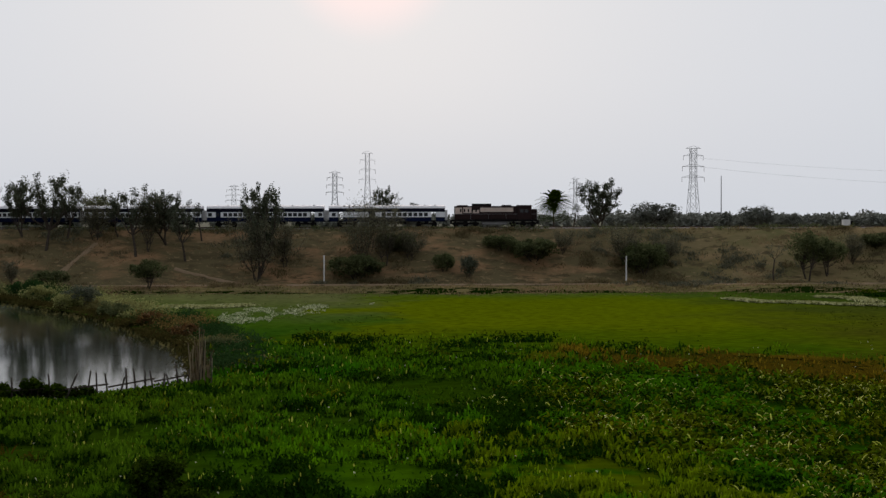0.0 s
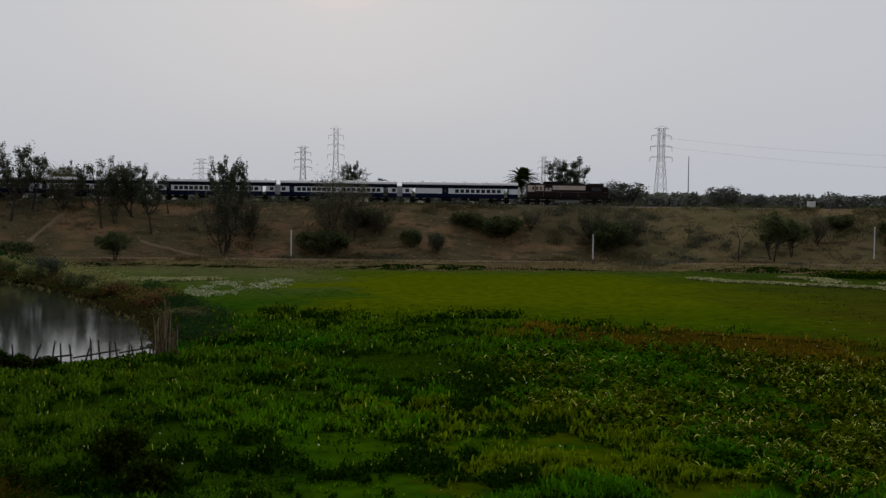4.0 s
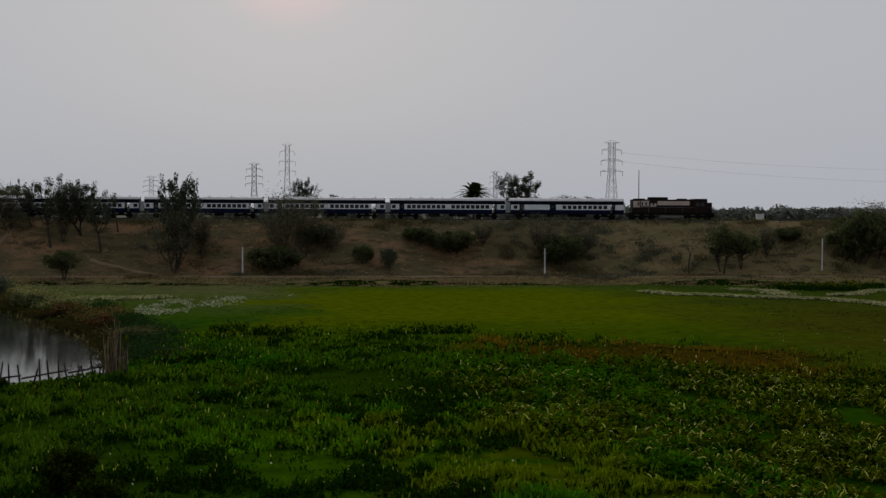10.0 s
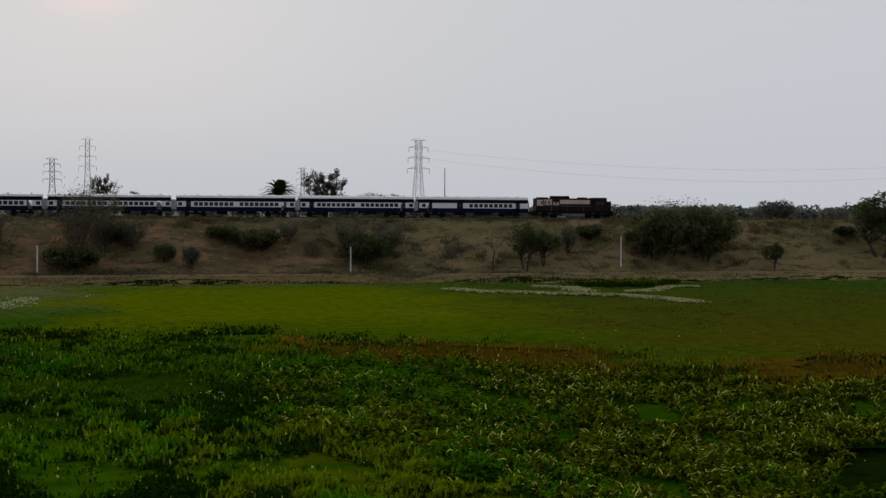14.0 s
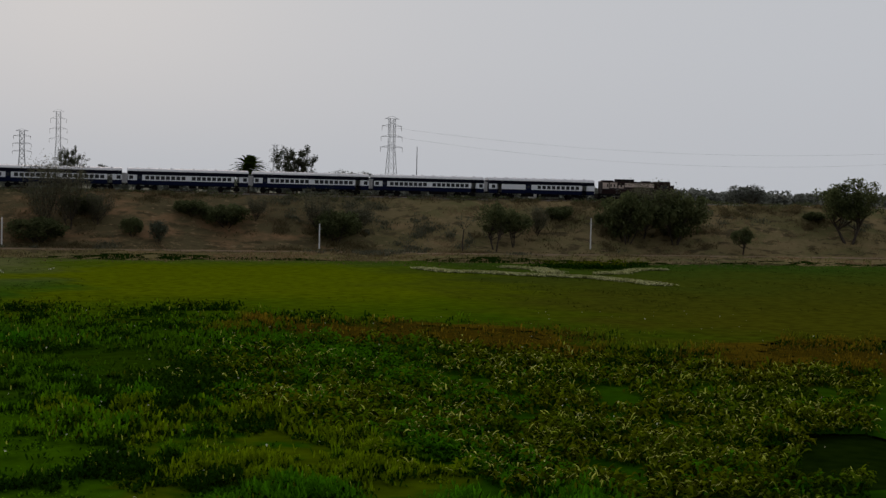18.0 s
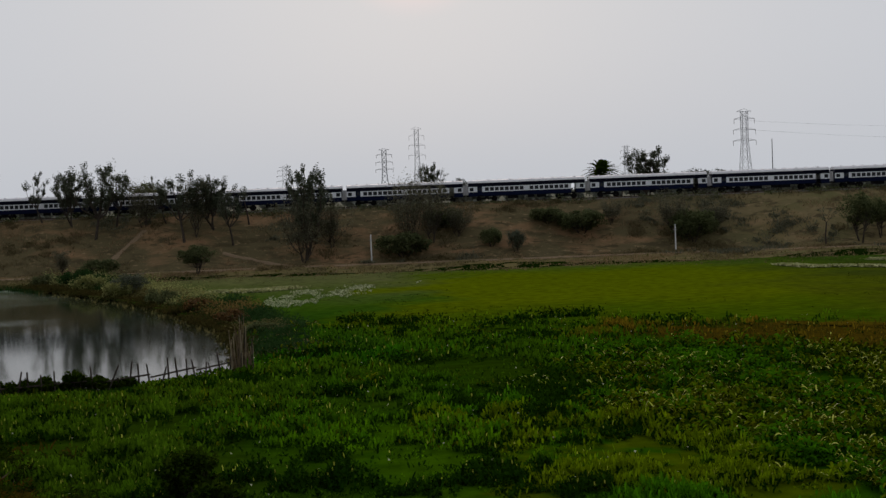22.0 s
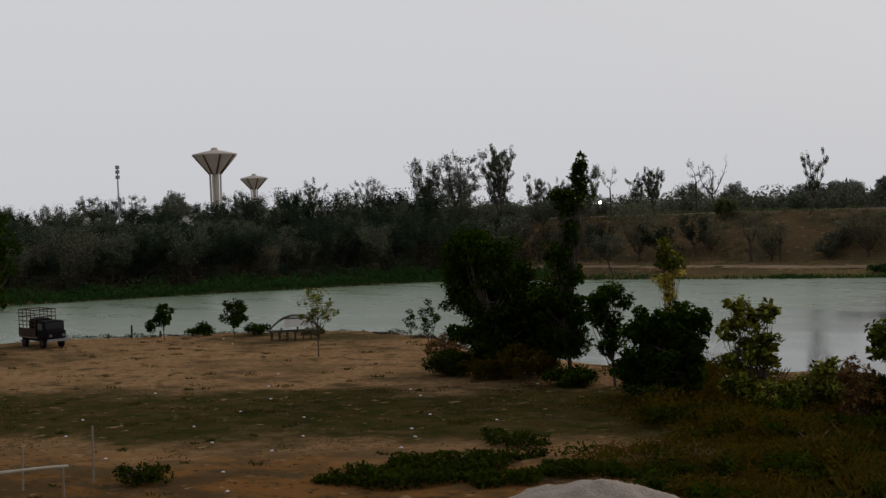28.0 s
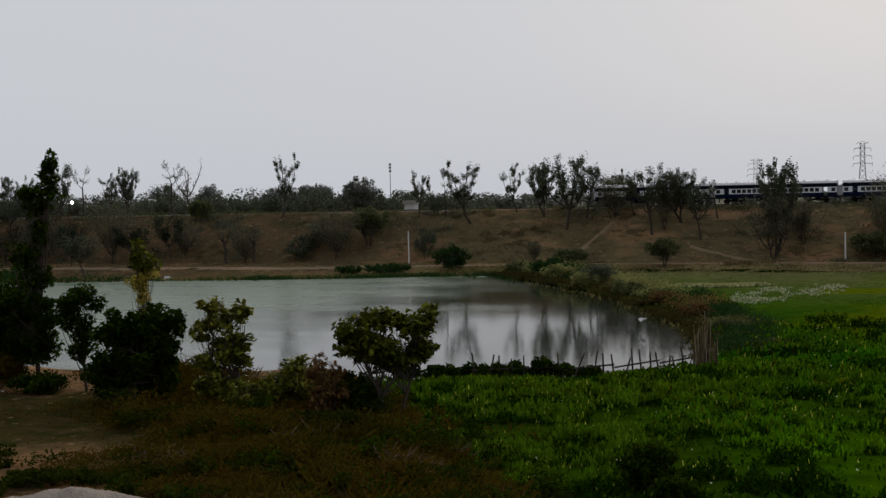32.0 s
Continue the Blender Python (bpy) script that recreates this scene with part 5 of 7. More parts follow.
def kind_of(kind, rng):
    """Grown samples of a kind with their height and width."""
    if kind in KINDS:
        return KINDS[kind]
    made = []
    for i in range(3):
        seed = sum(map(ord, kind)) + 17 * i
        if kind == "lopped":
            made.append((fan_tree(seed, 11, 7, M_LEAF_FAR, "lopped roadside tree with tufts of haze-pale leaves", limbs=(5, 6, 7)[i], shoots=(6, 5, 6)[i], tuft=0.6, per=64, leaf=0.31, fork=(0.30, 0.36, 0.22)[i], stems=(1, 1, 2)[i]), 11, 7))
        elif kind == "leafy":
            made.append((fan_tree(seed, 11, 9, (M_LEAF_FAR, M_HAZY_LEAF, M_LEAF_FAR)[i], "roadside tree with an open crown of haze-pale green leaves", limbs=8, shoots=8, tuft=0.62, per=46, leaf=0.3, fork=0.24, stems=1), 11, 9))
        elif kind == "round":
            made.append((tree(kind, seed, 7, 8, M_SLOPE_LEAF, 0.36, 46, 0.9, 110, "spreading thorn tree with a dark green crown", 0.26, 0.18, flat=0.7, dome=0.75, lean=0.04, stems=2), 7, 8))
        elif kind == "far_round":
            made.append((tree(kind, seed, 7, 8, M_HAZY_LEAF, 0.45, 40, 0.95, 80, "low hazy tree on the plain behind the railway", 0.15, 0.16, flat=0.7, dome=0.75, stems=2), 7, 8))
        elif kind == "shrub":
            made.append((tree(kind, seed, 4.5, 8, M_SLOPE_LEAF, 0.38, 52, 0.85, 110, "dense dark green thorn bush on the slope", 0.0, 0.08, flat=0.8, dome=0.75, stems=5, name="bush"), 4.5, 8))
        elif kind == "scrub":
            made.append((tree(kind, seed, 6, 7, M_LEAF_FAR, 0.3, 44, 0.8, 70, "half-dry scrub with thin stems and haze-pale leaves", 0.1, 0.08, dome=0.85, stems=4, name="bush"), 6, 7))
        elif kind == "feathery":
            made.append((fan_tree(seed, 9, 7, M_THORN, "feathery half-dry thorn tree with many thin stems", limbs=6, shoots=9, tuft=1.1, per=17, leaf=0.26, fork=0.14, r0=0.08, stems=3), 9, 7))
        elif kind == "grove":
            made.append((fan_tree(seed, 10, 9, (M_LEAF_FAR, M_WOOD_LEAF, M_WOOD_LEAF)[i], "green tree of the wood beyond the pond", limbs=7, shoots=6, tuft=1.1, per=32, leaf=0.42, fork=0.32, r0=0.16), 10, 9))
        elif kind == "stick":
            made.append((fan_tree(seed, 10, 3, M_LEAF_FAR, "thin crooked tree with a few tufts", limbs=2, shoots=4, tuft=0.55, per=30, leaf=0.26, fork=0.62, r0=0.16), 10, 3))
        elif kind == "bare":
            made.append((fan_tree(seed, 9, 6.5, M_LEAF_DRY, "bare leafless tree with dark branches", limbs=(4, 3, 5)[i], shoots=8, tuft=0.5, per=(3, 0, 5)[i], leaf=0.25, fork=0.34, r0=0.2, spread_=1.1), 9, 6.5))
        elif kind == "palm" and i == 0:
            made.append((palm(5, 10, "date palm with a dark ragged crown"), 10, 6.1))
    for ob, _, _ in made:
        ob.matrix_basis = pose(0, 0, -400)
    KINDS[kind] = made
    return made


used = set()


def plant(kind, x, y, height, width, rng):
    samples = kind_of(kind, rng)
    ob, h, w = samples[rng.integers(len(samples))]
    side = min(max(width / w, 0.72 * height / h), 1.35 * height / h)
    m = Matrix.Translation((x, y, float(land(x, y)) - 0.08)) @ pose(0, 0, 0, 0, 0, rng.uniform(0, 360)) @ Matrix.Diagonal((side, side, height / h, 1))
    if ob not in used:
        used.add(ob)
        ob.matrix_basis = m
        return ob
    return copy_thing(ob, m @ Matrix.Diagonal((*(1 / v for v in ob.scale), 1)))


tree_rng = np.random.default_rng(21)


def grow(kind, x, y, height, width):
    plant(kind, x, y, height, width, tree_rng)


# on the embankment
grow("leafy", -63.4, 236.9, 14.0, 11.5)
grow("lopped", -68.6, 241.0, 9.6, 5.5)
grow("lopped", -60.6, 241.0, 10.6, 6.0)
grow("feathery", -55.2, 240.0, 7.6, 7.0)
grow("lopped", -51.5, 241.0, 8.2, 4.5)
grow("lopped", -47.2, 234.8, 12.4, 8.0)
grow("feathery", -45.4, 236.5, 9.6, 6.8)
grow("lopped", -42.6, 239.0, 9.2, 7.0)
grow("lopped", -38.6, 234.8, 10.6, 6.6)
grow("stick", -36.6, 241.0, 6.6, 3.4)
grow("round", -41.4, 215.3, 4.8, 6.7)
grow("lopped", -25.2, 228.4, 15.7, 6.4)
grow("feathery", -25.6, 227.6, 11.0, 8.6)
grow("feathery", -21.0, 232.0, 7.4, 8.0)
grow("feathery", -7.4, 231.4, 11.6, 5.0)
grow("feathery", -3.4, 232.4, 10.4, 5.6)
grow("shrub", -8.3, 228.4, 4.4, 10.7)
grow("feathery", 1.0, 233.0, 5.6, 8.0)
grow("shrub", 6.7, 229.2, 3.4, 4.1)
grow("scrub", 11.0, 227.5, 3.9, 2.5)
grow("shrub", 22.6, 234.0, 4.4, 9.5)
grow("shrub", 16.8, 236.8, 3.0, 11.1)
grow("feathery", 28.0, 236.0, 4.4, 9.0)
grow("shrub", -1.8, 236.7, 3.5, 9.0)
grow("shrub", 41.4, 230.1, 5.8, 9.4)
grow("feathery", 38.2, 232.6, 7.0, 9.0)
grow("feathery", 46.0, 233.5, 5.4, 8.0)
grow("stick", 62.2, 223.2, 6.4, 4.4)
grow("round", 69.0, 226.4, 8.5, 7.6)
grow("round", 73.0, 228.4, 6.8, 7.3)
grow("feathery", 78.6, 232.0, 5.4, 8.3)
grow("shrub", 84.2, 236.7, 2.8, 8.5)
grow("shrub", 95.5, 230.6, 9.7, 11.6)
grow("shrub", 105.4, 231.5, 10.3, 11.8)
grow("feathery", 100.0, 233.0, 10.0, 12.0)
grow("round", 117.1, 226.9, 5.3, 5.2)
grow("round", 141.1, 230.2, 12.5, 13.6)
grow("shrub", 137.9, 238.0, 2.1, 6.9)
grow("scrub", 10.7, 227.2, 4.3, 2.9)
grow("lopped", -82.9, 240.0, 11.4, 8.4)
grow("lopped", -74.6, 243.0, 9.0, 4.8)
grow("lopped", -94.8, 243.0, 9.2, 3.8)
grow("stick", -89.1, 243.0, 8.4, 2.2)
grow("scrub", -91.6, 244.0, 4.4, 4.4)
grow("lopped", -124.4, 242.0, 12.6, 6.0)
grow("feathery", -153.3, 225.5, 11.6, 9.6)
grow("bare", -126.0, 222.5, 9.4, 8.2)
grow("bare", -121.5, 225.0, 8.0, 6.2)
grow("feathery", -124.0, 226.0, 7.0, 9.0)
grow("feathery", -105.5, 228.0, 8.8, 9.6)
grow("round", -101.0, 233.0, 7.4, 8.6)
grow("scrub", -112.0, 232.0, 5.2, 9.0)
grow("shrub", -143.5, 242.4, 4.6, 5.1)
grow("scrub", -88.0, 229.0, 6.2, 3.6)
grow("shrub", -57.3, 216.0, 3.0, 9.0)
grow("feathery", -66.0, 225.0, 4.0, 7.0)
grow("scrub", -42.5, 175.6, 3.7, 6.1)
grow("bare", -165.6, 230.8, 8.5, 7.3)
grow("feathery", -139.2, 229.3, 5.6, 9.1)
grow("feathery", -170.0, 226.0, 9.6, 9.0)
grow("bare", -178.0, 224.0, 8.6, 7.0)
grow("scrub", -113.4, 227.9, 4.3, 9.7)
grow("feathery", -76.9, 212.7, 3.6, 6.7)
# behind the railway
grow("palm", 30.7, 275.0, 9.8, 6.1)
grow("lopped", 40.2, 272.0, 10.8, 8.7)
grow("stick", 34.5, 274.0, 7.0, 4.4)
grow("far_round", 53.4, 285.0, 7.9, 12.0)
grow("far_round", 79.8, 300.0, 7.2, 9.5)
grow("far_round", 87.2, 300.0, 5.0, 9.0)
grow("lopped", -4.2, 268.0, 8.9, 4.0)
grow("stick", -2.0, 268.0, 7.6, 3.0)
grow("stick", -162.2, 262.0, 11.8, 4.0)
grow("bare", -157.9, 262.0, 13.6, 4.4)
grow("stick", -186.4, 262.0, 11.2, 3.4)
grow("lopped", -178.3, 262.0, 10.2, 5.2)
grow("lopped", -174.2, 262.0, 10.9, 3.8)
grow("far_round", -115.6, 262.0, 8.2, 8.0)
grow("far_round", -120.0, 270.0, 7.0, 9.0)
grow("far_round", -146.4, 300.0, 9.4, 11.5)
grow("far_round", -139.0, 290.0, 8.8, 8.0)
grow("far_round", -152.0, 292.0, 8.8, 8.0)
grow("leafy", -234.8, 262.0, 17.4, 15.0)
grow("leafy", -246.4, 262.0, 17.2, 11.0)
grow("leafy", -240.0, 268.0, 14.0, 16.0)
grow("lopped", -219.9, 262.0, 18.4, 6.6)
grow("lopped", -213.0, 266.0, 12.0, 6.6)
grow("lopped", -206.0, 268.0, 11.0, 5.0)
grow("leafy", -298.9, 290.0, 15.2, 12.0)
grow("lopped", -335.5, 300.0, 17.3, 8.4)
grow("leafy", -198.0, 268.0, 13.6, 9.0)
grow("round", -60.3, 263.0, 7.0, 6.9)
grow("far_round", 160.5, 310.0, 7.3, 11.8)
grow("far_round", 1.5, 280.0, 7.4, 7.1)
grow("far_round", -175.5, 300.0, 9.3, 8.8)
grow("far_round", -164.5, 340.0, 9.7, 11.2)
grow("leafy", -519.2, 330.0, 17.6, 14.4)
grow("leafy", -485.2, 330.0, 16.2, 14.9)
grow("far_round", -453.4, 330.0, 17.1, 14.3)
grow("leafy", -415.1, 330.0, 16.1, 11.2)


# the wood on the far shore: the front trees one by one, those behind joined
def joined_trees(name, placed, label):
    """Many copies of grown trees in one object of kind stuff, its trunks a part."""
    made = {"trunk": ([], []), "crown": ([], [])}
    mats = {}
    for ob, m in placed:
        for child in ob.children:
            key = child.name.split(".")[0]
            n = len(child.data.vertices)
            co = np.empty(n * 3, np.float32)
            child.data.vertices.foreach_get("co", co)
            fa = np.empty(len(child.data.loops), np.int32)
            child.data.loops.foreach_get("vertex_index", fa)
            m3 = np.array(m.to_3x3())
            cos, fas = made[key]
            fas.append(fa.reshape(-1, 4) + sum(len(c) for c in cos))
            cos.append(co.reshape(-1, 3) @ m3.T + np.array(m.translation))
            mats.setdefault(key, child.data.materials[0])
    whole = stuff(name, tuple(np.concatenate(v) for v in made["crown"]), mats["crown"], label, "trees")
    part("trunks", tuple(np.concatenate(v) for v in made["trunk"]), mats["trunk"], whole)


behind = {}
front = 0
for i in range(640):
    x = -140 - 310 * tree_rng.uniform(0, 1)
    y = tree_rng.uniform(112, 240)
    d = float(pond_side(np.array([x]), np.array([y]))[0])
    if d < 17 or (x > -185 and y > 200 and i % 4):
        continue
    height = tree_rng.uniform(6.5, 11.0) * (1.0 if x > -200 else 1.2 if y > 205 else 1.08)
    wide = tree_rng.uniform(7, 12)
    if d < 42 and front < 80:
        front += 1
        plant(("grove", "feathery", "grove", "grove")[i % 4], x, y, height, wide, tree_rng)
    else:
        k = tree_rng.integers(3)
        ob, h, w = kind_of("grove", tree_rng)[k]
        side = min(max(wide / w, 0.72 * height / h), 1.35 * height / h)
        behind.setdefault(int(k), []).append((ob, Matrix.Translation((x, y, float(land(x, y)) - 0.08)) @ pose(0, 0, 0, 0, 0, tree_rng.uniform(0, 360)) @ Matrix.Diagonal((side, side, height / h, 1))))
for k in sorted(behind):
    joined_trees("wood_trees", behind[k], "green trees in the depth of the wood")


def thicket():
    """Undergrowth of the wood: low clumps too many to count."""
    rng = np.random.default_rng(35)
    x, y = scatter(rng, 3600, -470, -135, 105, 246)
    d = pond_side(x, y)
    k = (d > 14) & ((x < -172) | ((y < 232) & (rng.uniform(0, 1, len(x)) < np.clip((-135 - x) / 60, 0, 1) * 0.35)))
    x, y = x[k], y[k]
    at = []
    for px, py in zip(x, y):
        n = 62
        r = rng.uniform(0.9, 2.1) * (1.4 if rng.uniform() < 0.3 else 1.0)
        dd = rng.normal(0, 1, (n, 3))
        dd /= np.linalg.norm(dd, axis=1, keepdims=True)
        at.append(np.array([px, py, 0.6 + r * 0.7]) + dd * r * np.array([1.2, 1.2, 0.8]) * rng.uniform(0.5, 1, (n, 1)))
    at = np.concatenate(at)
    at[:, 2] = np.maximum(at[:, 2], 0.1) + land(at[:, 0], at[:, 1])
    half = np.repeat(wavy(x, y, 3.0, 61) + rng.normal(0, 0.6, len(x)) < 0.3, 62)
    bx, by = scatter(rng, 190000, -330, -120, 95, 225)
    d = pond_side(bx, by)
    k = (d > 0.2) & (d < np.where(bx < -150, 19 + 3 * wavy(bx, by, 4, 29), 6.5)) & (by > 98) & ((bx < -150) | (rng.uniform(0, 1, len(bx)) < np.clip((-110 - bx) / 45, 0.12, 1) * 0.6))
    bx, by, d = bx[k], by[k], d[k]
    rise = np.clip(1.7 + 0.7 * wavy(bx, by, 2.5, 22), 0.3, 3.4) * np.where(bx < -150, 1.0, 0.4)
    stuff("shore_bushes", leaves(rng, np.stack([bx, by, np.maximum(land(bx, by), 0) + rise * rng.uniform(0.1, 1, len(bx))], -1), 0.55, wide=0.7), M_SHORE, "dark green bushes along the water's edge of the wood", "bushes")
    stuff("undergrowth", leaves(rng, at[half], 0.5, wide=0.75), M_WITHERED, "withered brown undergrowth of the wood on the far shore", "undergrowth")
    stuff("undergrowth", leaves(rng, at[~half], 0.5, wide=0.75), M_WOOD_LEAF, "dark green undergrowth of the wood", "undergrowth")


thicket()


def belt(name, n, x0, x1, y0, y1, h0, h1, seed, label, mat=None, k=90, leaf=1.5):
    """Far woods: crowns of many leaf clumps joined into one."""
    rng = np.random.default_rng(seed)
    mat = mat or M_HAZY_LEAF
    at, trunks = [], []
    for i in range(n):
        x, y, h = rng.uniform(x0, x1), rng.uniform(y0, y1), rng.uniform(h0, h1)
        z = float(land(x, y))
        w = h * rng.uniform(0.7, 1.4)
        d = rng.normal(0, 1, (k, 3))
        d /= np.linalg.norm(d, axis=1, keepdims=True)
        r = rng.uniform(0.3, 1.0, (k, 1)) ** 0.5
        at.append(np.array([x, y, z + h * 0.6]) + d * r * np.array([w / 2, w / 2, h * 0.42]) + rng.normal(0, 0.3, (k, 3)))
        trunks.append([(np.array([x, y, z - 0.2]), 0.25), (np.array([x, y, z + h * 0.5]), 0.15)])
    ob = stuff(name, leaves(rng, np.concatenate(at), leaf, wide=0.8), mat, label, "trees")
    part("trunks", tubes(trunks, 4), M_BARK, ob)
    return ob


belt("far_trees", 900, -1100, 1300, 560, 800, 4.5, 7.5, 31, "distant belt of haze-pale green trees on the plain")
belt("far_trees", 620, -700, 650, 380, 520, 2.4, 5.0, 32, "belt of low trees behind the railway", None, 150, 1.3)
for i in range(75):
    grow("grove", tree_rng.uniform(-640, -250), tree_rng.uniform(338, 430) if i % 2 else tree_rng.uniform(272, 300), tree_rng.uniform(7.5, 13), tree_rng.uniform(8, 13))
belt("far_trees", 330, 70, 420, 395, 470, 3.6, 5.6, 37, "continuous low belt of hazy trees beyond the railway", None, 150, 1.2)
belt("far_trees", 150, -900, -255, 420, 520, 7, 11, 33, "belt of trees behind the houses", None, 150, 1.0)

belt("far_trees", 330, -345, -103, 262, 335, 3.5, 6.8, 36, "continuous belt of haze-pale trees behind the railway", M_LEAF_FAR, 260, 0.6)

# ---- grass and brush ----
PATH = [(-175, 214), (-140, 212), (-110, 213), (-60, 219), (-30, 222), (0, 221), (30, 222), (60, 221), (100, 223), (150, 222)]


def off_path(x, y):
    """True away from the trodden path along the embankment's foot."""
    return np.abs(y - np.interp(x, [a for a, _ in PATH], [b for _, b in PATH])) > 2.2


def grass():
    rng = np.random.default_rng(41)
    x, y = scatter(rng, 170000, -260, 190, 204, 247)
    seen = (np.abs(np.degrees(np.arctan2(x, y)) + 14) < 52) & off_path(x, y)
    cover = wavy(x, y, 7, 3) + 0.7 * wavy(x, y, 2.2, 9) + rng.normal(0, 0.25, len(x))
    k = seen & (cover > 0.9)
    stuff("dry_grass", blades(rng, np.stack([x[k], y[k], land(x[k], y[k]) - 0.05], -1), 0.34, 0.13, 0.5), M_GRASS, "tufts of dry brown grass on the embankment", "grass")
    k = seen & (cover < -1.0) & (x > -150)
    stuff("olive_grass", blades(rng, np.stack([x[k], y[k], land(x[k], y[k]) - 0.05], -1), 0.36, 0.14, 0.5), M_KHAKI, "olive-brown weeds on the embankment", "grass")
    x, y = scatter(rng, 26000, -260, 190, 243.6, 246.6)
    up_ = np.clip(0.6 + 0.35 * wavy(x, y, 2.5, 16), 0.0, 1.5) * rng.uniform(0.1, 1, len(x))
    k = (wavy(x, y, 3, 17) > -0.5)
    stuff("trackside_weeds", leaves(rng, np.stack([x, y, land(x, y) + up_], -1)[k], 0.3, wide=0.6), M_SLOPE_LEAF, "low haze-pale green weeds along the edge of the ballast", "weeds")
    x, y = scatter(rng, 150000, -330, 190, 95, 224)
    d = pond_side(x, y)
    far = (y > 198 + 2 * np.sin(x * 0.1)) & (y < 216) & (x > -70) & (rng.uniform(0, 1, len(x)) < 0.5)
    rim = (d > -0.8) & (d < 7 + 14 * (x < -150)) & (y > 98) & (x < -14)
    k = far | rim
    x, y = x[k], y[k]
    at = np.stack([x, y, np.maximum(land(x, y), -0.1) - 0.05], -1)
    k = x < -64
    green_ = k & ((x < -150) | (pond_side(x, y) < 2.6 + 1.2 * wavy(x, y, 2.5, 77)))
    stuff("shore_grass", blades(rng, at[green_], np.where(x[green_] < -140, 1.0, 0.7), 0.2, 0.5), M_SHORE, "green rushes and grass along the far shore", "grass")
    stuff("shore_grass", blades(rng, at[k & ~green_], 0.35, 0.34, 0.45), M_OLIVE, "olive-brown grass along the far shore", "grass")
    k = ~k & (rng.uniform(0, 1, len(x)) < 0.6)
    stuff("shore_grass", blades(rng, at[k], 0.4, 0.34, 0.45), M_OLIVE, "pale olive grass along the marsh's far edge", "grass")
    # close grass between the path and the pond
    x, y = scatter(rng, 34000, -150, -60, 192, 216)
    d = pond_side(x, y)
    k = (d > -0.2) & (d < 5.5 + 1.2 * wavy(x, y, 3, 78)) & off_path(x, y)
    x, y, d = x[k], y[k], d[k]
    low = d < 2.2 + 0.9 * wavy(x, y, 2.5, 79) + rng.normal(0, 0.4, len(x))
    at = np.stack([x, y, np.maximum(land(x, y), -0.05) - 0.05], -1)
    stuff("shore_grass", blades(rng, at[low], 0.5, 0.2, 0.6), M_SHORE, "dark green grass at the pond's far brim", "grass")
    stuff("shore_grass", blades(rng, at[~low], 0.3, 0.2, 0.7), M_OLIVE, "short olive grass above the pond's far brim", "grass")
    # brush between the bare plot and the marsh
    x, y = scatter(rng, 200000, -52, -8, 34, 74)
    line = (x + 31) * 0.828 + (y - 73) * 0.56
    edge = -15.0 + 2.0 * np.sin(y * 0.5) + rng.normal(0, 1.0, len(x))
    k = (line < 1.0 + 2.2 * wavy(x, y, 1.6, 21) + rng.normal(0, 0.9, len(x))) & (line > edge) & (y < 71 - 0.35 * (x + 31)) & (wavy(x, y, 1.1, 3) + rng.normal(0, 0.7, len(x)) > -0.7)
    x, y = x[k], y[k]
    h = np.clip(0.8 + 0.3 * wavy(x, y, 2.2, 4), 0.25, 1.7) * np.clip((line[k] + 17) / 7, 0.3, 1)
    at = np.stack([x, y, land(x, y) - 0.05], -1)
    dry = rng.uniform(0, 1, len(x)) < 0.5
    tone = wavy(x, y, 2.0, 27) + rng.normal(0, 0.25, len(x))
    shade, straw = tone < -1.1, (tone > 1.5) & dry
    stuff("brush_leaves", leaves(rng, at[shade] + np.array([0, 0, 1.0]) * (h[shade] * rng.uniform(0.2, 1.0, shade.sum()))[:, None], 0.22, wide=0.6), M_CREEP, "dark green leaves in patches of the brush", "brush")
    stuff("straw", blades(rng, at[straw], h[straw] * 0.9, 0.05, 0.4), M_STALK, "brown dry straw standing in the brush", "brush")
    at, h, dry = at[~(shade | straw)], h[~(shade | straw)], dry[~(shade | straw)]
    stuff("brown_brush", blades(rng, at[dry], h[dry] * 0.8, 0.055, 0.5), M_BRUSH, "thick brown-green brush on the near bank", "brush")
    leafy = at[~dry] + np.array([0, 0, 1.0]) * (h[~dry] * rng.uniform(0.3, 1.0, (~dry).sum()))[:, None]
    stuff("brush_leaves", leaves(rng, leafy, 0.16, wide=0.6), M_BRUSH, "small dry leaves in the brush", "brush")
    # a strip of rank weed, dark for the shadowy band between the brush and the marsh
    x, y = scatter(rng, 60000, -30, -4, 34, 66)
    line = (x + 31) * 0.828 + (y - 73) * 0.56
    k = (line > 0.2) & (line < 4.2 + 1.1 * wavy(x, y, 1.8, 38) - np.clip((y - 50) * 0.16, 0, 3)) & (wavy(x, y, 0.9, 39) > -0.8)
    x, y = x[k], y[k]
    h = np.clip(0.55 + 0.3 * wavy(x, y, 1.2, 40), 0.1, 1.2) * rng.uniform(0.2, 1, len(x))
    stuff("rank_weed", leaves(rng, np.stack([x, y, land(x, y) + h], -1), 0.24, wide=0.5, upright=0.3), M_CREEP, "rank weed, its dark green standing for shade below the brush", "weeds")
    # herbs that stand out of the brush
    at, pale = [], []
    for i in range(230):
        px, py = rng.uniform(-46, -12), rng.uniform(40, 72)
        ln = (px + 31) * 0.828 + (py - 73) * 0.56
        if not (-15 < ln < 3.5) or py > 71 - 0.35 * (px + 31):
            continue
        m_ = rng.integers(60, 150)
        r_, h_ = rng.uniform(0.4, 1.0), rng.uniform(0.6, 1.7)
        q = rng.normal(0, 0.5, (m_, 3)) * np.array([r_, r_, 0.3 * h_]) + np.array([px, py, float(land(px, py)) + h_ * 0.6])
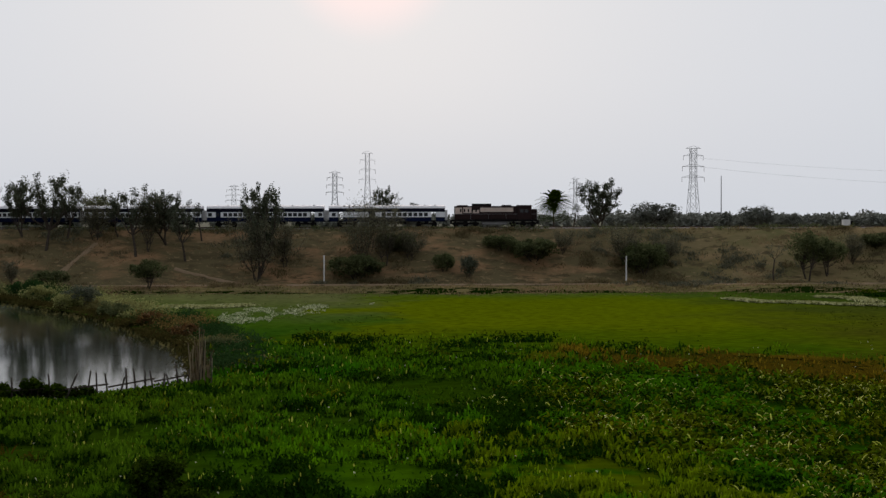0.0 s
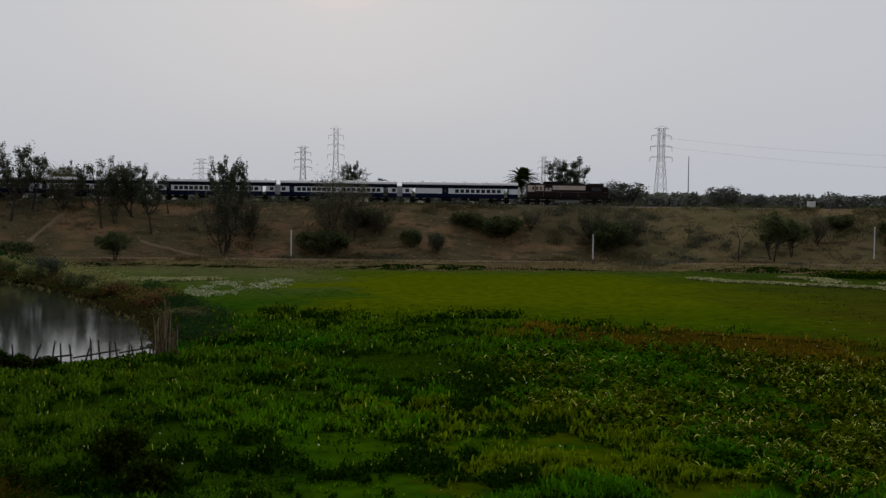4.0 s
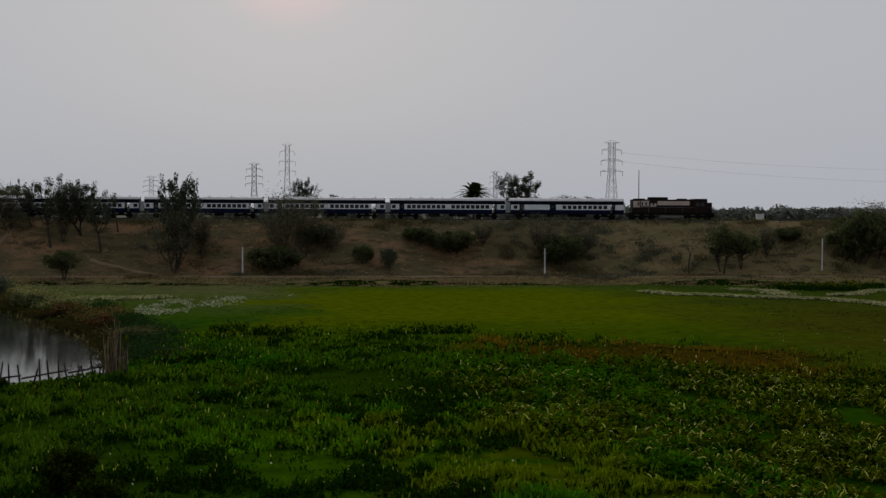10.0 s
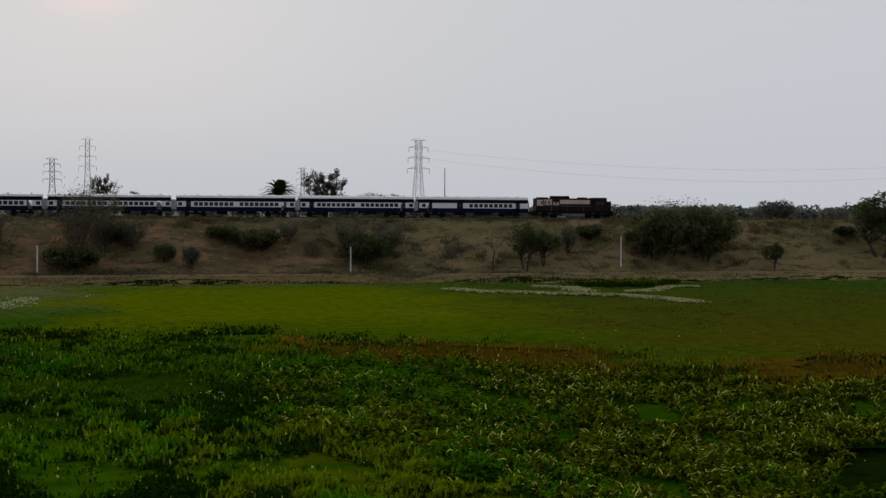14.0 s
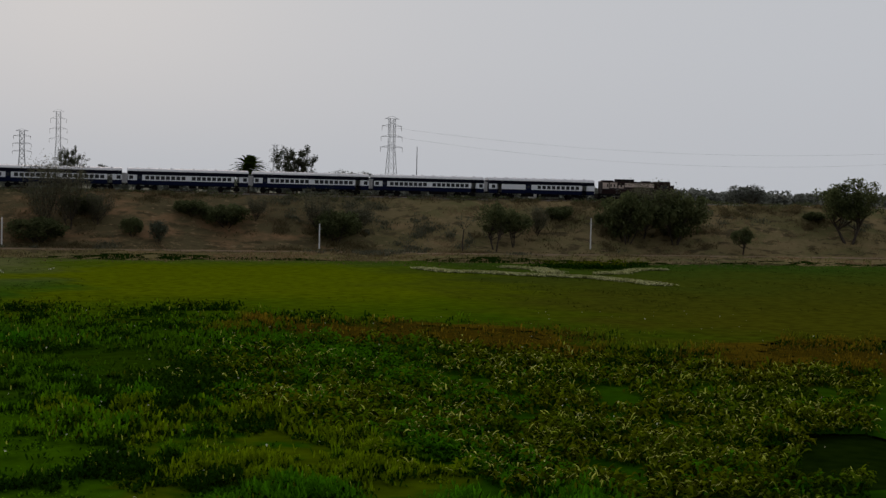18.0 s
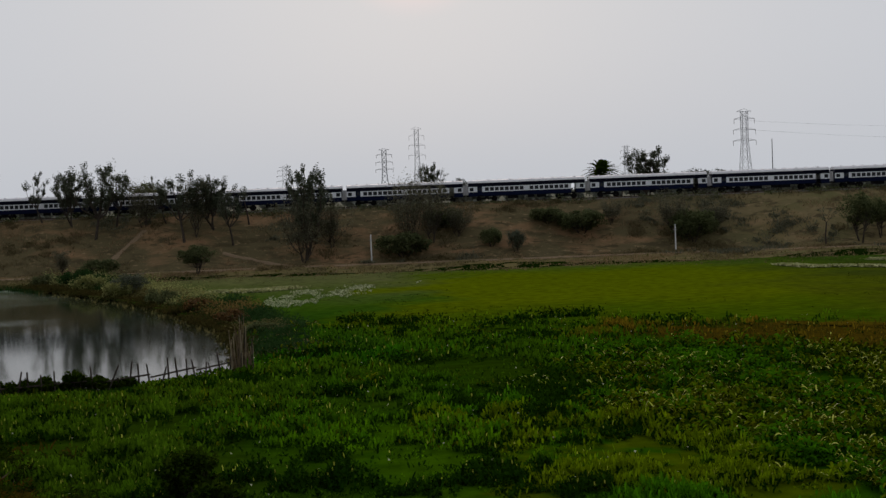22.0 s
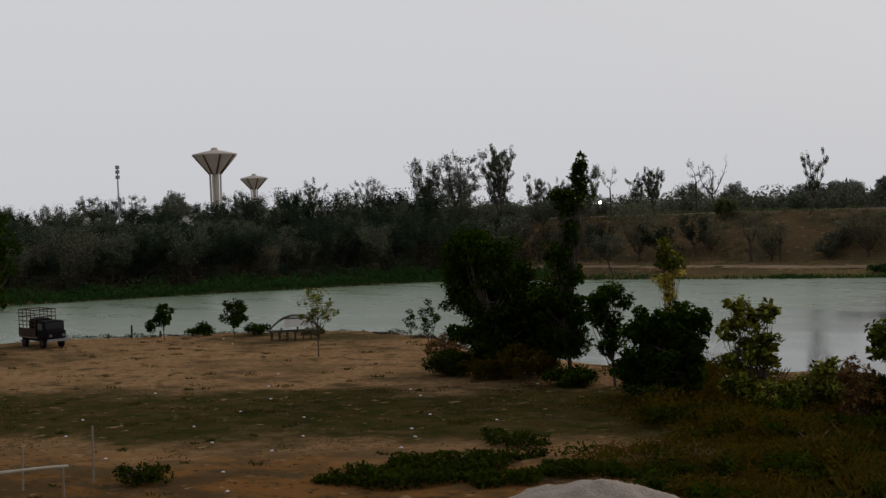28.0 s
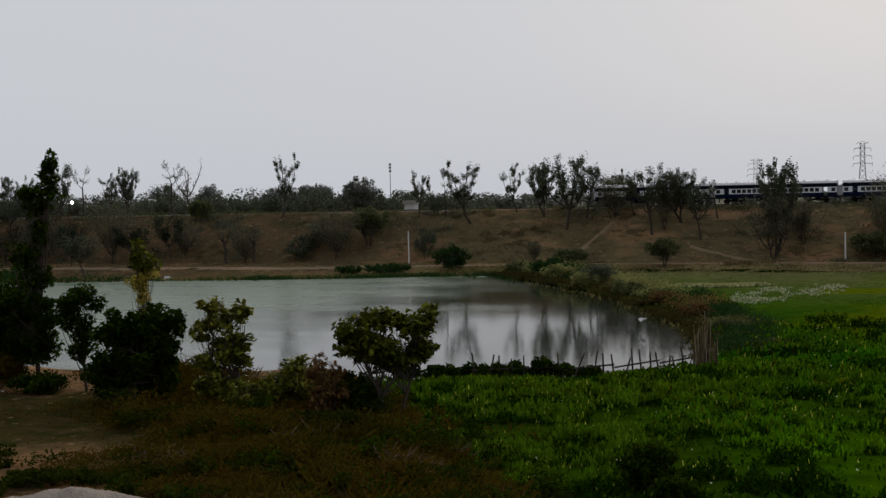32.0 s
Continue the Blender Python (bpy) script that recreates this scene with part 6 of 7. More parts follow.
        at.append(q[q[:, 2] > land(px, py)])
        pale.append(np.full(len(at[-1]), rng.integers(0, 3)))
    at, pale = np.concatenate(at), np.concatenate(pale)
    for k_, mat_, label in ((0, M_LEAF_DARK, "dark green herbs in the brush"), (1, M_CREEP, "green herbs standing in the brush"), (2, M_BRUSH, "withered brown herbs in the brush")):
        stuff("brush_herbs", leaves(rng, at[pale == k_], 0.24, wide=0.5, upright=0.4), mat_, label, "brush")
    # small tufts and clods on the bare plot
    x, y = scatter(rng, 210, -108, -38, 27, 84)
    k = (pond_side(x, y) > 4) & ((x + 31) * 0.828 + (y - 73) * 0.56 < -16)
    at = []
    for px, py in zip(x[k], y[k]):
        q = rng.normal(0, 0.5, (rng.integers(10, 46), 2)) * rng.uniform(0.25, 0.8) * np.array([1.3, 0.8]) + (px, py)
        at.append(q)
    q = np.concatenate(at)
    stuff("dry_tufts", blades(rng, np.stack([q[:, 0], q[:, 1], land(q[:, 0], q[:, 1]) - 0.02], -1), 0.14, 0.08, 0.7), M_TURF, "small withered grass tufts on the bare earth", "grass")
    # low scrub in patches on the embankment
    at = []
    for i in range(1300):
        px, py = rng.uniform(-170, 185), rng.uniform(217, 245)
        if wavy(px, py, 9, 23) + 0.08 * (py - 236) < -0.1:
            continue
        m_ = rng.integers(40, 130)
        r_ = rng.uniform(0.8, 2.4)
        q = rng.normal(0, 0.5, (m_, 3)) * np.array([r_, r_ * 0.7, 0.25])
        q[:, :2] += (px, py)
        q[:, 2] = land(q[:, 0], q[:, 1]) + np.abs(q[:, 2]) + 0.1
        at.append(q)
    at = np.concatenate(at)
    at[:, 2] -= 0.1
    k = wavy(at[:, 0], at[:, 1], 8, 24) > 0
    stuff("slope_scrub", blades(rng, at[k], 0.42, 0.16, 0.5), M_THORN, "low haze-pale green scrub in patches on the embankment", "scrub")
    stuff("slope_scrub", blades(rng, at[~k], 0.42, 0.16, 0.5), M_KHAKI, "low olive-brown scrub in patches on the embankment", "scrub")
    # darker turf in a broad strip across the bare plot
    x, y = scatter(rng, 260000, -100, -30, 24, 84)
    strip = np.full(len(x), 99.0)
    line = ((-78, 32), (-65, 40.5), (-60, 49), (-53, 56), (-45, 59), (-38, 57))
    for (ax, ay), (bx, by) in zip(line, line[1:]):
        s = np.clip(((x - ax) * (bx - ax) + (y - ay) * (by - ay)) / ((bx - ax) ** 2 + (by - ay) ** 2), 0, 1)
        strip = np.minimum(strip, np.hypot(x - ax - s * (bx - ax), y - ay - s * (by - ay)))
    cover = 1.3 - strip / 7.5
    k = (cover + 0.55 * wavy(x, y, 3.2, 7) + 0.35 * wavy(x, y, 0.8, 8) + rng.normal(0, 0.5, len(x)) > 0.9) & (pond_side(x, y) > 3)
    x, y = x[k], y[k]
    stuff("low_turf", blades(rng, np.stack([x, y, land(x, y) - 0.03], -1), 0.05, 0.14, 0.9), M_TURF, "low dark withered turf on the bare plot", "grass")


grass()


def creeper():
    rng = np.random.default_rng(43)
    x, y = scatter(rng, 30000, -44, -29, 36, 51)
    k = (ellipse(x, y, -35.2, 42.3, 7.2, 3.0, 42) | ellipse(x, y, -38.6, 47.8, 1.6, 1.0, 0)) & (wavy(x, y, 1.2, 2) > -0.5)
    x, y = x[k][:9000], y[k][:9000]
    z = land(x, y) + rng.uniform(0.05, 0.55, len(x)) * np.clip(0.7 + 0.4 * wavy(x, y, 1.5, 6), 0.2, 1.3)
    stuff("creeper", leaves(rng, np.stack([x, y, z], -1), 0.2, wide=0.8), M_CREEP, "dark green creeper spreading over the bare earth", "creeper")


creeper()


def bank_scrub():
    """Overgrown bank between the pond and the marsh."""
    rng = np.random.default_rng(45)
    line = np.array([(-16.0, 103), (-16.5, 107), (-22.9, 128), (-36.7, 158), (-52, 182), (-68, 204)], float)
    at, tone = [], []
    for i in range(760):
        s = rng.uniform(0.3, len(line) - 1.001)
        k = int(s)
        q = line[k] + (line[k + 1] - line[k]) * (s - k)
        d = line[k + 1] - line[k]
        n = np.array([d[1], -d[0]]) / np.hypot(*d)
        u = rng.uniform(0.0, 1.0)
        q = q + n * (0.5 + u * (3.0 + 11.0 * s / 5))
        v = wavy(q[0], q[1], 3.0, 26) + rng.normal(0, 0.3)
        if u < 0.34:
            k = 4
        elif s > 3.9:
            k = 3 if v > 0.1 else 2
        elif s > 2.9:
            k = 2 if v > -0.7 else 1
        elif s > 2.1:
            k = 0 if v > 0.1 else 3
        else:
            k = 3 if v > 0.2 else 1
        r = rng.uniform(0.8, 2.2)
        h = rng.uniform(0.5, 1.2) * (0.5 + 1.7 * s / 5) * (0.5 if k == 4 else 0.8 if k == 1 else 1.1)
        m = rng.integers(60, 130)
        c = rng.normal(0, 0.5, (m, 3)) * np.array([r, r, 0.42 * h]) + np.array([q[0], q[1], 0.15 + h * 0.5])
        at.append(c[c[:, 2] > 0.05])
        tone.append(np.full(len(at[-1]), k))
    at, tone = np.concatenate(at), np.concatenate(tone)
    for k, mat_, label in ((0, M_BANK, "withered brown scrub on the pond's bank"), (1, M_OLIVE, "olive scrub on the pond's bank"),
                           (2, M_PALE_SCRUB, "pale green scrub on the pond's bank"), (3, M_SHORE, "dark green scrub on the pond's bank"), (4, M_TURF, "low withered grass at the pond's brim")):
        stuff("bank_scrub", leaves(rng, at[tone == k], 0.28, wide=0.55), mat_, label, "scrub")


bank_scrub()

# white flowers and pale dry reed in the marsh
rng = np.random.default_rng(47)
x, y = scatter(rng, 32000, -34, 6, 142, 192)
k = (ellipse(x, y, -16.5, 164, 5.2, 15, -14) & (wavy(x, y * 0.4, 1.1, 75) > 0.15)) | (ellipse(x, y, -8, 176, 8, 12, 0) & (wavy(x, y * 0.4, 1.1, 76) > 1.7))
stuff("white_flowers", leaves(rng, np.stack([x[k], y[k], 0.42 + rng.uniform(0, 0.2, k.sum())], -1), 0.17, wide=0.9), M_FLOWER, "drift of small white flowers among the weed", "flowers")
x, y = scatter(rng, 420, -25, 60, 48, 120)
k = in_field(x, y)
stuff("white_flowers", leaves(rng, np.stack([x[k], y[k], 0.75 + rng.uniform(0, 0.15, k.sum())], -1), 0.12, wide=0.9), M_FLOWER, "scattered small pale flowers among the weed", "flowers")


def pale_reeds():
    """Thin drifts of bleached reed along the open channels of the marsh."""
    rng = np.random.default_rng(48)
    at = []
    for line, wide, n in (([(46.6, 190), (49, 183), (54.3, 181), (58, 176.8), (63, 175), (67, 172)], 1.5, 2300), ([(67, 172), (69.4, 166), (71.3, 159)], 2.0, 500), ([(61, 194), (65, 190), (64.3, 181)], 1.7, 1100),
                          ([(70.6, 180.4), (74.7, 182), (80.8, 190.4), (85.2, 191)], 1.2, 900), ([(-31, 177), (-26, 175), (-21.6, 179.5)], 2.2, 1500), ([(96, 214), (130, 217), (165, 216)], 0.8, 500)):
        p = np.array(line, float)
        n *= 4
        s = rng.uniform(0, len(p) - 1.001, n)
        i = s.astype(int)
        q = p[i] + (p[i + 1] - p[i]) * (s - i)[:, None] + rng.normal(0, wide * 0.42, (n, 2))
        at.append(np.stack([q[:, 0], q[:, 1], 0.42 + rng.uniform(0, 0.15, n)], -1))
    stuff("pale_reed", leaves(rng, np.concatenate(at), 0.42, wide=0.45, droop=0.0), M_REED, "drifts of bleached pale reed lying in the marsh", "reed")


pale_reeds()


def trail(name, line, width, mat, label, lift=0.05):
    """A strip that follows the land."""
    p = np.array(line, float)
    pts = []
    for a, b in zip(p, p[1:]):
        n = max(2, int(np.hypot(*(b - a)) / 1.5))
        pts += [a + (b - a) * i / n for i in range(n)]
    pts = np.array(pts + [p[-1]])
    rng = np.random.default_rng(len(pts))
    d = np.gradient(pts, axis=0)
    d /= np.linalg.norm(d, axis=1, keepdims=True)
    nrm = np.stack([-d[:, 1], d[:, 0]], -1)
    rows_ = []
    for s in (-1, -0.4, 0.4, 1):
        q = pts + nrm * (s * width / 2 * rng.uniform(0.6, 1.25, (len(pts), 1)))
        rows_.append(np.stack([q[:, 0], q[:, 1], land(q[:, 0], q[:, 1]) + lift * (1.0 if abs(s) < 0.5 else 0.2)], -1))
    co = np.stack(rows_, 1).reshape(-1, 3)
    fa = np.array([(i * 4 + j, i * 4 + j + 1, i * 4 + j + 5, i * 4 + j + 4) for i in range(len(pts) - 1) for j in range(3)])
    return tagged(part(name, (co, fa), mat, smooth=True), label, "path", kind="structure")


trail("path", PATH, 4.2, M_PATH, "pale trodden path along the foot of the embankment", 0.10)
trail("path", [(-61, 223), (-60, 228), (-58, 233), (-55, 239)], 1.1, M_PATH, "pale footpath climbing the embankment", 0.14)
trail("path", [(-40, 232), (-35, 230.5), (-29, 227.5), (-24, 225)], 1.0, M_PATH, "pale footpath slanting down the embankment", 0.14)


def driftline():
    """Dark wet mud, twigs and drifted weed along the water's edge of the bare plot."""
    rng = np.random.default_rng(49)
    x, y = scatter(rng, 240000, -135, -62, 45, 100)
    d = pond_side(x, y)
    k = (d > 0.4) & (d < 1.7 + 0.8 * wavy(x, y, 2.0, 33)) & (wavy(x, y, 1.6, 34) > -0.9)
    x, y = x[k], y[k]
    h = np.clip(0.16 + 0.2 * wavy(x, y, 1.3, 35), 0.03, 0.6) * rng.uniform(0, 1, len(x))
    stuff("drift_line", leaves(rng, np.stack([x, y, np.maximum(land(x, y), 0) + 0.03 + h], -1), 0.2, wide=0.5), M_BARK, "dark wet mud and drifted twigs along the near shore", "driftwood")


driftline()


# ---- foreground trees and bushes ----
def at_land(x, y, turn=0.0, sink=0.06):
    return Matrix.Translation((x, y, float(land(x, y)) - sink)) @ pose(0, 0, 0, 0, 0, turn)


def near_plant(name, seed, x, y, height, width, mat, leaf, lumps, lump, per, label, **extra):
    """One tree or bush of its own shape on the near shore."""
    ob = tree("near", seed, height, width, mat, leaf, lumps, lump, per, label, name=name, **extra)
    ob.matrix_basis = at_land(x, y)


def lobed(name, seed, x, y, lobes, mat, leaf, lumps, lump, per, label, **extra):
    """A tree of the near shore whose crown fills lobes given by x from the stem, height over the water, half width and half height."""
    z0 = float(land(x, y))
    inner = [(a, b - z0, c, d) for a, b, c, d in lobes]
    ob = tree("near", seed, max(b + d for _, b, _, d in inner), 2 * max(abs(a) + c for a, _, c, _ in inner), mat, leaf, lumps, lump, per, label, name=name, lobes=inner, **extra)
    ob.matrix_basis = at_land(x, y, 38)


lobed("tree", 71, -55.6, 67.5, [(-1.45, 9.9, 2.6, 1.8), (-2.7, 8.4, 1.6, 1.8), (0.0, 8.1, 2.35, 2.0), (1.8, 6.3, 2.9, 2.2), (-0.5, 5.7, 2.7, 2.0), (3.0, 5.1, 2.0, 1.6), (0.9, 4.1, 3.2, 1.6), (-2.9, 6.6, 1.4, 1.2), (-2.4, 4.6, 1.6, 1.1)],
      M_LEAF_DARK, 0.28, 300, 0.72, 130, "dense dark broad-leaved tree at the water's edge", bottom=0.1, r0=0.24, stems=3)
lobed("tree", 72, -50.06, 67.3, [(0.75, 14.2, 0.7, 0.9), (0.2, 13.3, 1.15, 0.6), (1.4, 13.4, 0.5, 0.7), (0.95, 15.0, 0.4, 0.7), (1.1, 15.6, 0.22, 0.6), (0.0, 12.5, 0.9, 0.9), (0.25, 11.0, 0.7, 1.0), (-0.7, 9.7, 1.25, 1.1), (0.0, 8.3, 1.1, 1.0), (-1.0, 6.6, 1.7, 1.3), (0.3, 6.0, 1.3, 1.5), (-0.4, 4.4, 2.0, 1.6)],
      M_LEAF_DARK, 0.26, 170, 0.46, 90, "tall slender dark tree with a ragged spiky crown", bottom=0.3, r0=0.16)
lobed("tree", 91, -46.18, 66.6, [(-0.5, 7.2, 1.35, 0.95), (-1.0, 6.2, 0.9, 1.35), (0.5, 6.7, 0.7, 0.7), (-0.2, 4.7, 0.9, 1.7)],
      M_LEAF_DARK, 0.26, 46, 0.46, 95, "dark green young tree with drooping leaves", bottom=0.15, r0=0.1)
lobed("tree", 73, -41.13, 63.6, [(-0.95, 5.7, 1.45, 1.2), (1.45, 5.9, 1.85, 1.3), (0.3, 4.5, 2.7, 1.75), (-0.65, 3.1, 2.4, 1.3), (1.9, 3.9, 1.45, 1.75)],
      M_LEAF_DARK, 0.28, 150, 0.56, 120, "dense dark green young tree on the bank", bottom=0.05, r0=0.12, stems=3)
lobed("tree", 74, -35.17, 63.8, [(-0.75, 6.95, 1.1, 0.5), (0.75, 6.7, 0.8, 0.7), (-1.2, 5.7, 0.7, 0.7), (0.15, 5.3, 1.0, 0.7), (1.1, 5.1, 0.45, 0.7), (-0.75, 4.0, 1.05, 0.8), (0.75, 3.9, 0.6, 0.55), (-0.3, 2.8, 1.5, 0.75), (-0.2, 6.1, 1.3, 0.6), (0.1, 4.6, 1.2, 0.7)],
      M_LEAF_LIGHT, 0.34, 150, 0.36, 26, "light green leafy sapling, water showing through", bottom=0.1, r0=0.08, stems=2, wide=0.7)
lobed("tree", 75, -24.59, 62.0, [(-1.95, 6.0, 1.25, 0.9), (-0.4, 6.6, 1.15, 0.7), (1.15, 6.3, 1.3, 0.95), (1.95, 6.9, 0.5, 0.5), (-0.85, 5.15, 1.75, 0.85), (1.4, 4.95, 1.0, 0.7), (-2.5, 5.2, 0.75, 0.7), (0.15, 4.5, 1.15, 0.55)],
      M_LEAF_NEAR, 0.38, 96, 0.52, 46, "flat-headed green tree on a bare forked stem", bottom=0.3, r0=0.11, stems=2)
near_plant("bush", 76, -27.6, 60.6, 3.4, 2.6, M_LEAF_DRY, 0.26, 24, 0.42, 70, "bush with withered reddish leaves", bottom=0.05, r0=0.06, stems=3)
lobed("tree", 77, -44.11, 69.6, [(-0.35, 9.8, 0.65, 0.75), (0.2, 9.0, 0.95, 0.75)], M_LEAF_NEAR, 0.3, 22, 0.36, 34, "slender tree with pale green leaves above yellow blossom", bottom=0.4, r0=0.07)
lobed("tree", 117, -44.0, 69.4, [(-0.15, 7.9, 0.7, 0.9), (0.7, 8.2, 0.4, 0.55), (0.0, 6.9, 0.5, 0.6), (0.2, 5.6, 0.4, 0.7)], M_LEAF_YEL, 0.26, 34, 0.3, 34, "slender tree with bright yellow flowers", bottom=0.3, r0=0.06)
lobed("bush", 78, -31.86, 63.8, [(-0.75, 3.3, 1.05, 0.6), (0.9, 3.7, 1.2, 0.65), (0.0, 2.7, 1.8, 0.6)], M_LEAF_LIGHT, 0.34, 40, 0.36, 26, "low pale green bush on the bank", bottom=0.0, r0=0.05, stems=4)
near_plant("bush", 96, -51.8, 65.4, 2.6, 4.2, M_BRUSH, 0.2, 34, 0.5, 110, "half-dry brown bush at the slender tree's foot", bottom=0.0, r0=0.05, stems=4)
near_plant("bush", 98, -48.4, 65.2, 1.3, 3.8, M_LEAF_DARK, 0.22, 34, 0.45, 90, "low dark bush between the trees' feet", bottom=0.0, r0=0.05, stems=4)
near_plant("bush", 118, -58.6, 66.0, 1.9, 4.6, M_CREEP, 0.2, 36, 0.5, 90, "dark half-withered brushwood under the big tree", bottom=0.0, r0=0.05, stems=5)
near_plant("bush", 119, -55.0, 65.2, 1.7, 4.4, M_BRUSH, 0.18, 36, 0.4, 90, "withered brown brushwood before the trees", bottom=0.0, r0=0.05, stems=5)
near_plant("bush", 80, -76.3, 82.1, 3.9, 2.4, M_LEAF_DARK, 0.24, 16, 0.35, 40, "small shrub at the pond's edge", bottom=0.2, r0=0.05, stems=2)
near_plant("bush", 81, -80.4, 84.0, 3.0, 1.2, M_LEAF_DARK, 0.22, 10, 0.28, 36, "small upright shrub at the pond's edge", bottom=0.1, r0=0.04)
near_plant("tree", 82, -102.5, 73.8, 3.7, 2.2, M_LEAF_DARK, 0.3, 18, 0.42, 60, "small sapling by the pond", bottom=0.25, r0=0.05)
near_plant("tree", 83, -97.2, 77.9, 4.2, 2.8, M_LEAF_DARK, 0.3, 26, 0.42, 56, "sapling with sparse dark leaves by the pond", bottom=0.2, r0=0.05, gap=1.0)
near_plant("tree", 84, -76.8, 70.0, 5.6, 4.0, M_LEAF_LIGHT, 0.26, 34, 0.4, 26, "young thin-stemmed tree with sparse leaves on bare earth", bottom=0.42, r0=0.06, gap=1.1)
near_plant("bush", 85, -96.9, 80.3, 1.3, 3.2, M_LEAF_DARK, 0.24, 20, 0.4, 60, "low bush beside the shelter", bottom=0.0, r0=0.04, stems=4)
near_plant("bush", 86, -101.1, 77.4, 1.5, 1.8, M_LEAF_DARK, 0.24, 14, 0.4, 70, "low dark bush by the pond", bottom=0.0, r0=0.04, stems=3)
near_plant("bush", 87, -62.0, 69.4, 1.5, 4.6, M_CREEP, 0.2, 36, 0.4, 90, "low dark brushwood beneath the big tree", bottom=0.0, r0=0.05, stems=5)
near_plant("bush", 110, -8.6, 51.4, 1.8, 2.2, M_LEAF_DARK, 0.2, 22, 0.4, 110, "low dark leafy shrub in the marsh", bottom=0.0, r0=0.05, stems=4)
near_plant("bush", 88, -9.9, 53.4, 2.8, 2.6, M_LEAF_DARK, 0.2, 32, 0.4, 110, "dark leafy shrub standing in the marsh", bottom=0.0, r0=0.05, stems=3)
near_plant("bush", 89, -53.6, 68.6, 3.4, 4.0, M_LEAF_DARK, 0.24, 34, 0.5, 100, "dark bush between the trees", bottom=0.0, r0=0.06, stems=4)
near_plant("bush", 94, -28.8, 63.2, 2.4, 3.0, M_LEAF_NEAR, 0.22, 24, 0.42, 70, "green bush beside the round-headed tree", bottom=0.0, r0=0.05, stems=4)
near_plant("bush", 95, -66.5, 73.5, 2.2, 3.6, M_LEAF_DRY, 0.22, 24, 0.42, 50, "half-dry low bush on the bank", bottom=0.0, r0=0.05, stems=4)
near_plant("bush", 97, -55.2, 66.4, 4.6, 4.4, M_LEAF_DARK, 0.24, 46, 0.55, 130, "dense dark bush at the big tree's foot", bottom=0.0, r0=0.06, stems=4)
near_plant("bush", 99, -59.5, 66.6, 1.7, 4.0, M_CREEP, 0.2, 34, 0.4, 110, "low dark thicket at the tree's foot", bottom=0.0, r0=0.06, stems=4)
near_plant("bush", 100, -26.3, 61.6, 2.6, 2.6, M_LEAF_DARK, 0.22, 24, 0.42, 110, "dark bush under the round-headed tree", bottom=0.0, r0=0.05, stems=4)
near_plant("bush", 101, -33.0, 62.6, 1.8, 3.6, M_LEAF_LIGHT, 0.2, 26, 0.4, 70, "low pale green bush in the brush", bottom=0.0, r0=0.05, stems=4)
near_plant("bush", 102, -62.9, 204.0, 2.4, 5.0, M_SLOPE_LEAF, 0.34, 26, 0.6, 60, "pale green bush on the pond's far corner", bottom=0.0, r0=0.05, stems=4)
near_plant("bush", 103, -52.0, 190.0, 3.0, 5.5, M_PALE_SCRUB, 0.34, 30, 0.65, 60, "pale green bush on the pond's bank", bottom=0.0, r0=0.05, stems=4)
near_plant("bush", 104, -44.0, 174.0, 2.6, 5.0, M_PALE_SCRUB, 0.34, 28, 0.6, 70, "pale olive bush on the pond's bank", bottom=0.0, r0=0.05, stems=4)
near_plant("bush", 105, -35.0, 161.0, 2.2, 4.6, M_SLOPE_LEAF, 0.32, 26, 0.55, 60, "pale green bush between pond and marsh", bottom=0.0, r0=0.05, stems=4)
near_plant("bush", 106, -27.5, 146.0, 1.9, 4.2, M_LEAF_DRY, 0.3, 24, 0.5, 60, "withered brown bush between pond and marsh", bottom=0.0, r0=0.05, stems=4)
near_plant("bush", 107, -21.8, 133.0, 1.7, 4.0, M_LEAF_DRY, 0.3, 24, 0.5, 60, "reddish-brown bush at the marsh's edge", bottom=0.0, r0=0.05, stems=4)
near_plant("bush", 108, -17.0, 121.0, 1.4, 3.6, M_SLOPE_LEAF, 0.28, 22, 0.45, 60, "low pale green bush at the marsh's edge", bottom=0.0, r0=0.05, stems=4)
near_plant("bush", 109, -56.0, 199.0, 3.4, 7.0, M_SHORE, 0.36, 36, 0.7, 80, "dark green thorn bush behind the pond", bottom=0.0, r0=0.06, stems=5)
near_plant("bush", 130, -76.2, 210.5, 4.6, 7.6, M_SHORE, 0.34, 46, 0.7, 90, "dark green bush above the pond's far shore", bottom=0.0, r0=0.06, stems=5)
near_plant("bush", 131, -86.5, 207.6, 1.9, 9.0, M_SHORE, 0.3, 46, 0.6, 80, "low dark bush along the water's edge", bottom=0.0, r0=0.05, stems=5)
near_plant("bush", 132, -93.5, 207.4, 1.5, 6.0, M_SHORE, 0.3, 30, 0.5, 80, "low dark green bush along the water's edge", bottom=0.0, r0=0.05, stems=4)
near_plant("bush", 133, -134.5, 206.5, 3.0, 4.2, M_SHORE, 0.32, 30, 0.6, 80, "dark round bush at the pond's far shore", bottom=0.0, r0=0.05, stems=4)
near_plant("tree", 112, -110.2, 57.6, 14.5, 12.5, M_LEAF_DARK, 0.36, 110, 0.95, 120, "tall dark broad-leaved tree at the pond's near shore", bottom=0.12, r0=0.3, dome=0.9, stems=2)
near_plant("bush", 113, -106.1, 74.9, 1.9, 1.2, M_LEAF_DARK, 0.24, 10, 0.34, 50, "thin dark shrub at the water's edge", bottom=0.2, r0=0.04, stems=2)
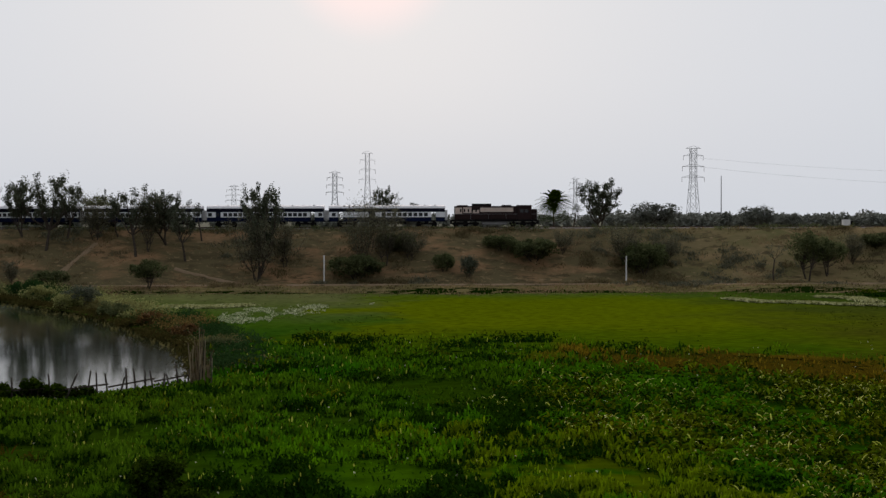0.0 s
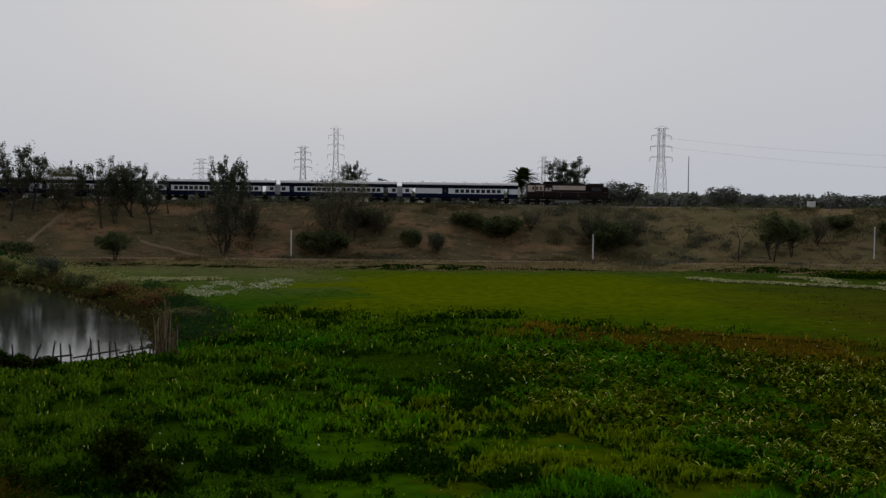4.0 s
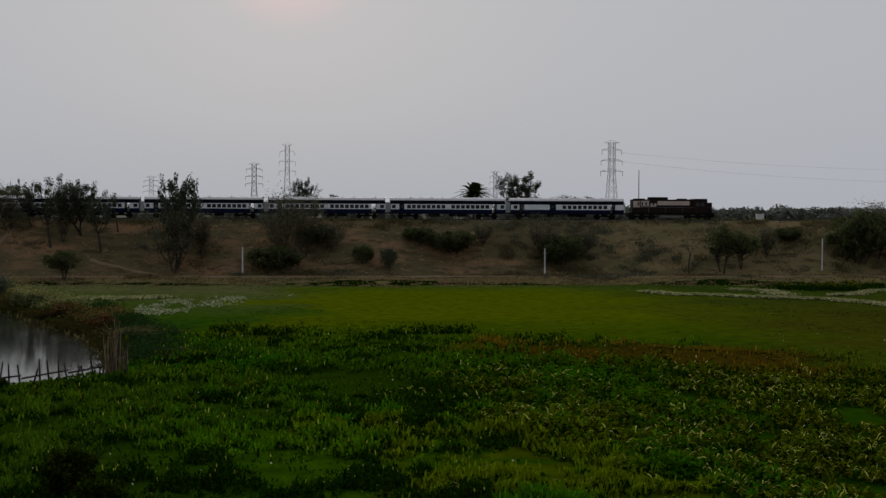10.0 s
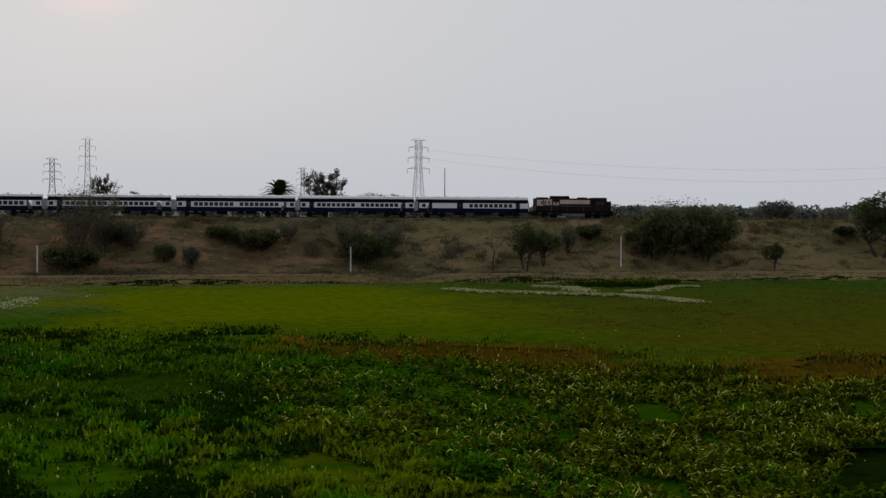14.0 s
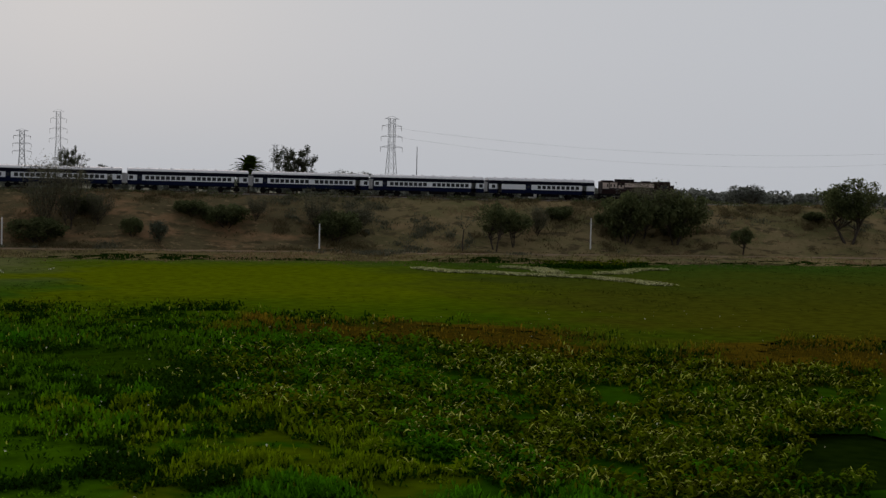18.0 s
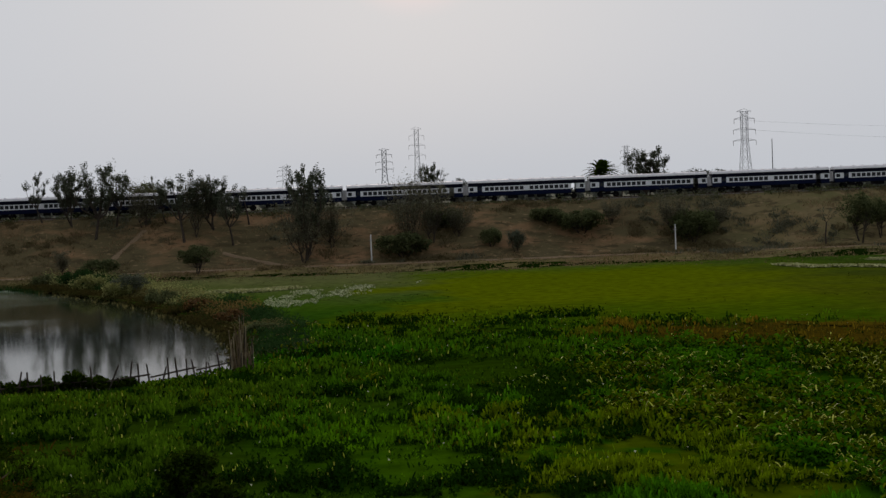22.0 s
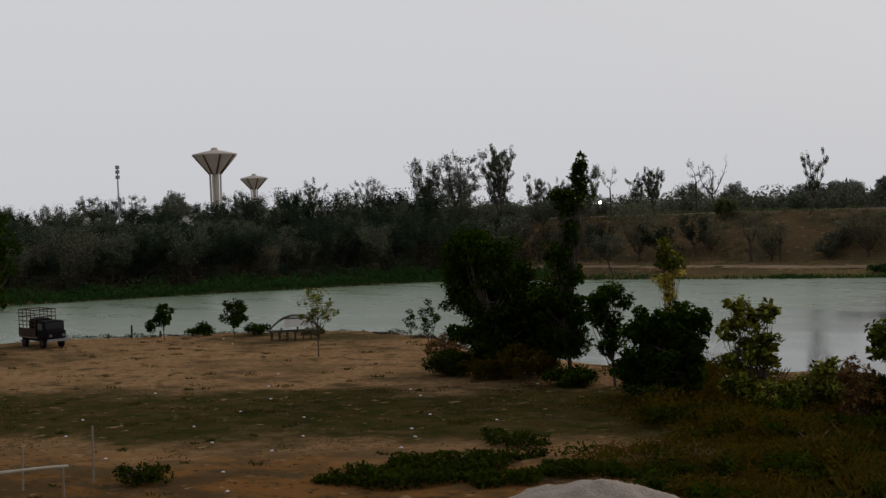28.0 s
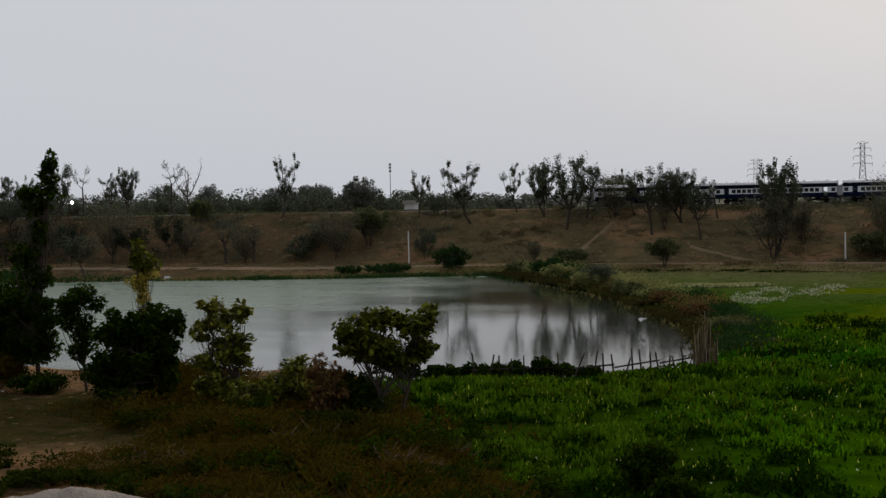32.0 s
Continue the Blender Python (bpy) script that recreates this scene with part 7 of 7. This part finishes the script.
near_plant("bush", 114, -102.8, 78.0, 0.9, 3.0, M_LEAF_DARK, 0.22, 16, 0.3, 60, "low dark bush along the water's edge", bottom=0.0, r0=0.04, stems=4)
near_plant("bush", 115, -92.7, 83.7, 0.7, 2.6, M_LEAF_NEAR, 0.22, 16, 0.3, 60, "low green bush along the water's edge", bottom=0.0, r0=0.04, stems=4)
near_plant("bush", 90, -46.0, 32.6, 1.0, 2.9, M_CREEP, 0.18, 22, 0.3, 60, "low green bush on the bare plot", bottom=0.0, r0=0.03, stems=5)


# ---- posts, shelter, vehicle ----
def concrete_pole(x, y, height):
    ob = thing("utility_pole", "whitewashed concrete utility pole at the foot of the embankment", "pole", "poles along the embankment", at=at_land(x, y, 0, 0.3))
    bm = bmesh.new()
    vs = bmesh.ops.create_cone(bm, cap_ends=True, segments=4, radius1=0.14, radius2=0.10, depth=height + 0.3)["verts"]
    for v in vs:
        v.co.z += (height + 0.3) / 2
    part("shaft", bm, M_WHITE, ob)
    part("bracket", boxes((-0.32, 0.32, -0.05, 0.05, height * 0.86, height * 0.86 + 0.09)), M_STEEL, ob)
    return ob


for x, y, height in ((-13.7, 224.8, 4.8), (37.7, 226.5, 4.5), (87.2, 227.5, 5.6), (-88.8, 222.6, 5.9)):
    concrete_pole(x, y, height)


def pylon(x, y, ztop, width, label):
    """A lattice tower with three pairs of arms."""
    z0 = float(land(x, y)) - 0.3
    h = ztop - z0
    ob = thing("pylon", label, "pylon", "power line pylons", at=Matrix.Translation((x, y, z0)) @ pose(0, 0, 0, 0, 0, 8))
    r = 0.11
    def half(z):
        s = z / h
        return width * (0.26 - 0.135 * min(s / 0.62, 1)) if s < 0.62 else width * 0.125
    levels = [h * s for s in (0, 0.16, 0.31, 0.44, 0.54, 0.62, 0.71, 0.80, 0.90, 1.0)]
    legs, braces = [], []
    for a, b in zip(levels, levels[1:]):
        p, q = half(a), half(b)
        for i, (sx, sy) in enumerate(((1, 1), (-1, 1), (-1, -1), (1, -1))):
            tx, ty = ((-1, 1), (-1, -1), (1, -1), (1, 1))[i]
            legs.append(((sx * p, sy * p, a), (sx * q, sy * q, b), r * 1.2))
            braces.append(((sx * p, sy * p, a), (tx * q, ty * q, b), r * 0.7))
            braces.append(((tx * p, ty * p, a), (sx * q, sy * q, b), r * 0.7))
    for i in range(4):
        run = legs[i::4]
        part("leg", tubes([[(run[0][0], r * 1.2)] + [(b, r * 1.2) for _, b, _ in run]], 4), M_STEEL, ob)
    for brace in braces:
        part("brace", rods([brace], 4), M_STEEL, ob)
    for s, w in ((0.62, 0.52), (0.76, 0.5), (0.90, 0.46), (0.995, 0.34)):
        z = h * s
        arm = part("cross_arm", rods([((-width * w, 0, z), (width * w, 0, z), r), ((-width * w, 0, z), (0, 0, z + h * 0.035), r * 0.8), ((width * w, 0, z), (0, 0, z + h * 0.035), r * 0.8)], 4), M_STEEL, ob)
        if s < 0.95:
            for k in (-1, 1):
                part("insulator", rods([((k * width * w, 0, z), (k * width * w, 0, z - h * 0.06), r * 1.1)], 5), M_RUST, arm)
    return ob


PYLONS = [(178, 820, 55.4, 14), (-39.5, 1400, 80.8, 17), (-50, 950, 44.9, 12), (-153.5, 1200, 41.4, 14), (179, 1400, 54, 13)]
for x, y, ztop, width in PYLONS:
    pylon(x, y, ztop, width, "grey steel lattice pylon standing on the plain")


def mast(x, y, ztop, r, label):
    z0 = float(land(x, y)) - 0.2
    ob = thing("mast", label, "mast", at=Matrix.Translation((x, y, z0)))
    h = ztop - z0
    part("pole", rods([((0, 0, 0), (0, 0, h), r, r * 0.6)], 8), M_STEEL, ob)
    if r > 0.25:
        part("aerials", boxes(*[(-r * 2.2, r * 2.2, -r * 1.2, r * 1.2, h * s, h * s + h * 0.05) for s in (0.8, 0.88, 0.95)]), M_STEEL, ob)
    return ob


mast(100.1, 420, 25.4, 0.2, "thin grey steel pole behind the railway")
mast(-292.8, 700, 33.5, 0.28, "slim steel aerial mast behind trees")
mast(-393, 262, 32.6, 0.32, "slim aerial mast above the treetops")
mast(-295.7, 400, 31.0, 0.09, "thin steel mast above the trees")

# overhead wires between the far pylons
wires = []
for side, z, sag in ((-5, 44.0, 12.5), (5, 50.0, 10.5)):
    wires.append([(np.array([178 + 430 * s, 820 + side, z - sag * 4 * s * (1 - s)]), 0.03) for s in np.linspace(0, 1.15, 32)])
ob = thing("power_lines", "thin sagging overhead wires from the pylon", "cables")
for w in wires:
    part("wire", tubes([w], 4), M_BLACK, ob)


def water_tower(x, y, ztop, width, cap, depth, label):
    z0 = float(land(x, y)) - 0.3
    h = ztop - z0
    ob = thing("water_tower", label, "water tower", at=Matrix.Translation((x, y, z0)))
    n = 24
    rim, neck = h - cap, h - cap - depth
    def turned(profile, name, mat, lab=""):
        bm = bmesh.new()
        rings = [[bm.verts.new((r * math.cos(2 * math.pi * i / n), r * math.sin(2 * math.pi * i / n), z)) for i in range(n)] for r, z in profile]
        for p, q in zip(rings, rings[1:]):
            for i in range(n):
                bm.faces.new((p[i], p[(i + 1) % n], q[(i + 1) % n], q[i]))
        return part(name, bm, mat, ob, lab)
    w = width / 2
    turned([(w * 0.24, neck), (w * 0.97, rim - 0.3), (w * 1.0, rim), (w, rim + 0.3)], "tank", M_TOWER, "pale concrete funnel-shaped tank")
    turned([(w, rim + 0.3), (w * 0.55, rim + cap * 0.42), (w * 0.16, rim + cap * 0.62), (w * 0.14, rim + cap * 0.9), (0.05, rim + cap)], "dome", M_TOWER)
    turned([(w * 0.12, 0), (w * 0.12, neck + h * 0.1)], "shaft", M_TOWER)
    for i in range(8):
        a = 2 * math.pi * (i + 0.5) / 8
        c, s = math.cos(a), math.sin(a)
        part("column", rods([((w * 0.22 * c, w * 0.22 * s, 0), (w * 0.25 * c, w * 0.25 * s, neck), w * 0.035)], 6), M_TOWER, ob)
        part("rib", rods([((w * 0.26 * c, w * 0.26 * s, neck), (w * 0.99 * c, w * 0.99 * s, rim), w * 0.045)], 6), M_TOWER_BAND, ob, "dark painted rib")
    return ob


water_tower(-388, 300, 39.0, 16.2, 2.8, 6.8, "funnel-shaped concrete water tower with dark ribs")
water_tower(-538, 440, 36.0, 14.2, 2.7, 5.4, "smaller funnel-shaped water tower beyond the trees")


def house(x, y, w, d, h, label, base=None):
    z0 = float(land(x, y)) - 0.2 if base is None else base
    ob = thing("house", label, "house", at=Matrix.Translation((x, y, z0)))
    part("wall", boxes((-w / 2, w / 2, -d / 2, d / 2, 0, h)), M_WHITE, ob)
    part("roof", boxes((-w / 2 - 0.3, w / 2 + 0.3, -d / 2 - 0.3, d / 2 + 0.3, h, h + 0.25), (-w / 2 - 0.3, w / 2 + 0.3, -d / 2 - 0.3, -d / 2, h + 0.25, h + 0.8)), M_CONCRETE, ob)
    for i in range(max(1, int(w / 3.2))):
        x1 = -w / 2 + 1.6 + i * 3.2
        win = part("window", boxes((x1 - 0.55, x1 + 0.55, -d / 2 - 0.03, -d / 2 + 0.05, 1.0, 2.2)), M_DARKWIN, ob)
        part("sill", boxes((x1 - 0.65, x1 + 0.65, -d / 2 - 0.12, -d / 2 + 0.02, 0.9, 1.0)), M_CONCRETE, win)
    return ob


for x, y, w, d, h in ((-498, 322, 12, 8, 6.0), (-468, 326, 16, 8, 5.0), (-430, 318, 10, 8, 6.0), (-375, 322, 12, 8, 5.5), (-345, 326, 15, 8, 5.0), (-522, 330, 12, 8, 7.5), (-404, 330, 9, 8, 8), (-362, 330, 14, 8, 7.5), (-455, 345, 10, 8, 7), (-330, 318, 8, 7, 6.5), (-545, 300, 9, 7, 7)):
    house(x, y, w, d, h, "white-washed house half hidden by trees")
house(-109.6, 276, 2.4, 2.4, 3.4, "small white building beyond the railway")

# a white railway marker hut with a dark side, and the lit lamp beyond the tall tree
hut = thing("trackside_box", "white trackside cabinet with a dark side", "cabinet", at=Matrix.Translation((85.1, 255.2, 9.95)))
part("body", boxes((-0.7, 0.7, -0.5, 0.5, 0, 1.75), bevel=0.03), M_WHITE, hut)
part("side_box", boxes((0.71, 1.2, -0.45, 0.45, 0, 1.5)), M_BLACK, hut, "dark side box")
lamp = thing("street_lamp", "lit white street lamp on a thin pole", "lamp", at=Matrix.Translation((-190.1, 263, float(land(-190.1, 263)))))
part("pole", rods([((0, 0, 0), (0, 0, 3.9), 0.08, 0.06)], 6), M_STEEL, lamp)
bm = bmesh.new()
bmesh.ops.create_uvsphere(bm, u_segments=12, v_segments=8, radius=0.37, matrix=Matrix.Translation((0.3, -0.3, 3.7)))
part("lamp_head", bm, M_BULB, lamp, "glowing white lamp")


def shelter(x, y):
    ob = thing("shelter", "low bamboo platform under an arched grey sheet roof", "shelter", at=at_land(x, y, 48, 0.02))
    for i in range(7):
        for s in (-1, 1):
            part("post", rods([((-2.1 + i * 0.7, s * 0.8, -0.1), (-2.1 + i * 0.7, s * 0.8, 0.78), 0.085)], 7), M_BARK, ob, "dark wooden post")
    for i in range(9):
        part("plank", boxes((-2.25, 2.25, -0.92 + i * 0.205, -0.74 + i * 0.205, 0.78, 0.86)), M_BARK, ob, "dark platform plank")
    n = 14

    def arch(u):
        return 0.86 + 1.35 * math.sin(math.pi * min(1.0, max(0.0, u))) ** 0.75

    for s in (-1, 0, 1):
        part("hoop", tubes([[(np.array([-2.3 + 4.6 * i / n, s * 0.9, arch(i / n)]), 0.05) for i in range(n + 1)]], 6), M_BARK, ob, "bent bamboo hoop")
    bm = bmesh.new()
    rows_ = []
    for j in (-1, 1):
        rows_.append([bm.verts.new((-2.3 + 4.6 * u, j * 1.0, arch(u) + 0.06 + 0.04 * math.sin(9 * u + j))) for u in [0.2 + 0.72 * i / n for i in range(n + 1)]])
    for i in range(n):
        bm.faces.new((rows_[0][i], rows_[0][i + 1], rows_[1][i + 1], rows_[1][i]))
    bmesh.ops.solidify(bm, geom=bm.faces[:], thickness=0.04)
    part("roof", bm, M_TARP, ob, "grey sheet roof bent over hoops")
    for s in (-1, 1):
        part("side_sheet", boxes((-0.9, 1.5, s * 0.93 - 0.012, s * 0.93 + 0.012, 1.25, 1.95)), M_WHITE, ob, "pale hanging side sheet")
    return ob


shelter(-90.2, 79.2)


def truck(x, y):
    ob = thing("truck", "dark open truck with a tall slatted rack behind the cab", "truck", at=at_land(x, y, -4, 0.02))
    part("chassis", boxes((-2.6, 2.4, -0.75, 0.75, 0.6, 0.85)), M_BLACK, ob)
    cab = part("cab", boxes((0.75, 2.3, -1.0, 1.0, 0.86, 2.45), bevel=0.14), M_BLACK, ob, "dark cab")
    part("bonnet", boxes((2.25, 2.75, -0.9, 0.9, 0.86, 1.6), bevel=0.1), M_BLACK, ob, "dark bonnet")
    part("windscreen", boxes((2.295, 2.32, -0.85, 0.85, 1.68, 2.3)), M_DARKWIN, cab)
    for s in (-1, 1):
        part("cab_window", boxes((1.1, 2.0, s * 1.005 - 0.01, s * 1.005 + 0.01, 1.65, 2.25)), M_DARKWIN, cab)
        part("headlamp", rods([((2.74, s * 0.62, 1.15), (2.79, s * 0.62, 1.15), 0.14)], 12), M_TARP, ob)
        part("bed_side", boxes((-2.6, 0.65, s * 1.02 - 0.03, s * 1.02 + 0.03, 0.98, 1.75)), M_RUST, ob)
        for i in range(5):
            part("stake", rods([((-2.5 + i * 0.77, s * 1.02, 1.7), (-2.5 + i * 0.77, s * 1.02, 3.4), 0.04)], 5), M_RUST, ob)
        for z in (2.05, 2.4, 2.75, 3.1, 3.4):
            part("rail", rods([((-2.55, s * 1.02, z), (0.65, s * 1.02, z), 0.05 if z > 3.3 else 0.035)], 5), M_RUST, ob)
    for xx in (-2.5, 0.6):
        for z in (2.75, 3.4):
            part("cross_bar", rods([((xx, -1.02, z), (xx, 1.02, z), 0.05)], 5), M_RUST, ob)
    part("load", boxes((-1.2, 0.5, -0.8, 0.8, 0.98, 2.6), bevel=0.25), M_BLACK, ob, "dark sheeted load")
    part("bed", boxes((-2.6, 0.7, -1.0, 1.0, 0.86, 0.98)), M_WOOD, ob)
    part("bumper", boxes((2.75, 2.87, -0.98, 0.98, 0.62, 0.84)), M_STEEL, ob)
    for xx in (-1.7, 1.75):
        for s in (-1, 1):
            tyre = part("tyre", rods([((xx, s * 0.74, 0.46), (xx, s * 1.0, 0.46), 0.46)], 18), M_BLACK, ob)
            part("rim", rods([((xx, s * 0.98, 0.46), (xx, s * 1.01, 0.46), 0.22)], 12), M_RUST, tyre)
    return ob


truck(-107.9, 64.4)

# stumps and posts along the near shore
for x, y, h in ((-102.4, 77.0, 0.9), (-104.9, 75.0, 0.7), (-107.4, 73.5, 1.3), (-108.6, 71.7, 0.6), (-94.9, 83.5, 0.7), (-96.2, 82.6, 0.6)):
    ob = thing("post", "short dark wooden stump at the water's edge", "post", "stumps along the near shore", at=at_land(x, y, 0, 0.1))
    part("shaft", rods([((0, 0, 0), (0.06, 0.02, h), 0.11, 0.09)], 7), M_BARK, ob)


# the heap of grey sand
hrng = np.random.default_rng(51)
hn = 46
hx, hy = np.meshgrid(np.linspace(-7.5, 14, 2 * hn), np.linspace(-4.2, 4.2, hn))
rr = np.hypot(np.where(hx < 0, hx / 6.6, hx / 5.4), hy / 3.9)
hz = 2.35 * np.clip(1 - rr, 0, 1) ** 0.85
hz = np.where(hz > 1.55, 1.55 + (hz - 1.55) * 0.5, hz)
tail = (1.26 - 0.055 * hx + 0.10 * np.sin(hx * 1.3)) * np.clip(1 - (np.abs(hy + 0.3) / 3.2) ** 1.6, 0, 1) * np.clip((13.5 - hx) / 3.0, 0, 1) * np.clip((hx + 1) / 3, 0, 1)
hz = np.maximum(hz, tail) - 0.08 + 0.05 * wavy(hx, hy, 0.5, 20) + 0.03 * wavy(hx, hy, 0.2, 21) + hrng.normal(0, 0.012, hz.shape)
hi = np.arange(hx.size).reshape(hx.shape)
heap = part("sand_mound", (np.stack([hx, hy, hz], -1).reshape(-1, 3), np.stack([hi[:-1, :-1], hi[:-1, 1:], hi[1:, 1:], hi[1:, :-1]], -1).reshape(-1, 4)), M_SAND, smooth=True)
tagged(heap, "heap of fine grey sand on the near ground", "sand heap")
heap.matrix_basis = Matrix.Translation((-25.4, 36.6, 1.45)) @ pose(0, 0, 0, 0, 0, 33)

# stakes along the pond's edge, with cross poles
stake_line = [(-29.5, 86.0), (-23.2, 87.6), (-19.9, 89.6), (-17.4, 92.6), (-14.6, 96.3)]
fence = thing("stake_fence", "rough fence of leaning bamboo stakes along the pond", "fence")
frng = np.random.default_rng(53)
for (ax, ay), (bx, by) in zip(stake_line, stake_line[1:]):
    n = max(3, int(math.hypot(bx - ax, by - ay) / 0.75))
    for i in range(n):
        s = i / n
        h = frng.uniform(0.9, 2.0)
        px, py = ax + (bx - ax) * s, ay + (by - ay) * s
        part("stake", rods([((px, py, -0.3), (px + frng.normal(0, 0.28), py + frng.normal(0, 0.2), h), 0.075, 0.055)], 6), M_BARK, fence)
    part("cross_pole", rods([((ax, ay, 0.75), (bx, by, 0.95), 0.06)], 6), M_BARK, fence)
clump = thing("stake_bundle", "upright bundle of dry reeds and stakes at the fence's end", "stakes")
for i in range(64):
    px, py = -14.45 + frng.normal(0, 0.42), 94.2 + frng.normal(0, 0.4)
    top = frng.uniform(1.4, 4.0) * (1.0 - 0.3 * min(1, abs(px + 14.45))) * (1.25 if i % 9 == 0 else 1.0)
    part("reed", rods([((px, py, -0.1), (px + frng.normal(0, 0.22), py + frng.normal(0, 0.15), top), 0.055, 0.022)], 5), (M_STALK, M_DRYREED, M_STALK, M_BARK)[i % 4], clump)
rng = np.random.default_rng(55)
for i, (x, y, h, w) in enumerate(((-27.8, 87.0, 1.2, 2.6), (-26.2, 87.6, 1.3, 2.6), (-24.6, 87.9, 1.9, 2.0), (-23.2, 88.2, 1.2, 2.4), (-29.6, 86.4, 1.3, 2.6), (-21.6, 88.9, 0.9, 2.0), (-31.4, 85.8, 1.3, 2.6), (-33.2, 85.0, 1.4, 2.6))):
    ob = tree("edge", 120 + i, h, w, M_LEAF_DARK, 0.28, 22, 0.36, 60, "dark leafy bush at the fence by the water", 0.0, 0.04, stems=4, name="bush")
    ob.matrix_basis = Matrix.Translation((x, y, 0.0))

# rail of pale timber and posts on the near plot
bench = thing("timber_rail", "pale timber rail on thin posts", "fence", at=at_land(-43.1, 27.4, 59.8, 0.02))
part("pole", tubes([[(np.array([-5.2 + 0.52 * i, 0.03 * math.sin(i * 1.3), 1.86 + 0.025 * math.sin(i * 0.9)]), 0.075 - 0.002 * i) for i in range(11)]], 8), M_PALEWOOD, bench, "pale peeled pole", smooth=True)
for xx in (-5.0, -2.6, -0.2):
    part("post", rods([((xx, 0, -0.1), (xx, 0, 1.8), 0.045)], 6), M_WOOD, bench)
for x, y, h in ((-48.0, 31.5, 2.5), (-49.0, 28.8, 1.9)):
    ob = thing("post", "thin weathered wooden post stuck in the earth", "post", at=at_land(x, y, 0, 0.1))
    part("shaft", rods([((0, 0, 0), (0.1, 0, h), 0.05, 0.04)], 6), M_WOOD, ob)

# scraps of pale litter on the bare ground
lrng = np.random.default_rng(57)
proto = None
for x, y in ((-56.3, 59.2), (-53.8, 57.5), (-48.5, 52.7), (-46.2, 48.9), (-44.3, 47.2), (-42.7, 44.6), (-40.3, 42.3), (-58.5, 47.7), (-47.5, 40.8), (-51.8, 40.6), (-50.6, 64.6), (-52.5, 35.0), (-41.5, 33.5), (-64.0, 41.0),
             (-83.0, 74.0), (-92.0, 73.5), (-96.5, 76.0), (-61.0, 52.0), (-66.0, 56.0), (-70.0, 50.0), (-56.5, 43.0), (-49.5, 44.5), (-54.0, 48.5), (-45.0, 36.0), (-48.8, 34.4), (-60.0, 37.5), (-44.0, 53.0), (-71.0, 61.0)):
    m = at_land(x, y, lrng.uniform(0, 360), -0.05)
    if proto is None:
        bm = bmesh.new()
        bmesh.ops.create_icosphere(bm, subdivisions=2, radius=0.075)
        for v in bm.verts:
            v.co = Vector((v.co.x * 1.3, v.co.y, max(v.co.z, -0.05) * 0.6)) * lrng.uniform(0.75, 1.2)
        proto = tagged(part("litter", bm, M_WHITE), "crumpled pale plastic litter on bare earth", "litter", "litter on the bare plot")
        proto.matrix_basis = m
    else:
        copy_thing(proto, m)


# ---- birds over the pond ----
def bird(label):
    ob = thing("egret", label, "bird", "egrets over the pond")
    bm = bmesh.new()
    bmesh.ops.create_uvsphere(bm, u_segments=10, v_segments=6, radius=0.16)
    for v in bm.verts:
        v.co.x *= 2.0
    part("body", bm, M_WHITE, ob)
    part("neck", rods([((0.25, 0, 0.02), (0.5, 0, 0.14), 0.05, 0.035)], 6), M_WHITE, ob)
    wings = []
    for s in (-1, 1):
        bm = bmesh.new()
        vs = [bm.verts.new(p) for p in ((0.18, 0, 0), (-0.16, 0, 0), (-0.18, s * 0.45, 0.05), (-0.05, s * 0.75, 0.02), (0.12, s * 0.5, 0.05))]
        bm.faces.new(vs)
        bmesh.ops.solidify(bm, geom=bm.faces[:], thickness=0.02)
        w = part("wing", bm, M_WHITE, ob)
        w.matrix_basis = pose(0, s * 0.1, 0.06)
        wings.append((w, s))
    return ob, wings


BIRDS = [bird("white egret flying low over the pond") for _ in range(2)]


def motions():
    """All that moves: the train rolls by at a steady pace, wheels turn, egrets fly."""
    for ob, x in TRAIN:
        walk(ob, [(t, pose(x + SPEED * t, RAIL_Y, RAIL_Z)) for t in (0, 8, 16, 24, 32)])
    turn = math.degrees(SPEED / 0.46)
    steps = np.linspace(0, 32, 1 + math.ceil(32 * turn / 80))
    for w in WHEELS:
        x, y, z = w.matrix_basis.translation
        walk(w, [(t, pose(x, y, z, 0, turn * t, 0)) for t in steps])
    for (ob, wings), path in zip(BIRDS, EGRETS):
        walk(ob, [(t, pose(*place, 0, 0, way)) for t, place, way in path])
        for w, s in wings:
            x, y, z = w.matrix_basis.translation
            walk(w, [(t / 8, pose(x, y, z, s * (32 if t % 2 else -18), 0, 0)) for t in range(0, 257)])


EGRETS = [
    [(0, (-150, 10, 6), 40), (19, (-150, 10, 6), 40), (28.5, (-76, 112, 5), 55), (29.9, (-58, 131, 3.6), 70), (30.25, (-54, 133, 3.4), 120), (30.6, (-55.3, 130.0, 3.6), 178), (31.0, (-61.2, 130.0, 4.5), 178), (31.4, (-67.1, 130.0, 4.7), 178), (31.8, (-77.4, 130.0, 4.7), 178), (32, (-80.5, 130.0, 4.3), 178)],
    [(0, (-75, 120, 2.5), 0), (26, (-52, 118, 2.2), 0), (29.5, (-38, 122, 1.6), 0), (32, (-25.0, 122, 1.0), 10)],
]
motions()
